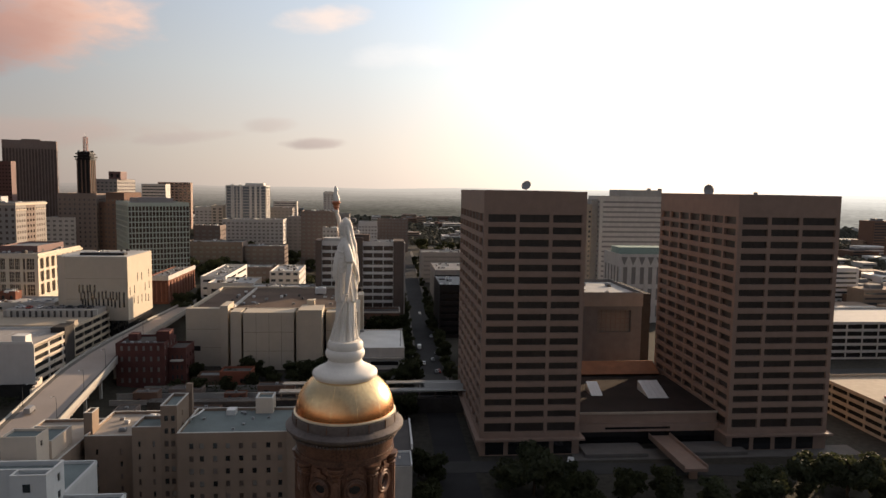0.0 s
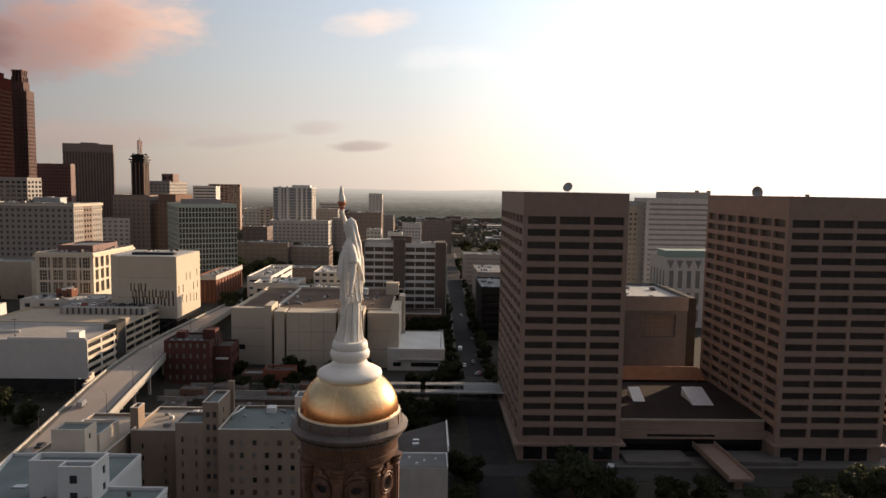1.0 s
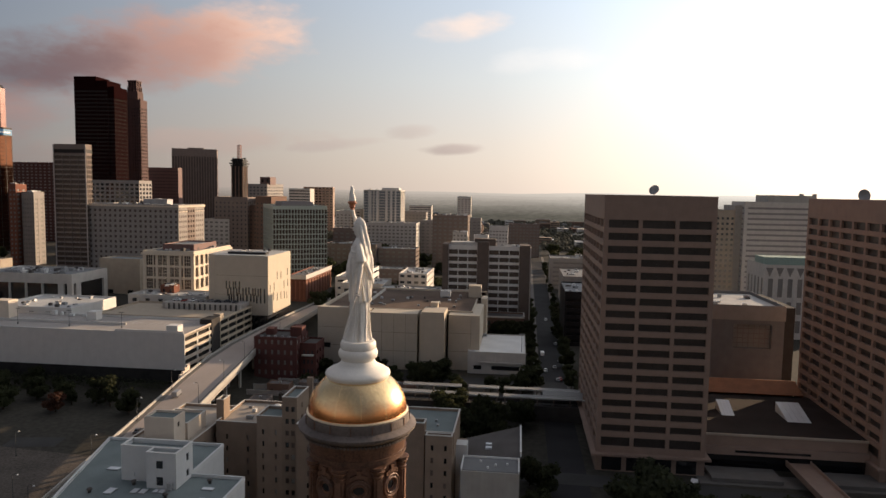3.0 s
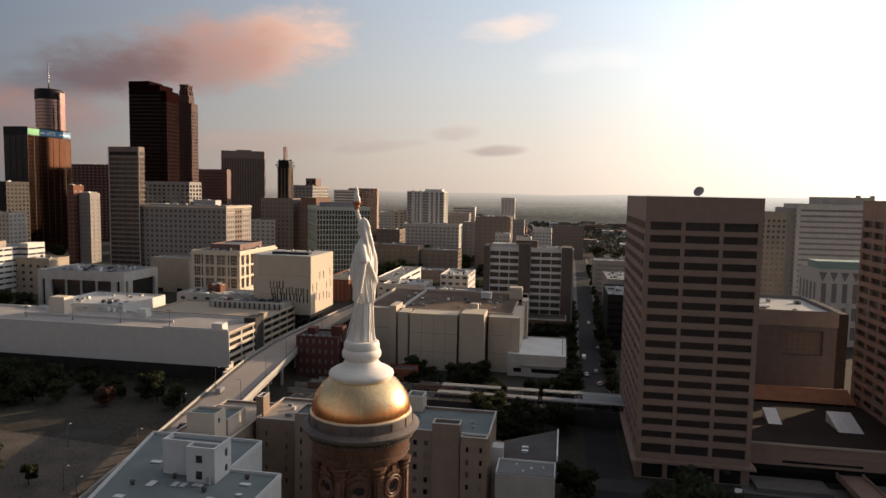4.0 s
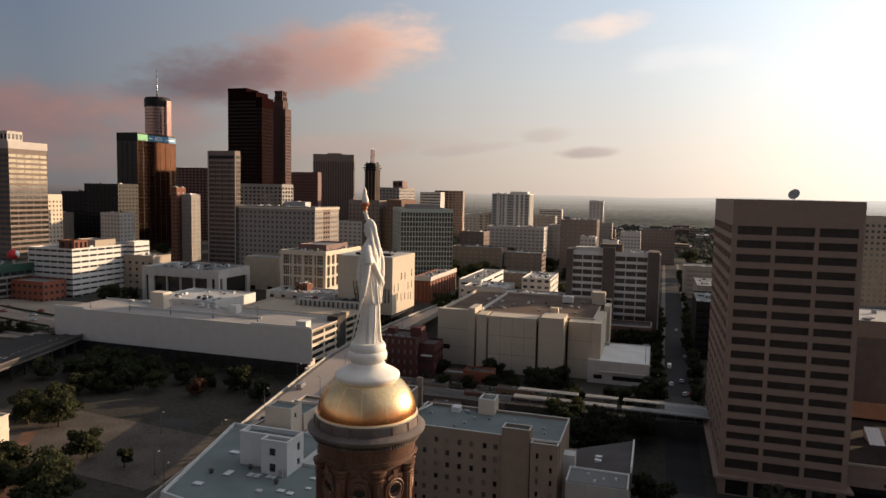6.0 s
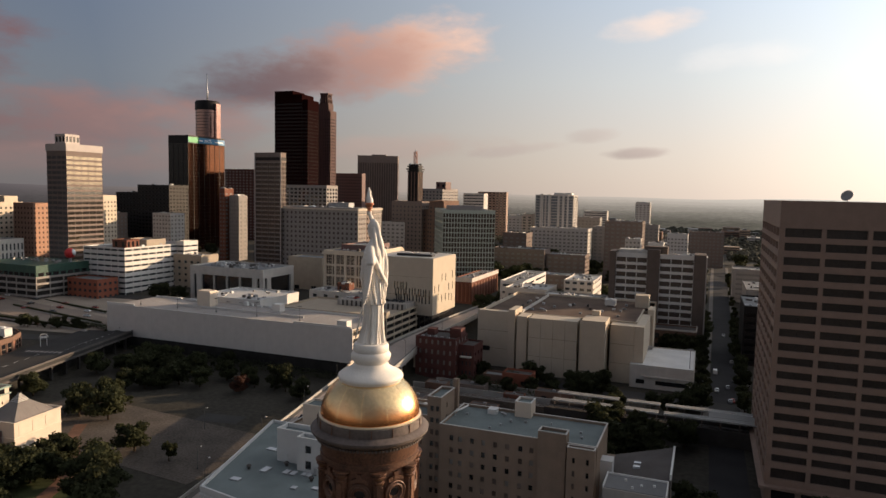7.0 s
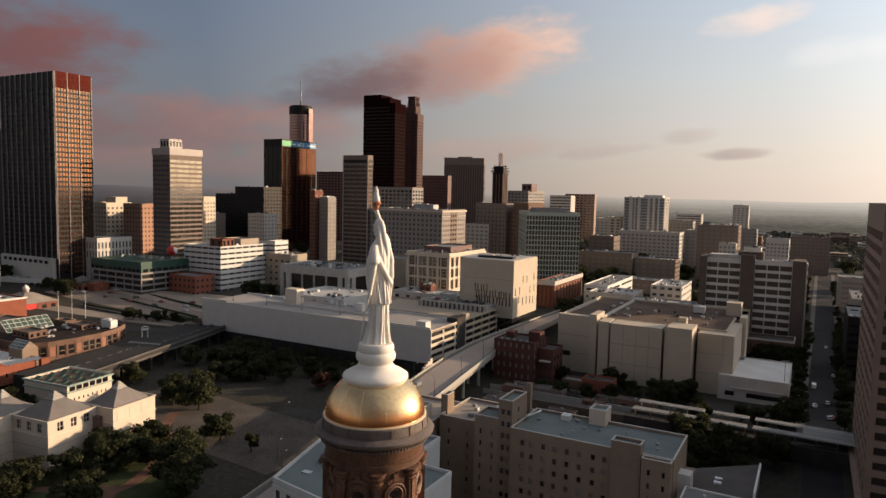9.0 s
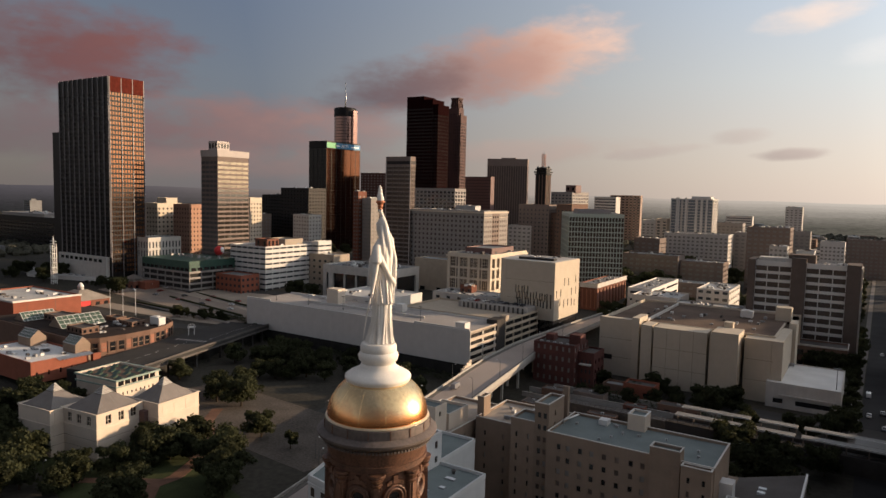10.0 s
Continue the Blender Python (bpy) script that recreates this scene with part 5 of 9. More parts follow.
    for x, y, w, d in ((-10, -8, 1.6, 2.6), (-4.8, -7.2, 1.3, 1.9), (-3.0, -7.2, 1.3, 1.9), (-0.4, -6.6, 1.0, 1.6), (0.9, -6.6, 1.0, 1.6), (-9.5, 4.6, 3, 1.2), (6, -12, 1.6, 1.2), (8.5, -12.5, 1.6, 1.2), (10, -4, 2.4, 1.0), (-13, -15, 2.2, 1.4), (-16, 3, 2.6, 1.4), (1.5, -13.6, 1.2, 1.2), (11, -9, 1.2, 0.9)):
        sk = Soup().box(x - w / 2 - 0.1, x + w / 2 + 0.1, y - d / 2 - 0.1, y + d / 2 + 0.1, 26.3, 26.5)
        lite = part("skylight", sk.mesh("skylight"), M["steel"], root)
        part("pane", Soup().box(x - w / 2, x + w / 2, y - d / 2, y + d / 2, 26.504, 26.6).mesh("pane"), M["skylight_pane"], lite)
    for x, y in ((3, -9), (-7, -4), (9, -1), (-14, -9)):
        bm = lathe([(0.35, 0), (0.35, 0.6), (0.6, 0.65), (0.5, 1.0), (0.1, 1.15)], 12)
        part("roof_vent", bm, M["roof_dark"], root, at=Matrix.Translation((x, y, 26.3)))


make_annex()


# the viaduct's left and right edge, and its deck: (left x, right x, y, z)
EDGES = [(-104.6, -87.0, 90, 7.6), (-113.4, -95.7, 150, 9.3), (-123.7, -106.0, 220, 11.4), (-130.0, -111.3, 262, 12.6), (-133.4, -114.8, 290, 13.3), (-134.7, -118.9, 318, 13.8),
         (-134.2, -120.4, 350, 14.0), (-132.6, -120.2, 390, 14.0), (-130.4, -121.0, 435, 13.8), (-128.9, -126.2, 472, 13.2)]


def on_viaduct(y, side, up=0.0):
    """A place on the viaduct's deck: side -1 is its left edge, 1 its right."""
    for (la, ra, ya, za), (lb, rb, yb, zb) in zip(EDGES, EDGES[1:]):
        if ya <= y <= yb:
            f = (y - ya) / (yb - ya)
            left, right = la + f * (lb - la), ra + f * (rb - ra)
            return (left + right) / 2 + side * (right - left) / 2, y, za + f * (zb - za) + up


def make_viaduct():
    root = thing("viaduct", 0, 0, 0, 0, "concrete road viaduct with parapets on square piers", "bridge")
    half = 8.8
    line = [((l + r) / 2, y, z) for l, r, y, z in EDGES]

    def rows(a, b, z0, z1):
        """A run along the deck; offsets from the edges keep their width where the deck widens."""
        s = Soup()
        for l, r, y, z in EDGES:
            mid, h = (l + r) / 2, (r - l) / 2
            xa, xb = [mid + o * h / half if abs(o) < 1 else (r + (o - half) if o > 0 else l + (o + half)) for o in (a, b)]
            s.v += [(xa, y, z + z0), (xb, y, z + z0), (xb, y, z + z1), (xa, y, z + z1)]
        k = len(EDGES)
        for i in range(k - 1):
            for e in range(4):
                f = (e + 1) % 4
                s.f.append((4 * i + e, 4 * i + f, 4 * i + 4 + f, 4 * i + 4 + e))
        s.f += [(3, 2, 1, 0), tuple(4 * k - 4 + e for e in range(4))]
        return s.mesh("run")

    part("deck", rows(-half, half, -1.1, 0), M["concrete"], root)
    part("roadway", rows(-half + 2.0, half - 2.0, 0.004, 0.06), M["sun_deck"], root, "worn tan-grey roadway")
    part("walkway", rows(-half + 0.3, -half + 1.99, 0.004, 0.2), M["pavement"], root, "pale footway")
    part("walkway", rows(half - 1.99, half - 0.3, 0.004, 0.2), M["pavement"], root, "pale footway")
    for a in (-half - 0.05, half - 0.3):
        part("parapet", rows(a, a + 0.3, 0.0, 0.95), M["concrete"], root, "pale parapet")
        part("coping", rows(a - 0.06, a + 0.36, 0.952, 1.08), M["concrete"], root)
    part("girder", rows(half - 0.28, half + 0.02, -2.3, -1.104), M["grey_stone"], root, "grey edge girder")
    part("girder", rows(-half + 0.02, -half + 0.3, -2.3, -1.104), M["grey_stone"], root, "grey edge girder")
    for i in range(12):
        y = 104 + i * 21
        for (xa, ya, za), (xb, yb, zb) in zip(line, line[1:]):
            if ya <= y < yb:
                f = (y - ya) / (yb - ya)
                x, z = xa + f * (xb - xa), za + f * (zb - za)
                if z - 2.7 > land(x, y) + 1:
                    for off in (-5.5, 0, 5.5):
                        bar(root, "pier", x + off - 0.5, x + off + 0.5, y - 0.5, y + 0.5, land(x, y) - 1, z - 2.2, "concrete")
                    bar(root, "crosshead", x - 7, x + 7, y - 0.7, y + 0.7, z - 2.6, z - 1.12, "concrete")
    # stepped end wall by the garage
    s = Soup()
    for i, h in enumerate((5.6, 4.4, 3.0, 2.0)):
        s.box(-131.6 - 0.4, -131.2, 268 + 2.0 * (3 - i) - 6, 270 + 2.0 * (3 - i) - 6, 9, 12.2 + h * 0.75)
    part("end_wall", s.mesh("end_wall"), M["stone_warm"], root, "stepped end wall")


make_viaduct()


def make_street_lamp(x, y, z, turn, h=7.5, label="dark street lamp with a curved arm"):
    root = thing("street_lamp", x, y, z, turn, label, "street lamp", "street lamps")
    part("post", lathe([(0.22, 0), (0.22, 0.5), (0.1, 0.6), (0.07, h)], 10), M["lamp_dark"], root)
    bm = bmesh.new()
    tube(bm, [(0, 0, h - 0.1), (0.15, 0, h + 0.5), (0.7, 0, h + 0.75), (1.5, 0, h + 0.6)], [0.06, 0.06, 0.05, 0.05], 8)
    arm = part("arm", bm, M["lamp_dark"], root)
    part("lantern", lathe([(0.05, 0.15), (0.22, 0.05), (0.3, -0.1), (0.2, -0.18)], 12), M["unit_white"], arm, "pale lantern", at=Matrix.Translation((1.6, 0, h + 0.5)))
    return root


lamp = make_street_lamp(*on_viaduct(232, 0.88, 0.2), 180)
for x, y, z, turn in [(*on_viaduct(y, d, 0.2), a) for y, d, a in ((262, 0.88, 180), (292, 0.88, 180), (322, 0.88, 180), (246, -0.88, 0), (280, -0.88, 0), (200, 0.88, 180), (166, 0.88, 180), (214, -0.88, 0), (182, -0.88, 0), (150, -0.88, 0), (352, 0.88, 180))] + [
                      (-137, 175, 0, 0), (-149, 150, 0, 40), (-160, 205, 0, 90),
                      (-190, 112, 0, 0), (12, 345, 0.2, 90), (14, 330, 0.2, 0), (37, 360, 0.2, 180), (-270, 268, 9.5, 90), (-332, 278, 9.5, 90), (-360, 300, 9.5, 0), (-300, 330, 9.5, 0), (-420, 350, 10, 0), (-440, 318, 10, 0), (200, 218, 13, 0), (212, 252, 13, 90)]:
    copy_thing(lamp, pose(x, y, z, 0, 0, turn))


# ---- warehouse, station and halls by the railway ----
def make_warehouse():
    root = thing("warehouse", 0, 188, 0, 0, "low warehouse with a grey pitched roof and flat bay", "building")
    bar(root, "wall", -7, 8.2, -18, -8.8, 0, 19.6, "concrete")
    bar(root, "roof", -6.6, 7.8, -17.6, -9.2, 19.604, 19.8, "roof_grey")
    for x0, x1, y0, y1 in ((-7, 8.2, -9.1, -8.8), (7.9, 8.2, -18, -9.1), (-7, -6.7, -18, -9.1)):
        bar(root, "coping", x0, x1, y0, y1, 19.602, 20.2, "unit_white", "pale coping")
    s = Soup()
    s.prism([(-7.0, -8.4), (8.2, -8.4), (8.2, 12), (-7.0, 12)], 0, 15.5)
    part("wall", s.mesh("wall"), M["tan_brick"], root)
    s = Soup()
    s.quad((-7.4, -8.4, 17.0), (8.6, -8.4, 20.0), (8.6, 12.4, 21.6), (-7.4, 12.4, 17.0))
    s.quad((-7.4, -8.4, 16.7), (-7.4, 12.4, 16.7), (8.6, 12.4, 21.3), (8.6, -8.4, 19.7))
    s.quad((8.6, -8.4, 20.0), (8.6, -8.4, 15.4), (8.6, 12.4, 15.4), (8.6, 12.4, 21.6))
    s.quad((-7.4, -8.4, 15.4), (8.6, -8.4, 15.4), (8.6, -8.4, 20.0), (-7.4, -8.4, 17.0))
    part("roof", s.mesh("roof"), M["roof_dark"], root)
    bar(root, "coping", 8.3, 8.75, -8.5, 12.5, 20.4, 21.9, "unit_white", "pale raking edge")
    for x, y in ((-0.5, 0), (-0.5, 2.8)):
        bar(root, "skylight", x - 0.9, x + 0.9, y - 0.6, y + 0.6, 18.2, 19.4, "skylight_pane", "pale skylight")
    bar(root, "tank_house", -9.3, -6.2, -6, -2, 0, 21.8, "unit_white", "pale stair box")
    bar(root, "shed", -14, -7.6, 8, 20, 0, 14, "tan_brick", "lower shed")
    clutter(root, 4, 6, 14, 3, 9, 2, at=(-11, 14))
    for x, y in ((2, -14), (5, -13), (-2, -12), (0, -16)):
        unit(root, x, y, 19.8, 0.5, 0.5, 0.5, "unit_white")


make_warehouse()


def make_station():
    root = thing("railway_station", -4, 279, 0, 0, "long elevated station with pale flat canopies over dark platforms", "station")
    for y0, y1 in ((-8.6, -4.8), (2.4, 5.8)):
        for x0, x1 in ((-37, -12), (-9, 4), (6, 40)):
            bar(root, "canopy", x0, x1, y0, y1, 8.6, 9.1, "station_roof", "pale flat canopy")
            bar(root, "fascia", x0, x1, y0 - 0.12, y0 - 0.004, 8.75, 9.2, "unit_white", "pale edge")
            n = int((x1 - x0) / 6)
            for i in range(n + 1):
                x = x0 + 0.6 + (x1 - x0 - 1.2) * i / n
                bar(root, "post", x - 0.2, x + 0.2, (y0 + y1) / 2 - 0.2, (y0 + y1) / 2 + 0.2, 5.0, 8.598, "grey_brown")
    bar(root, "canopy", 22, 40, -4.6, 2.2, 8.6, 9.1, "station_roof", "pale flat canopy")
    bar(root, "platform", -40, 41, -9.5, -4.0, 0, 5.0, "dark_brick")
    bar(root, "platform", -40, 41, 1.8, 6.6, 0, 5.0, "dark_brick")
    bar(root, "track_bed", -90, 60, -3.9, 1.7, 0, 3.8, "gravel")
    for y in (-3.2, -1.8, -0.4, 1.0):
        bar(root, "rail", -90, 60, y - 0.05, y + 0.05, 3.802, 3.95, "steel")
    bar(root, "end_wall", -40, 41, -10.4, -9.6, 0, 6.2, "dark_brick", "dark retaining wall")


make_station()


def make_hall():
    root = thing("exhibition_hall", -55, 380, 0, 0, "windowless beige hall of tall panels with dark slots", "building")
    hx, hy = 55, -380

    def slab(name, x0, x1, y0, y1, z1, mat="beige_panel", label=""):
        bar(root, name, x0 + hx, x1 + hx, y0 + hy, y1 + hy, 0, z1, mat, label)

    # near-black core: the shade in the slots between panels, painted in
    slab("core", -97.4, -16.6, 349, 424, 26.6, "dark_depth", "near-black core painted as the shaded recesses")
    bar(root, "roof", -96 + hx, -13 + hx, 352 + hy, 424 + hy, 26.604, 28.0, "roof_brown", "brown gravel roof")
    slab("panel", -98, -80.4, 345, 349, 29.6)
    slab("pier", -80.2, -76.6, 341.5, 356, 31.5)
    slab("panel", -74.6, -69.4, 338, 348.9, 29.2)
    slab("panel", -68.2, -43.6, 337, 348.9, 29.0)
    slab("panel", -42.6, -41.2, 338, 348.9, 29.0)
    slab("panel", -41.0, -29.4, 333.4, 348.9, 30.8)
    slab("panel", -28.0, -16.6, 341, 348.9, 28.4)
    slab("side_panel", -16.5, -12.0, 341.1, 379.5, 28.4)
    slab("side_panel", -16.5, -13.0, 392.1, 424, 28.0)
    slab("pier", -13.6, -10.4, 380, 392, 31.0)
    slab("side_panel", -98, -97.45, 349.1, 424, 29.0)
    slab("rear_panel", -98, -12, 424.1, 425, 29.0)
    for i, z in enumerate((9.5, 19)):
        for x0, x1, y in ((-98, -80.4, 344.98), (-68.2, -43.6, 336.98), (-28, -16, 340.98)):
            bar(root, "joint", x0 + hx, x1 + hx, y + hy - 0.02, y + hy, z, z + 0.12, "joint_dark")
    for x in (-62, -55.8, -49.7):
        bar(root, "joint", x + hx, x + hx + 0.1, 336.95 + hy, 336.998 + hy, 0, 28.9, "joint_dark")
    bar(root, "vent", -96 + hx, -91 + hx, 344.9 + hy, 344.996 + hy, 8, 10.5, "dark_metal")
    # parapets, huts and plant on the roof
    bar(root, "parapet", -76.5 + hx, -16 + hx, 349 + hy, 349.6 + hy, 28.004, 29.2, "beige_panel")
    bar(root, "parapet", -17 + hx, -16.1 + hx, 349.7 + hy, 392 + hy, 28.004, 29.0, "beige_panel")
    bar(root, "roof_hut", -38.4 + hx, -34.6 + hx, 349 + hy, 353 + hy, 28.004, 33.2, "beige_panel")
    bar(root, "roof_hut", -22.5 + hx, -15 + hx, 403 + hy, 411 + hy, 28.004, 35, "beige_panel")
    bar(root, "ridge_wall", -77 + hx, -76.2 + hx, 356 + hy, 420 + hy, 28.004, 29.4, "pale_concrete")
    unit(root, -36 + hx, 401 + hy, 28, 6, 5, 4, "unit_white")
    clutter(root, 70, 55, 28, 24, 11, 2.2, at=(0, 8))


make_hall()


def make_low_hall():
    root = block("low_store", -3, 358, 29, 44, 0, 11.2, wall="pale_concrete", roof="roof_white", label="low pale store with a white roof", parapet=0.5, front=[(3, 7), (12, 26)], rows=[(2, 4.2)], reveal=0.5)
    bar(root, "canopy", -9, 13, -23.2, -22.004, 5.6, 6.2, "pale_concrete")
    for x, y in ((-10, 12), (-8, 17), (-11, 5)):
        unit(root, x, y, 10.7, 2.4, 2.0, 1.6, "unit_grey")
    s = lathe([(0.14, 0), (0.1, 9)], 8)
    m = thing("floodlight_mast", 9.5, 340, 11, 0, "slim steel mast with floodlights over the white roof", "floodlight")
    part("pole", s, M["lamp_dark"], m)
    part("lamp_bar", Soup().box(-1.4, 1.4, -0.2, 0.2, 8.8, 9.3).mesh("lamp_bar"), M["unit_grey"], m)


make_low_hall()


def make_slab_block():
    w, d, h = 58, 18, 55.7
    root = thing("slab_block", -14.6, 457, 0, 0, "tall slab block of brown brick piers and white-framed windows", "building")
    x = -w / 2
    widths = [(4.0, "pier"), (19.2, "bays"), (7.6, "pier"), (20.2, "bays"), (7.0, "pier")]
    rows = floors(11, 4.75, 1.3, 4.3, 1.0)
    for wid, kind in widths:
        if kind == "pier":
            top = h + (2.6 if wid > 7.2 else 0.6)
            bar(root, "brick_pier", x, x + wid, -d / 2 - 0.8, d / 2, 0, top, "pier_brown", "brown brick pier")
        else:
            block("bay", 0, 0, wid, d - 0.4, 0, h, wall="white_panel", pane="tower_bronze", root=root, at=(x + wid / 2, 0.2, 0), front=(3, 0.93), rows=rows, limit=120, reveal=0.5, part_name="white_frame", parapet=1.0)
        x += wid
    bar(root, "roof_hut", -8, 6, -4, 5, h - 0.9, h + 4.2, "pier_brown")
    bar(root, "roof_rim", -24, -4, -5, 6, h - 0.9, h + 1.8, "pale_concrete")
    clutter(root, 50, 12, h - 0.9, 16, 21, 2.6)
    bar(root, "side_fins", w / 2 + 0.004, w / 2 + 0.8, -d / 2 + 2, d / 2 - 2, 0, h - 1, "pale_concrete")
    for i in range(11):
        bar(root, "side_window", w / 2 + 0.804, w / 2 + 0.86, -d / 2 + 3.4, d / 2 - 3.4, 2.4 + 4.75 * i, 5.0 + 4.75 * i, "grey_glass")
    low = block("low_annex", -2, 428, 26, 16, 0, 14, wall="brown_brick", roof="roof_dark", label="low brown brick annex beside the slab block", front=(4, 0.7), rows=[(2, 5), (8, 11)])
    cornice(low, 26, 16, 13.2, 0.4, 0.9)


make_slab_block()


# ---- long garage and its neighbours ----
def make_long_garage():
    root = thing("long_garage", -224, 305.7, 0, 0, "long white-walled parking garage with a flat top deck", "car park")
    w, d, top = 159.2, 28, 24.3
    bar(root, "front_wall", -w / 2, w / 2, -d / 2 - 0.5, -d / 2, 7.2, top, "garage_wall", "plain white wall")
    # shade of the open foot level, painted as a near-black strip
    bar(root, "front_base", -w / 2, w / 2, -d / 2 - 0.3, -d / 2, -3, 7.196, "dark_depth", "near-black strip painted as the shaded open foot level")
    bar(root, "top_deck", -w / 2, w / 2, -d / 2 + 0.004, d / 2 + 8.4, top - 1.6, top - 1.1, "deck_grey", "sunlit concrete deck")
    # inner decks left out; a near-black block paints their shade
    bar(root, "core", -w / 2 + 0.2, w / 2 - 1.6, -d / 2 + 0.3, d / 2 + 8.4, 0, top - 1.604, "dark_depth", "near-black block painted as the shaded inner decks")
    bar(root, "parapet", -w / 2, w / 2, d / 2 + 8.404, d / 2 + 8.7, top - 2.4, top - 0.2, "white_panel")
    bar(root, "raised_wall", w / 2 - 34, w / 2 - 0.6, -d / 2 - 0.5, -d / 2, top + 0.004, top + 1.0, "white_panel")
    bar(root, "raised_wall", -w / 2, -w / 2 + 20, -d / 2 - 0.5, -d / 2, top + 0.004, top + 1.2, "white_panel")
    for i in range(6):
        z = top - 1.6 - 3.55 * i
        bar(root, "side_spandrel", w / 2 - 0.5, w / 2, -d / 2 + 0.004, 12.8, z - 0.2, z + 1.3, "stone_warm", "pale spandrel")
    for y in (-d / 2 + 0.5, -0.5, 12.2):
        bar(root, "side_pier", w / 2 - 0.9, w / 2 - 0.55, y - 0.5, y + 0.5, 0, top - 1.62, "white_panel")
    bar(root, "stair_shaft", w / 2 - 6, w / 2 + 0.15, 12.85, 22.3, 0, top + 1.4, "dark_brick", "dark stair shaft")
    bar(root, "stair_tower", w / 2 - 9, w / 2 - 3.5, -d / 2 + 0.01, -d / 2 + 5, top - 1.1, top + 3.4, "white_panel", "white stair tower")
    bar(root, "stair_tower", -35.5, -26.5, 9, 15.5, top - 1.1, top + 7.8, "stone_warm", "cream stair tower")
    bar(root, "stair_tower", 14, 19, 12, 17, top - 1.1, top + 3.2, "white_panel")
    for i in range(5):
        x = -66 + 27 * i
        m = thing("deck_lamp", -224 + x, 305.7 - 3, top - 1.1, 0, "dark twin-headed lamp mast on the parking deck", "lamp", "deck lamps")
        part("post", lathe([(0.3, 0), (0.3, 0.7), (0.1, 0.72), (0.08, 7.5)], 10), M["lamp_dark"], m)
        part("lamp_head", Soup().box(-1.2, 1.2, -0.2, 0.2, 7.5, 7.7).mesh("lamp_head"), M["lamp_dark"], m)
    for x, y, w2, d2, h2 in ((-10, 21, 2, 2, 2.4), (-6, 21, 1.2, 1.2, 1.8), (0, 20, 3, 1.5, 1.2), (8, 20, 2, 2, 1.4), (-48, 20, 5, 2, 1.5), (-60, 21, 4, 1.5, 1.2)):
        unit(root, x, y, top - 1.1, w2, d2, h2, "unit_white")

    lines = Soup()
    for k in range(44):
        x = -w / 2 + 4 + 3.4 * k
        lines.box(x - 0.07, x + 0.07, -d / 2 + 1.5, -d / 2 + 6.5, top - 1.096, top - 1.09).box(x - 0.07, x + 0.07, 6, 14, top - 1.096, top - 1.09)
    part("bay_lines", lines.mesh("bay_lines"), M["line_white"], root, "faded bay lines", kind="stuff")
    bar(root, "ramp_wall", -46, 40, 3.6, 4.1, top - 1.096, top + 0.1, "garage_wall")


make_long_garage()


def make_second_garage():
    root = make_car_park("parking_garage", -178.8, 349.6, 68.8, 41.6, 4, 3.6, "tan_concrete", "tan concrete parking garage with a sunny roof deck", None, z0=9.0)
    bar(root, "stair_tower", 30.5, 34.2, -20.5, -16.5, 14.42, 17.5, "tan_stone", "tan stair tower")
    bar(root, "roof_wall", -10, 33.9, 6, 6.6, 14.42, 18.2, "pale_concrete")
    bar(root, "roof_deck", -12, 33, 6.7, 20.4, 14.42, 17.6, "deck_grey", "upper deck")
    for i in range(14):
        bar(root, "roof_post", -8 + 3 * i, -7.2 + 3 * i, 5.2, 5.9, 14.42, 17.6, "roof_dark")
    return root


make_second_garage()
for name, x, y, w, d, z, top, wall, roof, lab in (
        ("low_store", -250, 350, 46, 40, 9, 26.5, "white_panel", "roof_pale", "low white store with pale flat roof"),
        ("low_store", -205, 398, 50, 22, 9, 25.5, "pale_concrete", "roof_pale", "low pale store behind the garage"),
        ("low_store", -168, 415, 24, 16, 9, 30, "white_panel", "roof_pale", "small white plant building with few windows"),
        ("low_store", -212, 404, 9, 7, 9, 29.5, "rust_brick", "roof_dark", "small red brick hut among flat roofs")):
    r = block(name, x, y, w, d, z, top, wall=wall, roof=roof, label=lab, front=(max(2, int(w / 8)), 0.35), rows=[(top - z - 4.5, top - z - 2.4)], reveal=0.4)
    clutter(r, w, d, top - z - 0.9, 20, int(x + 1000), 2.6)


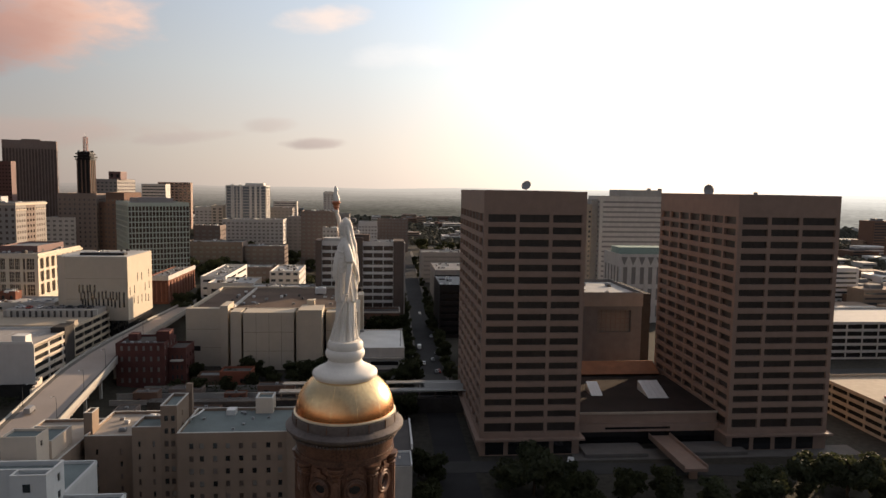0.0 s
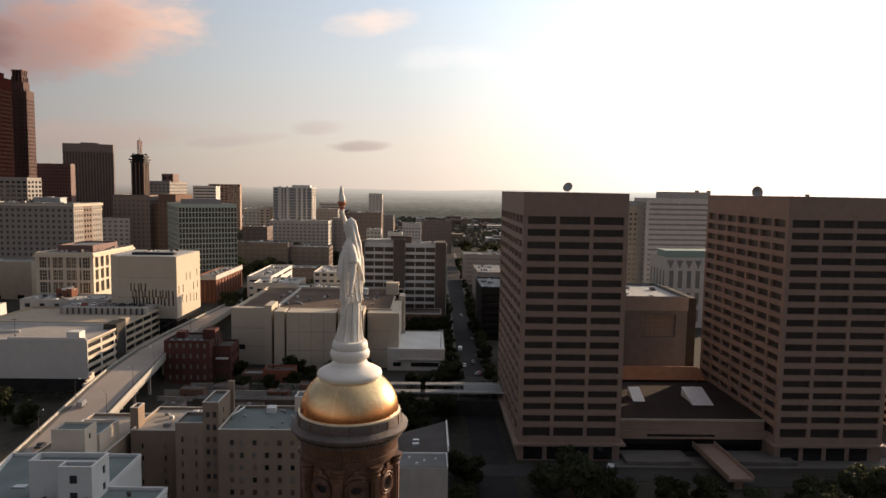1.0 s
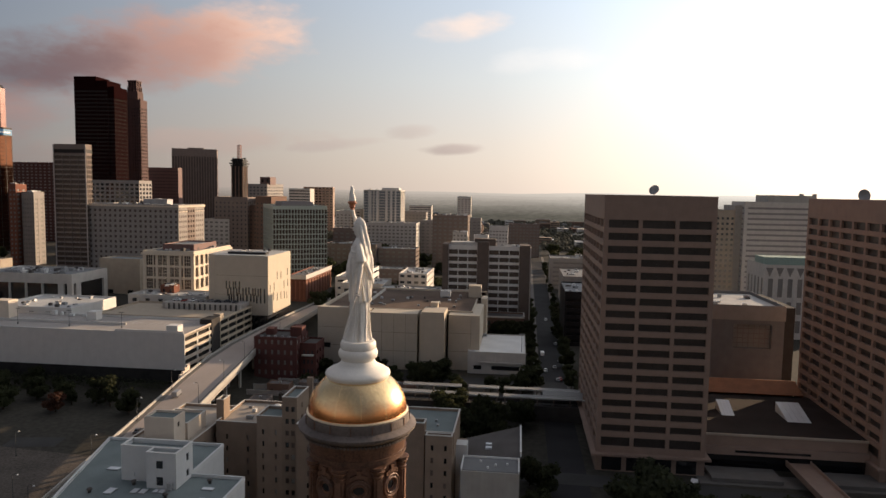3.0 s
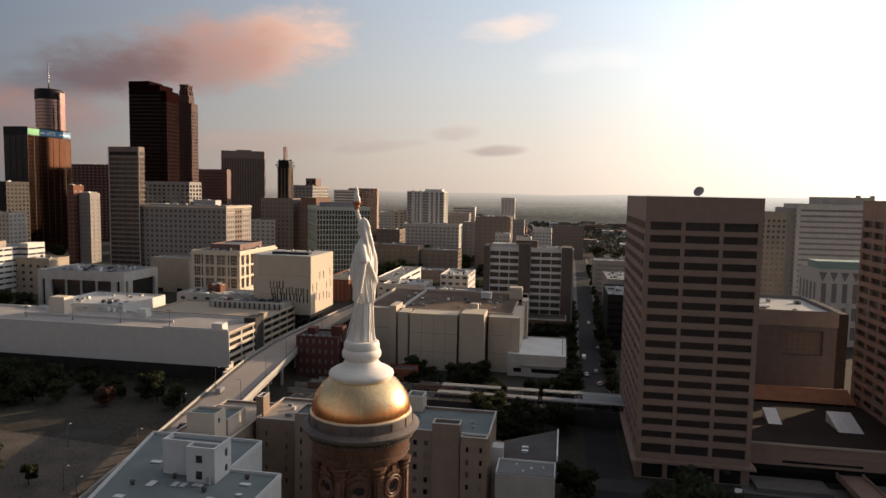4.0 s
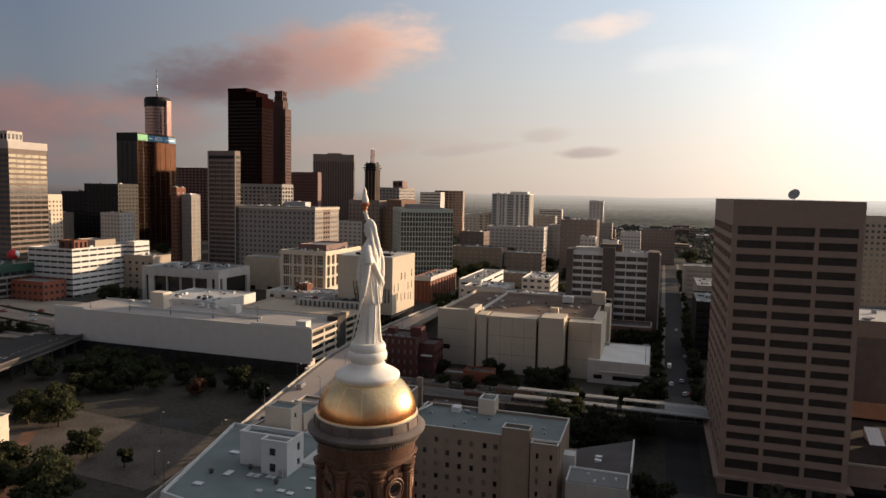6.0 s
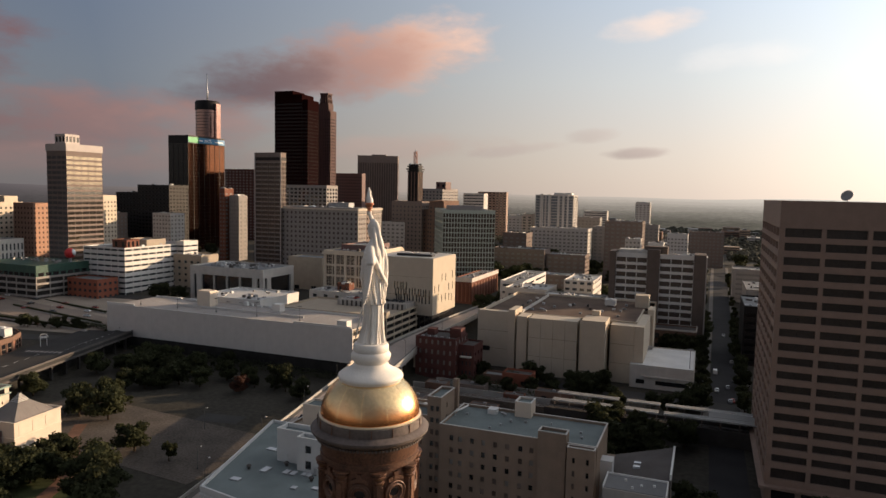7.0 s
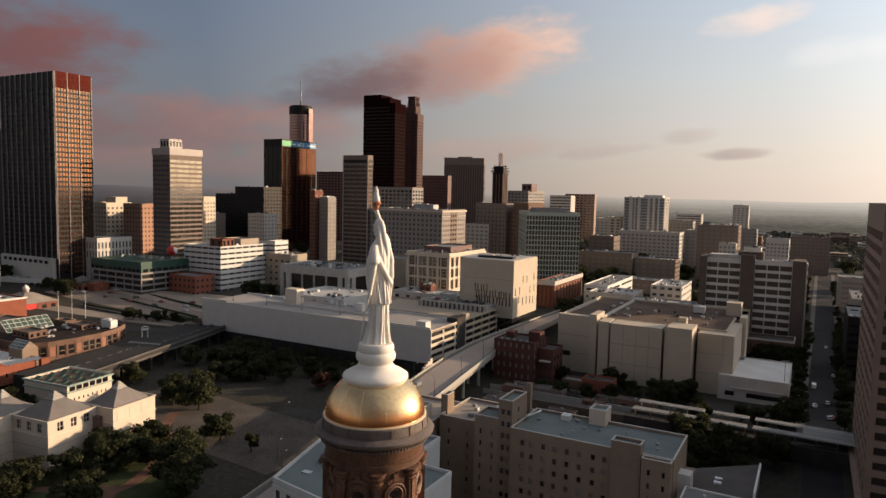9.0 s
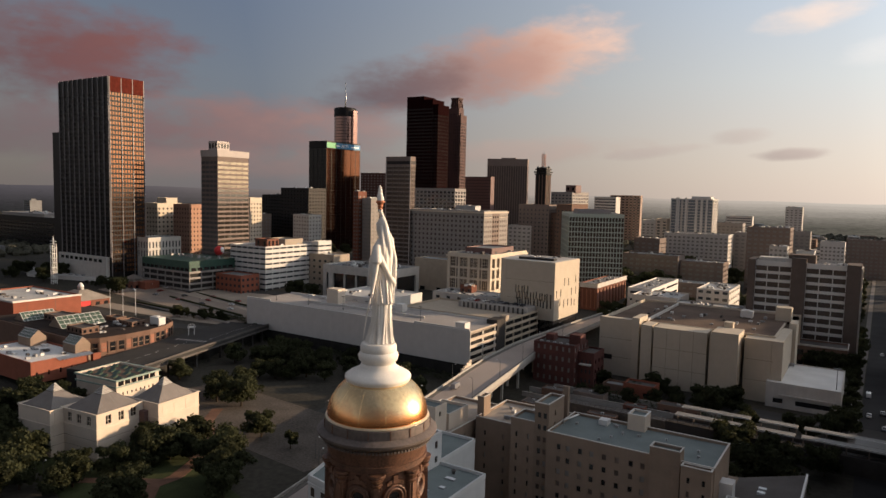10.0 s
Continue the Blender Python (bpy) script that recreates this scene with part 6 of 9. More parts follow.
def make_slit_block():
    w, d, z0, top = 38.8, 38, 9.5, 52.5
    root = thing("slit_window_block", -154.3, 389.7, z0, 0, "beige stone block with scattered slit windows over a dark base", "building")
    h, ch = top - z0, 7.0
    ring = [(-w / 2, -d / 2 + ch), (-w / 2 + ch, -d / 2), (w / 2, -d / 2), (w / 2, d / 2), (-w / 2, d / 2)]
    part("wall", Soup().prism(ring, 9, h).mesh("wall"), M["beige_panel"], root)
    part("base", Soup().prism([(x * 0.97, y * 0.97) for x, y in ring], -2, 8.996).mesh("base"), M["dark_glass"], root, "dark glazed base")
    part("roof", Soup().prism([(x * 0.96, y * 0.96) for x, y in ring], h + 0.004, h + 0.2).mesh("roof"), M["roof_pale"], root)
    for i in range(12):
        bar(root, "base_mullion", -w / 2 + 3 + i * 3, -w / 2 + 3.3 + i * 3, -d / 2 * 0.97 - 0.12, -d / 2 * 0.97 - 0.004, -2, 8.99, "dark_metal")
    bar(root, "plant_house", -8, 15, -11, -6, h + 0.2, h + 1.5, "dark_metal", "dark plant screen")
    clutter(root, 30, 28, h + 0.2, 14, 61, 2.0, at=(0, 3))
    rng = random.Random(8)
    slit = Soup().box(-0.42, 0.42, -0.04, 0.06, -2.2, 2.2).mesh("slit_window")
    for z, lo, hi in ((26.5, 0.36, 0.6), (22.6, 0.38, 0.99), (18.6, 0.4, 0.99)):
        x = lo
        while x < hi:
            part("slit_window", slit, M["dark_glass"], root, at=Matrix.Translation((-w / 2 + w * x, -d / 2, z + rng.uniform(-0.7, 0.7))))
            x += rng.choice((0.036, 0.046, 0.06))
    for z in (32, 25, 18):
        for k in range(6):
            if rng.random() < 0.75:
                y = -d / 2 + 4 + k * 5.6 + rng.uniform(-1, 1)
                part("slit_window", slit, M["grey_glass"], root, at=Matrix.Translation((w / 2, y, z + rng.uniform(-2, 2))) @ Matrix.Rotation(radians(90), 4, "Z"))
    for z in (20.5, 31.5):
        bar(root, "joint", -w / 2 + ch, w / 2, -d / 2 - 0.02, -d / 2 - 0.002, z, z + 0.1, "joint_dark")


make_slit_block()


def make_pilaster_block():
    w, d, z0, top = 12.5, 66, 9.5, 29.5
    root = block("brick_hall", -150.9, 503, w, d, z0, top, wall="rust_brick", roof="roof_grey", label="red-brown brick hall with tall recessed bays and white cornice",
                 front=(4, 0.4), right=(9, 0.55, 1), rows=[(2, 15.5)], reveal=0.6, pane="red_panel")
    cornice(root, w, d, 16.8, 0.4, 3.1, "pale_concrete")
    clutter(root, 8, 50, 19.1, 16, 4, 2.0)
    r = block("white_office", -117, 516, 17, 74, 9.5, 28.2, wall="white_panel", roof="roof_grey", label="low white office with long window slots", right=(2, 0.86), front=(1, 0.8), rows=floors(3, 5.2, 2.2, 3.8, 2), pane="grey_glass")
    clutter(r, 12, 60, 17.8, 18, 14, 2.2)
    r = block("white_office", -67, 490, 20, 40, 5, 33, wall="pale_concrete", roof="roof_pale", label="white office cube with punched windows and roof plant", front=(4, 0.6), right=(6, 0.5), rows=floors(6, 4.4, 1.6, 3.4, 1.5), pane="grey_glass")
    clutter(r, 15, 36, 27.1, 16, 15, 3)
    r = block("flat_roof_hall", -100, 470, 30, 30, 8, 27, wall="pale_concrete", roof="roof_pale", label="flat-roofed pale hall among rooftop plant", front=(3, 0.5), right=(5, 0.5), rows=[(11, 15)])
    clutter(r, 24, 24, 18.1, 18, 16, 2.6)
    r = block("flat_roof_hall", -60, 446, 50, 26, 3, 26, wall="concrete", roof="roof_pale", label="flat-roofed concrete hall behind the exhibition hall", front=(6, 0.7), rows=[(16, 19)])
    clutter(r, 40, 20, 22.1, 22, 17, 2.6)


make_pilaster_block()


def make_brick_house():
    root = thing("brick_house", -100, 318, 0, 0, "red brick house with grouped windows and a roof hut", "building")
    block("wing", 0, 0, 21, 18, 0, 20.4, wall="wine_brick", roof="roof_dark", root=root, at=(-8, 0, 0), front=(6, 0.36, 1), right=(4, 0.4), rows=floors(4, 4.9, 1.4, 3.6, 0.8), pane="frosted_pane", limit=80, reveal=0.3)
    block("wing", 0, 0, 8, 14, 0, 17, wall="wine_brick", roof="roof_dark", root=root, at=(6.6, 3, 0), front=(3, 0.36, 1), right=(3, 0.4), rows=floors(3, 4.6, 1.4, 3.4, 0.8), pane="grey_glass", limit=80, reveal=0.3)
    bar(root, "roof_hut", -3, 2.8, -2, 5, 19.5, 24.2, "wine_brick")
    bar(root, "roof_hut", -16, -12, 0, 5, 19.5, 22.6, "wine_brick")
    for i in range(5):
        unit(root, -16 + 3.4 * i, -5.5, 19.5, 1.2, 1.0, 0.9)
    bar(root, "balcony", 4, 9.5, -6, -4.1, 11, 11.6, "pale_concrete")
    shed = block("brick_shed", -66, 312, 14, 9, 0, 7.5, wall="red_brick", roof="roof_dark", label="small dark red brick shed by the railway", front=(2, 0.4), rows=[(2, 4)])
    tr = block("signal_cabin", -78, 316, 12, 8, 0, 4.5, wall="brown_brick", roof="roof_grey", label="low brown cabin with an outside stair by the railway")
    bar(tr, "stair", 6.004, 9, -3, -1.5, 0, 3, "concrete")


make_brick_house()


# ---- offices north-west of the garage ----
r = block("striped_office", -401.5, 412, 40.7, 68.3, 9, 46.4, wall="white_panel", pane="grey_glass", label="white striped office block with long window bands", front=(6, 0.94), right=(9, 0.92), rows=floors(9, 4.0, 1.7, 3.2, 1.0), limit=200, reveal=0.4)
block("x", 0, 0, 14, 12, 0, 6.5, wall="rust_brick", root=r, at=(11, -24, 36.5), part_name="penthouse", front=(2, 0.4), right=(3, 0.5), rows=[(1, 5)])
block("x", 0, 0, 22, 20, 0, 5, wall="tan_stone", root=r, at=(2, 4, 36.5), part_name="penthouse")
clutter(r, 34, 40, 36.5, 18, 31, 3)
block("x", 0, 0, 7, 16, 0, 39.5, wall="white_panel", pane="grey_glass", root=r, at=(23.9, 26, 0), front=(1, 0.9), right=(2, 0.93), rows=floors(9, 4.0, 1.7, 3.1, 1.0), part_name="wing")
r = block("brick_office", -399.6, 366, 29, 18, 9, 25.1, wall="red_brick", pane="grey_glass", label="three-storey orange brick office with awnings", front=(6, 0.5), right=(4, 0.5), rows=floors(3, 4.6, 1.4, 3.4, 0.8))
r = make_car_park("green_garage", -446, 356, 60, 44, 4, 4.3, "grey_stone", "parking garage with green top storey and open decks", None, z0=9)
bar(r, "green_storey", -29.6, 29.6, -21.6, 21.6, 18.4, 26.2, "green_paint", "dark green top storey")
for i in range(11):
    bar(r, "dark_bay", -29.2 + 5.35 * i, -25 + 5.35 * i, -21.7, -21.604, 18.6, 21, "dark_glass")
for i in range(7):
    bar(r, "dark_bay", 29.604, 29.7, -19.8 + 5.8 * i, -15.6 + 5.8 * i, 18.6, 21, "dark_glass")
for i in range(18):
    unit(r, -27 + 3.1 * i, 4 + 5 * math.sin(i * 2.3), 26.2, 2.2, 1.6, 1.2, "unit_grey")
cc = block("convention_hall", -301.5, 409.8, 63.4, 36.8, 9, 35.6, wall="pale_concrete", pane="dark_glass", roof="roof_grey", label="pale concrete hall with tall dark bays and roof plant", front=[(3, 5.4), (10, 20.4), (21.2, 31.6), (32.4, 42.8), (43.6, 54), (57.8, 60.2)], right=[(2, 4.4), (9, 33)], rows=[(3, 20.5)], reveal=1.4)
clutter(cc, 56, 30, 25.7, 44, 33, 3.6)
r = block("stone_office", -372, 436, 37, 20, 9, 38.5, wall="tan_stone", label="plain tan stone office block", front=(6, 0.4), rows=floors(5, 5, 1.8, 3.6, 1))
clutter(r, 30, 15, 28.6, 9, 41, 4)
r = block("tan_store", -283.7, 475, 31.5, 20, 9, 38, wall="tan_concrete", label="plain tan store beside the white cube", front=(2, 0.3), rows=[(3, 6)])
win = [(2.2, 6.6), (7.4, 8.6), (10.4, 13.2), (13.6, 16.4), (18.6, 21.4), (21.8, 24.6), (26.4, 27.6), (28.4, 32.8)]
r = block("cube_office", -220, 445.4, 35, 57, 9, 49.5, wall="cream", pane="tower_bronze", roof="roof_grey", label="cream cube office with deep square window groups on columns", front=win, right=(8, 0.62, 1), rows=[(15.5, 22), (23.5, 29.6), (31, 37.4)], reveal=0.9, limit=120)
for lo, hi in win:
    if hi - lo > 2:
        for z in (17.6, 19.8, 25.5, 27.6, 33.1, 35.3):
            bar(r, "transom", -17.5 + lo, -17.5 + hi, -27.85, -27.65, z - 0.12, z + 0.12, "cream")
        for q in (0.33, 0.67):
            bar(r, "mullion", -17.5 + lo + (hi - lo) * q - 0.12, -17.5 + lo + (hi - lo) * q + 0.12, -28.05, -27.86, 15.5, 37.4, "cream")
bar(r, "granite_storey", -17.2, 17.2, -28.58, -28.504, 0, 11.4, "rose_stone", "rose stone foot storeys")
bar(r, "granite_storey", 17.504, 17.58, -28.2, 28.2, 0, 11.4, "rose_stone", "rose stone foot storeys")
for i in range(6):
    bar(r, "column", -17.2 + 6.6 * i, -15.8 + 6.6 * i, -29.2, -28.6, 0, 11.8, "cream", "cream column")
    bar(r, "column", 17.6, 18.2, -28 + 10.9 * i, -26.4 + 10.9 * i, 0, 11.8, "cream", "cream column")
cornice(r, 35, 57, 37.6, 0.9, 1.4, "cream")
block("x", 0, 0, 22, 34, 0, 4.2, wall="rose_stone", roof="roof_grey", root=r, at=(-1, 4, 39.5), part_name="penthouse")
clutter(r, 30, 50, 39.6, 26, 43, 3.4)

# ---- downtown towers ----
def make_finned_tower():
    w, d, z0, top = 72.4, 30, 12, 177.1
    root = block("finned_tower", -529.8, 334.7, w, d, z0, top, wall="dark_panel", pane="black_glass", side_pane="mirror_bronze", roof="roof_dark", label="tall dark tower with white fins and bronze mirror glass",
                 front=(30, 0.8), right=(12, 0.72), rows=floors(38, 3.8, 0.9, 3.3, 9), limit=10, reveal=0.2, parapet=1.5)
    for i in range(11):
        x = -w / 2 + 0.2 + (w - 0.4) * i / 10
        bar(root, "fin", x - 0.26, x + 0.26, -d / 2 - 0.7, -d / 2 - 0.004, 22, top - z0, "fin_grey", "pale grey fin")
    for i in range(4):
        y = -d / 2 + 0.3 + (d - 0.6) * i / 3
        bar(root, "fin", w / 2 + 0.004, w / 2 + 0.6, y - 0.22, y + 0.22, 0, top - z0, "fin_grey", "pale grey fin")
    bar(root, "crown", w / 2 + 0.004, w / 2 + 0.5, -d / 2, d / 2, top - z0 - 12, top - z0, "copper_panel", "rust-red crown panel")
    bar(root, "podium", -w / 2 - 1, w / 2 - 3, -d / 2 - 3, -d / 2 - 0.004, 0, 22, "pale_concrete", "pale concrete foot storeys")
    for i in range(9):
        bar(root, "podium_window", -w / 2 + 3 + i * 7, -w / 2 + 7.6 + i * 7, -d / 2 - 3.06, -d / 2 - 3.004, 17.5, 20, "dark_glass")
    clutter(root, 60, 20, top - z0 - 1.5, 12, 51, 3)
    return root


make_finned_tower()


def make_foot_building():
    root = thing("flat_pavilion", -569, 292, 8, 0, "low flat pavilion with a deep white roof edge", "building")
    ring = [(0, 0), (74, 23.6), (2, 24.2), (-61, 25)]
    part("glass_wall", Soup().prism([(x * 0.97, y * 0.96 + 0.6) for x, y in ring], 0, 6.2).mesh("glass_wall"), M["grey_stone"], root, "grey wall in shade")
    part("roof_edge", Soup().prism(ring, 6.204, 9.2).mesh("roof_edge"), M["white_panel"], root, "white roof edge")
    part("roof", Soup().prism([(x * 0.97, y * 0.95 + 0.6) for x, y in ring], 9.204, 9.3).mesh("roof"), M["roof_pale"], root)
    for k in range(16):
        u = 4 + 4.3 * k
        turn = Matrix.Translation((u, u * 23.6 / 74 + 0.9, 0)) @ Matrix.Rotation(math.atan2(23.6, 74), 4, "Z")
        part("mullion", Soup().box(-0.25, 0.25, -1.0, 0, 0, 6.2).mesh("mullion"), M["dark_metal"], root, at=turn)
    for k in range(7):
        unit(root, 4 + 7 * k, 12 + 1.5 * k, 9.3, 2.6, 2.0, 1.2, "unit_grey")


make_foot_building()
r = block("slab_offices", -832, 440, 132, 44, 8, 53, wall="dark_panel", pane="black_glass", roof="roof_grey", label="long dark office slab with a pale top storey beyond the market", front=(16, 0.8), rows=floors(9, 4.2, 1.2, 3.2, 2), limit=10, reveal=0.3)
bar(r, "top_storey", -60, 40, -20, 20, 44.2, 48.5, "grey_stone", "grey top storey")
clutter(r, 90, 34, 48.5, 16, 62, 4)
block("slim_tower", -600, 352, 30, 26, 12, 138, wall="dark_panel", label="plain dark tower standing behind the finned one")
r = block("banded_tower", -456.8, 401.8, 21, 33, 12, 117.5, wall="grey_brown", pane="dark_curtain", side_pane="pale_mirror", label="glass tower with mirrored bands and pale crown", front=(4, 0.92), right=(5, 0.94), rows=floors(26, 3.9, 0.9, 3.1, 1), limit=10, reveal=0.12)
bar(r, "crown", -10.9, 10.9, -16.9, 16.9, 105.504, 111, "crown_stone", "pale crown storey")
block("x", 0, 0, 11, 13, 0, 8, wall="crown_stone", front=(3, 0.6), right=(4, 0.6), rows=[(2, 6)], root=r, at=(-3, -4, 111), part_name="penthouse")
r = block("brick_hotel", -503.7, 407.8, 22.3, 32, 12, 76.3, wall="pink_brick", pane="tower_bronze", label="pinkish brick hotel with many small windows", front=(6, 0.4), right=(9, 0.4), rows=floors(15, 4.0, 1.2, 3.0, 2), limit=150)
r = block("white_office", -490, 357.7, 22, 31, 12, 49.7, wall="pale_concrete", pane="grey_glass", label="small white office with narrow upright windows", front=(6, 0.4), right=(10, 0.45), rows=[(22, 27), (29, 34)])
for x, y, w, d, top, wall in ((-556, 408, 26, 26, 76, "cream"), (-575, 425, 22, 20, 66, "stone_warm"), (-552, 412, 14, 12, 81, "cream"), (-530, 430, 40, 22, 70, "brown_brick"), (-640, 420, 26, 26, 92, "cream"), (-636, 424, 14, 14, 102, "cream")):
    block("old_office", x, y, w, d, 12, top, wall=wall, pane="grey_glass", label="old masonry office with cornice and punched windows", front=(6, 0.45), right=(6, 0.45), rows=floors(int((top - 16) / 4.2), 4.2, 1.4, 3.2, 2), limit=60)
block("pale_tower", -546, 512, 10, 16, 12, 82, wall="cream", pane="grey_glass", label="slim cream tower with small windows", front=(2, 0.4), right=(4, 0.4), rows=floors(15, 4.2, 1.4, 3.2, 2), limit=60)
r = block("black_tower", -568.6, 668, 29.2, 64, 12, 152.2, wall="dark_panel", pane="black_glass", side_pane="dusk_mirror", label="black tower with bronze mirror side and roof banner", right=(7, 0.93), front=(4, 0.85), rows=floors(30, 4.3, 0.12, 4.2, 2), limit=10, reveal=0.1)
bar(r, "banner", 14.64, 15.0, -32, 32, 132, 138.4, "blue_banner", "blue and green banner strip")
bar(r, "banner_end", 15.01, 15.1, -31.8, -14, 132, 138.4, "green_banner", "green banner end")
txt = bpy.data.curves.new("lettering", "FONT")
txt.body, txt.size, txt.extrude = "ARTS", 5.4, 0.05
txt.materials.append(M["white_paint"])
tx = new("lettering", txt)
tx.parent = r
tx.matrix_basis = Matrix.Translation((15.2, -5, 133.3)) @ Matrix.Rotation(radians(90), 4, "Z") @ Matrix.Rotation(radians(90), 4, "X")
for i, (a, b) in enumerate(((-17, -8), (14, 29))):
    bar(r, "banner_line", 15.02, 15.1, a, b, 134.2, 135.6, "white_paint")


def ring_mesh():
    me = PANE.get("ring_made")
    if me is None:
        bm = lathe([(15.02, 0), (15.12, 0.05), (15.12, 0.5), (15.02, 0.55)], 48)
        me = bpy.data.meshes.new("floor_ring")
        bm.to_mesh(me)
        bm.free()
        PANE["ring_made"] = me
    return me


def make_round_tower():
    x, y, top = -610, 735, 205
    root = thing("round_hotel", x, y, 12, 0, "round mirror-glass hotel tower with a dark crown and mast", "building")
    h = top - 12
    sharp(part("shaft", lathe([(15, 0), (15, h - 12)], 48), M["mirror_grey"], root))
    sharp(part("crown", lathe([(15.6, h - 12), (15.6, h - 2), (14.5, h), (12, h + 0.5)], 48), M["dark_panel"], root, "dark crown"))
    for i in range(44):
        z = 6 + i * (h - 18) / 44
        part("floor_ring", ring_mesh(), M["dark_panel"], root, at=Matrix.Translation((0, 0, z)))
    part("lift_shaft", Soup().box(13.5, 18.2, -4, 4, 0, h - 4).mesh("lift_shaft"), M["mirror_grey"], root, "glazed lift shaft")
    part("mast", lathe([(1.0, h), (0.8, h + 12), (0.4, h + 36)], 8), M["steel"], root)


make_round_tower()


def make_stepped_tower():
    root = thing("stepped_tower", -430, 673, 12, 0, "tall dark red granite tower stepping down at one side", "building")
    rows = floors(44, 3.95, 1.2, 3.2, 3)
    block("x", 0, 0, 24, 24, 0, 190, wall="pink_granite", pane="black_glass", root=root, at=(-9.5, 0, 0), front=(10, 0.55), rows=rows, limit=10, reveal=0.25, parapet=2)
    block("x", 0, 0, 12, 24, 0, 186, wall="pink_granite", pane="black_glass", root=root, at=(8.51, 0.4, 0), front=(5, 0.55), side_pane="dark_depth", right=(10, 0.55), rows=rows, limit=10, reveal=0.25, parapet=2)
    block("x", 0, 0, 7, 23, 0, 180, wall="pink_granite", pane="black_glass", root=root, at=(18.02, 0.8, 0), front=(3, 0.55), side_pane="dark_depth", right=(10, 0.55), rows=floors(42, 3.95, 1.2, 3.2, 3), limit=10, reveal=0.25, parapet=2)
    clutter(root, 18, 18, 188, 6, 61, 3, at=(-9, 0))
    r2 = thing("crowned_tower", -450, 770, 12, 0, "rose stone tower with a pillared lantern crown", "building")
    block("x", 0, 0, 22, 14, 0, 180, wall="plum_stone", pane="black_glass", root=r2, at=(0, 0, 0), front=(7, 0.5), right=(5, 0.5), rows=floors(42, 4.0, 1.0, 3.2, 3), limit=10, reveal=0.3)
    block("x", 0, 0, 16, 12, 0, 9.5, wall="plum_stone", root=r2, at=(-1, 0, 179.5), part_name="setback")
    for i in range(9):
        bar(r2, "rib", -10.9 + 2.6 * i, -10.0 + 2.6 * i, -7.6, -7.004, 0, 182, "plum_stone", "upright stone rib")
    for z, w in ((189, 6.0), (195, 5.4)):
        bar(r2, "lantern_stage", -w, w, -w, w, z + 0.004, z + 1, "plum_stone")
        for sx in (-1, -0.33, 0.33, 1):
            for sy in (-1, -0.33, 0.33, 1):
                if max(abs(sx), abs(sy)) == 1:
                    bar(r2, "lantern_pier", sx * (w - 0.8) - 0.7, sx * (w - 0.8) + 0.7, sy * (w - 0.8) - 0.7, sy * (w - 0.8) + 0.7, z + 1.004, z + 6, "plum_stone")
    bar(r2, "lantern_core", -3.6, 3.6, -3.6, 3.6, 189, 201, "dark_depth", "dark lantern core")
    bar(r2, "lantern_cap", -5.8, 5.8, -5.8, 5.8, 201.004, 202.6, "plum_stone")


make_stepped_tower()
r = block("ribbed_office", -371.8, 542, 29, 8, 12, 125.4, wall="grey_brown", pane="tower_bronze", label="slim grey office tower with pale floor bands", front=(4, 0.96), right=(3, 0.9), rows=floors(25, 4.1, 0.7, 3.5, 2), limit=10, reveal=0.6)
for i in range(26):
    bar(r, "floor_band", -14.8, 14.8, -4.5, -4.004, 1.3 + 4.1 * i, 1.8 + 4.1 * i, "grey_stone", "thin pale floor band")
for x in (-14.9, 13.9):
    bar(r, "corner_pier", x, x + 1.0, -4.7, -4.52, 0, 113, "crown_stone")
bar(r, "crown_band", -14.7, 14.7, -4.3, 4.2, 106, 109, "dark_panel", "dark crown band")
block("rose_block", -452, 812, 70, 10, 12, 114.4, wall="rose_stone", pane="tower_bronze", label="broad rose stone office block", front=(20, 0.6), rows=floors(24, 4.0, 1.6, 3.0, 3), limit=10)
r = block("ribbed_tower", -470.9, 961.2, 61.9, 30, 15, 146, rot=22, wall="grey_brown", pane="window_brown", label="dark tower with close upright ribs", front=(17, 0.62), right=(8, 0.5), rows=[(4, 120)], limit=10, reveal=0.8)
bar(r, "penthouse", -10, 12, -8, 8, 129.5, 133, "grey_brown")
r = block("stone_hotel", -318.4, 564.3, 81.5, 46.6, 12, 75.9, wall="grey_stone", pane="window_brown", label="broad tan stone block with cornice and many windows", front=(18, 0.45), right=[(1.4, 3.4), (4.9, 6.9), (8.4, 10.4), (11.9, 13.9), (31.3, 33.3), (35, 37), (38.7, 40.7), (42.4, 44.4)], rows=floors(13, 4.4, 1.4, 3.5, 3), limit=60)
cornice(r, 81.5, 46.6, 61.6, 0.9, 1.4, "cream")
# no recess here: a thin darker panel paints the shade of the light well
bar(r, "light_well", 40.752, 40.79, -8.2, 6.2, 4, 61.4, "grey_brown", "darker flat panel painted as the shaded light well")
for k in range(3):
    for j in range(13):
        bar(r, "well_window", 40.8, 40.83, -6.6 + 4.4 * k, -4.8 + 4.4 * k, 5 + 4.4 * j - 0.6, 7 + 4.4 * j - 0.6, "dark_glass")
for y0, y1 in ((-23.3, -8.3), (6.3, 23.3)):
    for z in (9.0, 26.6, 57.6):
        bar(r, "string_course", 40.8, 41.3, y0, y1, z, z + 0.6, "cream")
clutter(r, 70, 40, 63, 9, 71, 4)
unit(r, 10, 0, 63, 22, 10, 5, "unit_grey", "penthouse")
r = block("grid_office", -408.4, 666.6, 58.7, 24, 12, 96.6, wall="grey_stone", pane="dark_glass", label="cream office block with a grid of dark windows", front=(11, 0.72), right=(4, 0.6), rows=floors(19, 4.2, 1.2, 3.6, 2), limit=10, reveal=0.5)


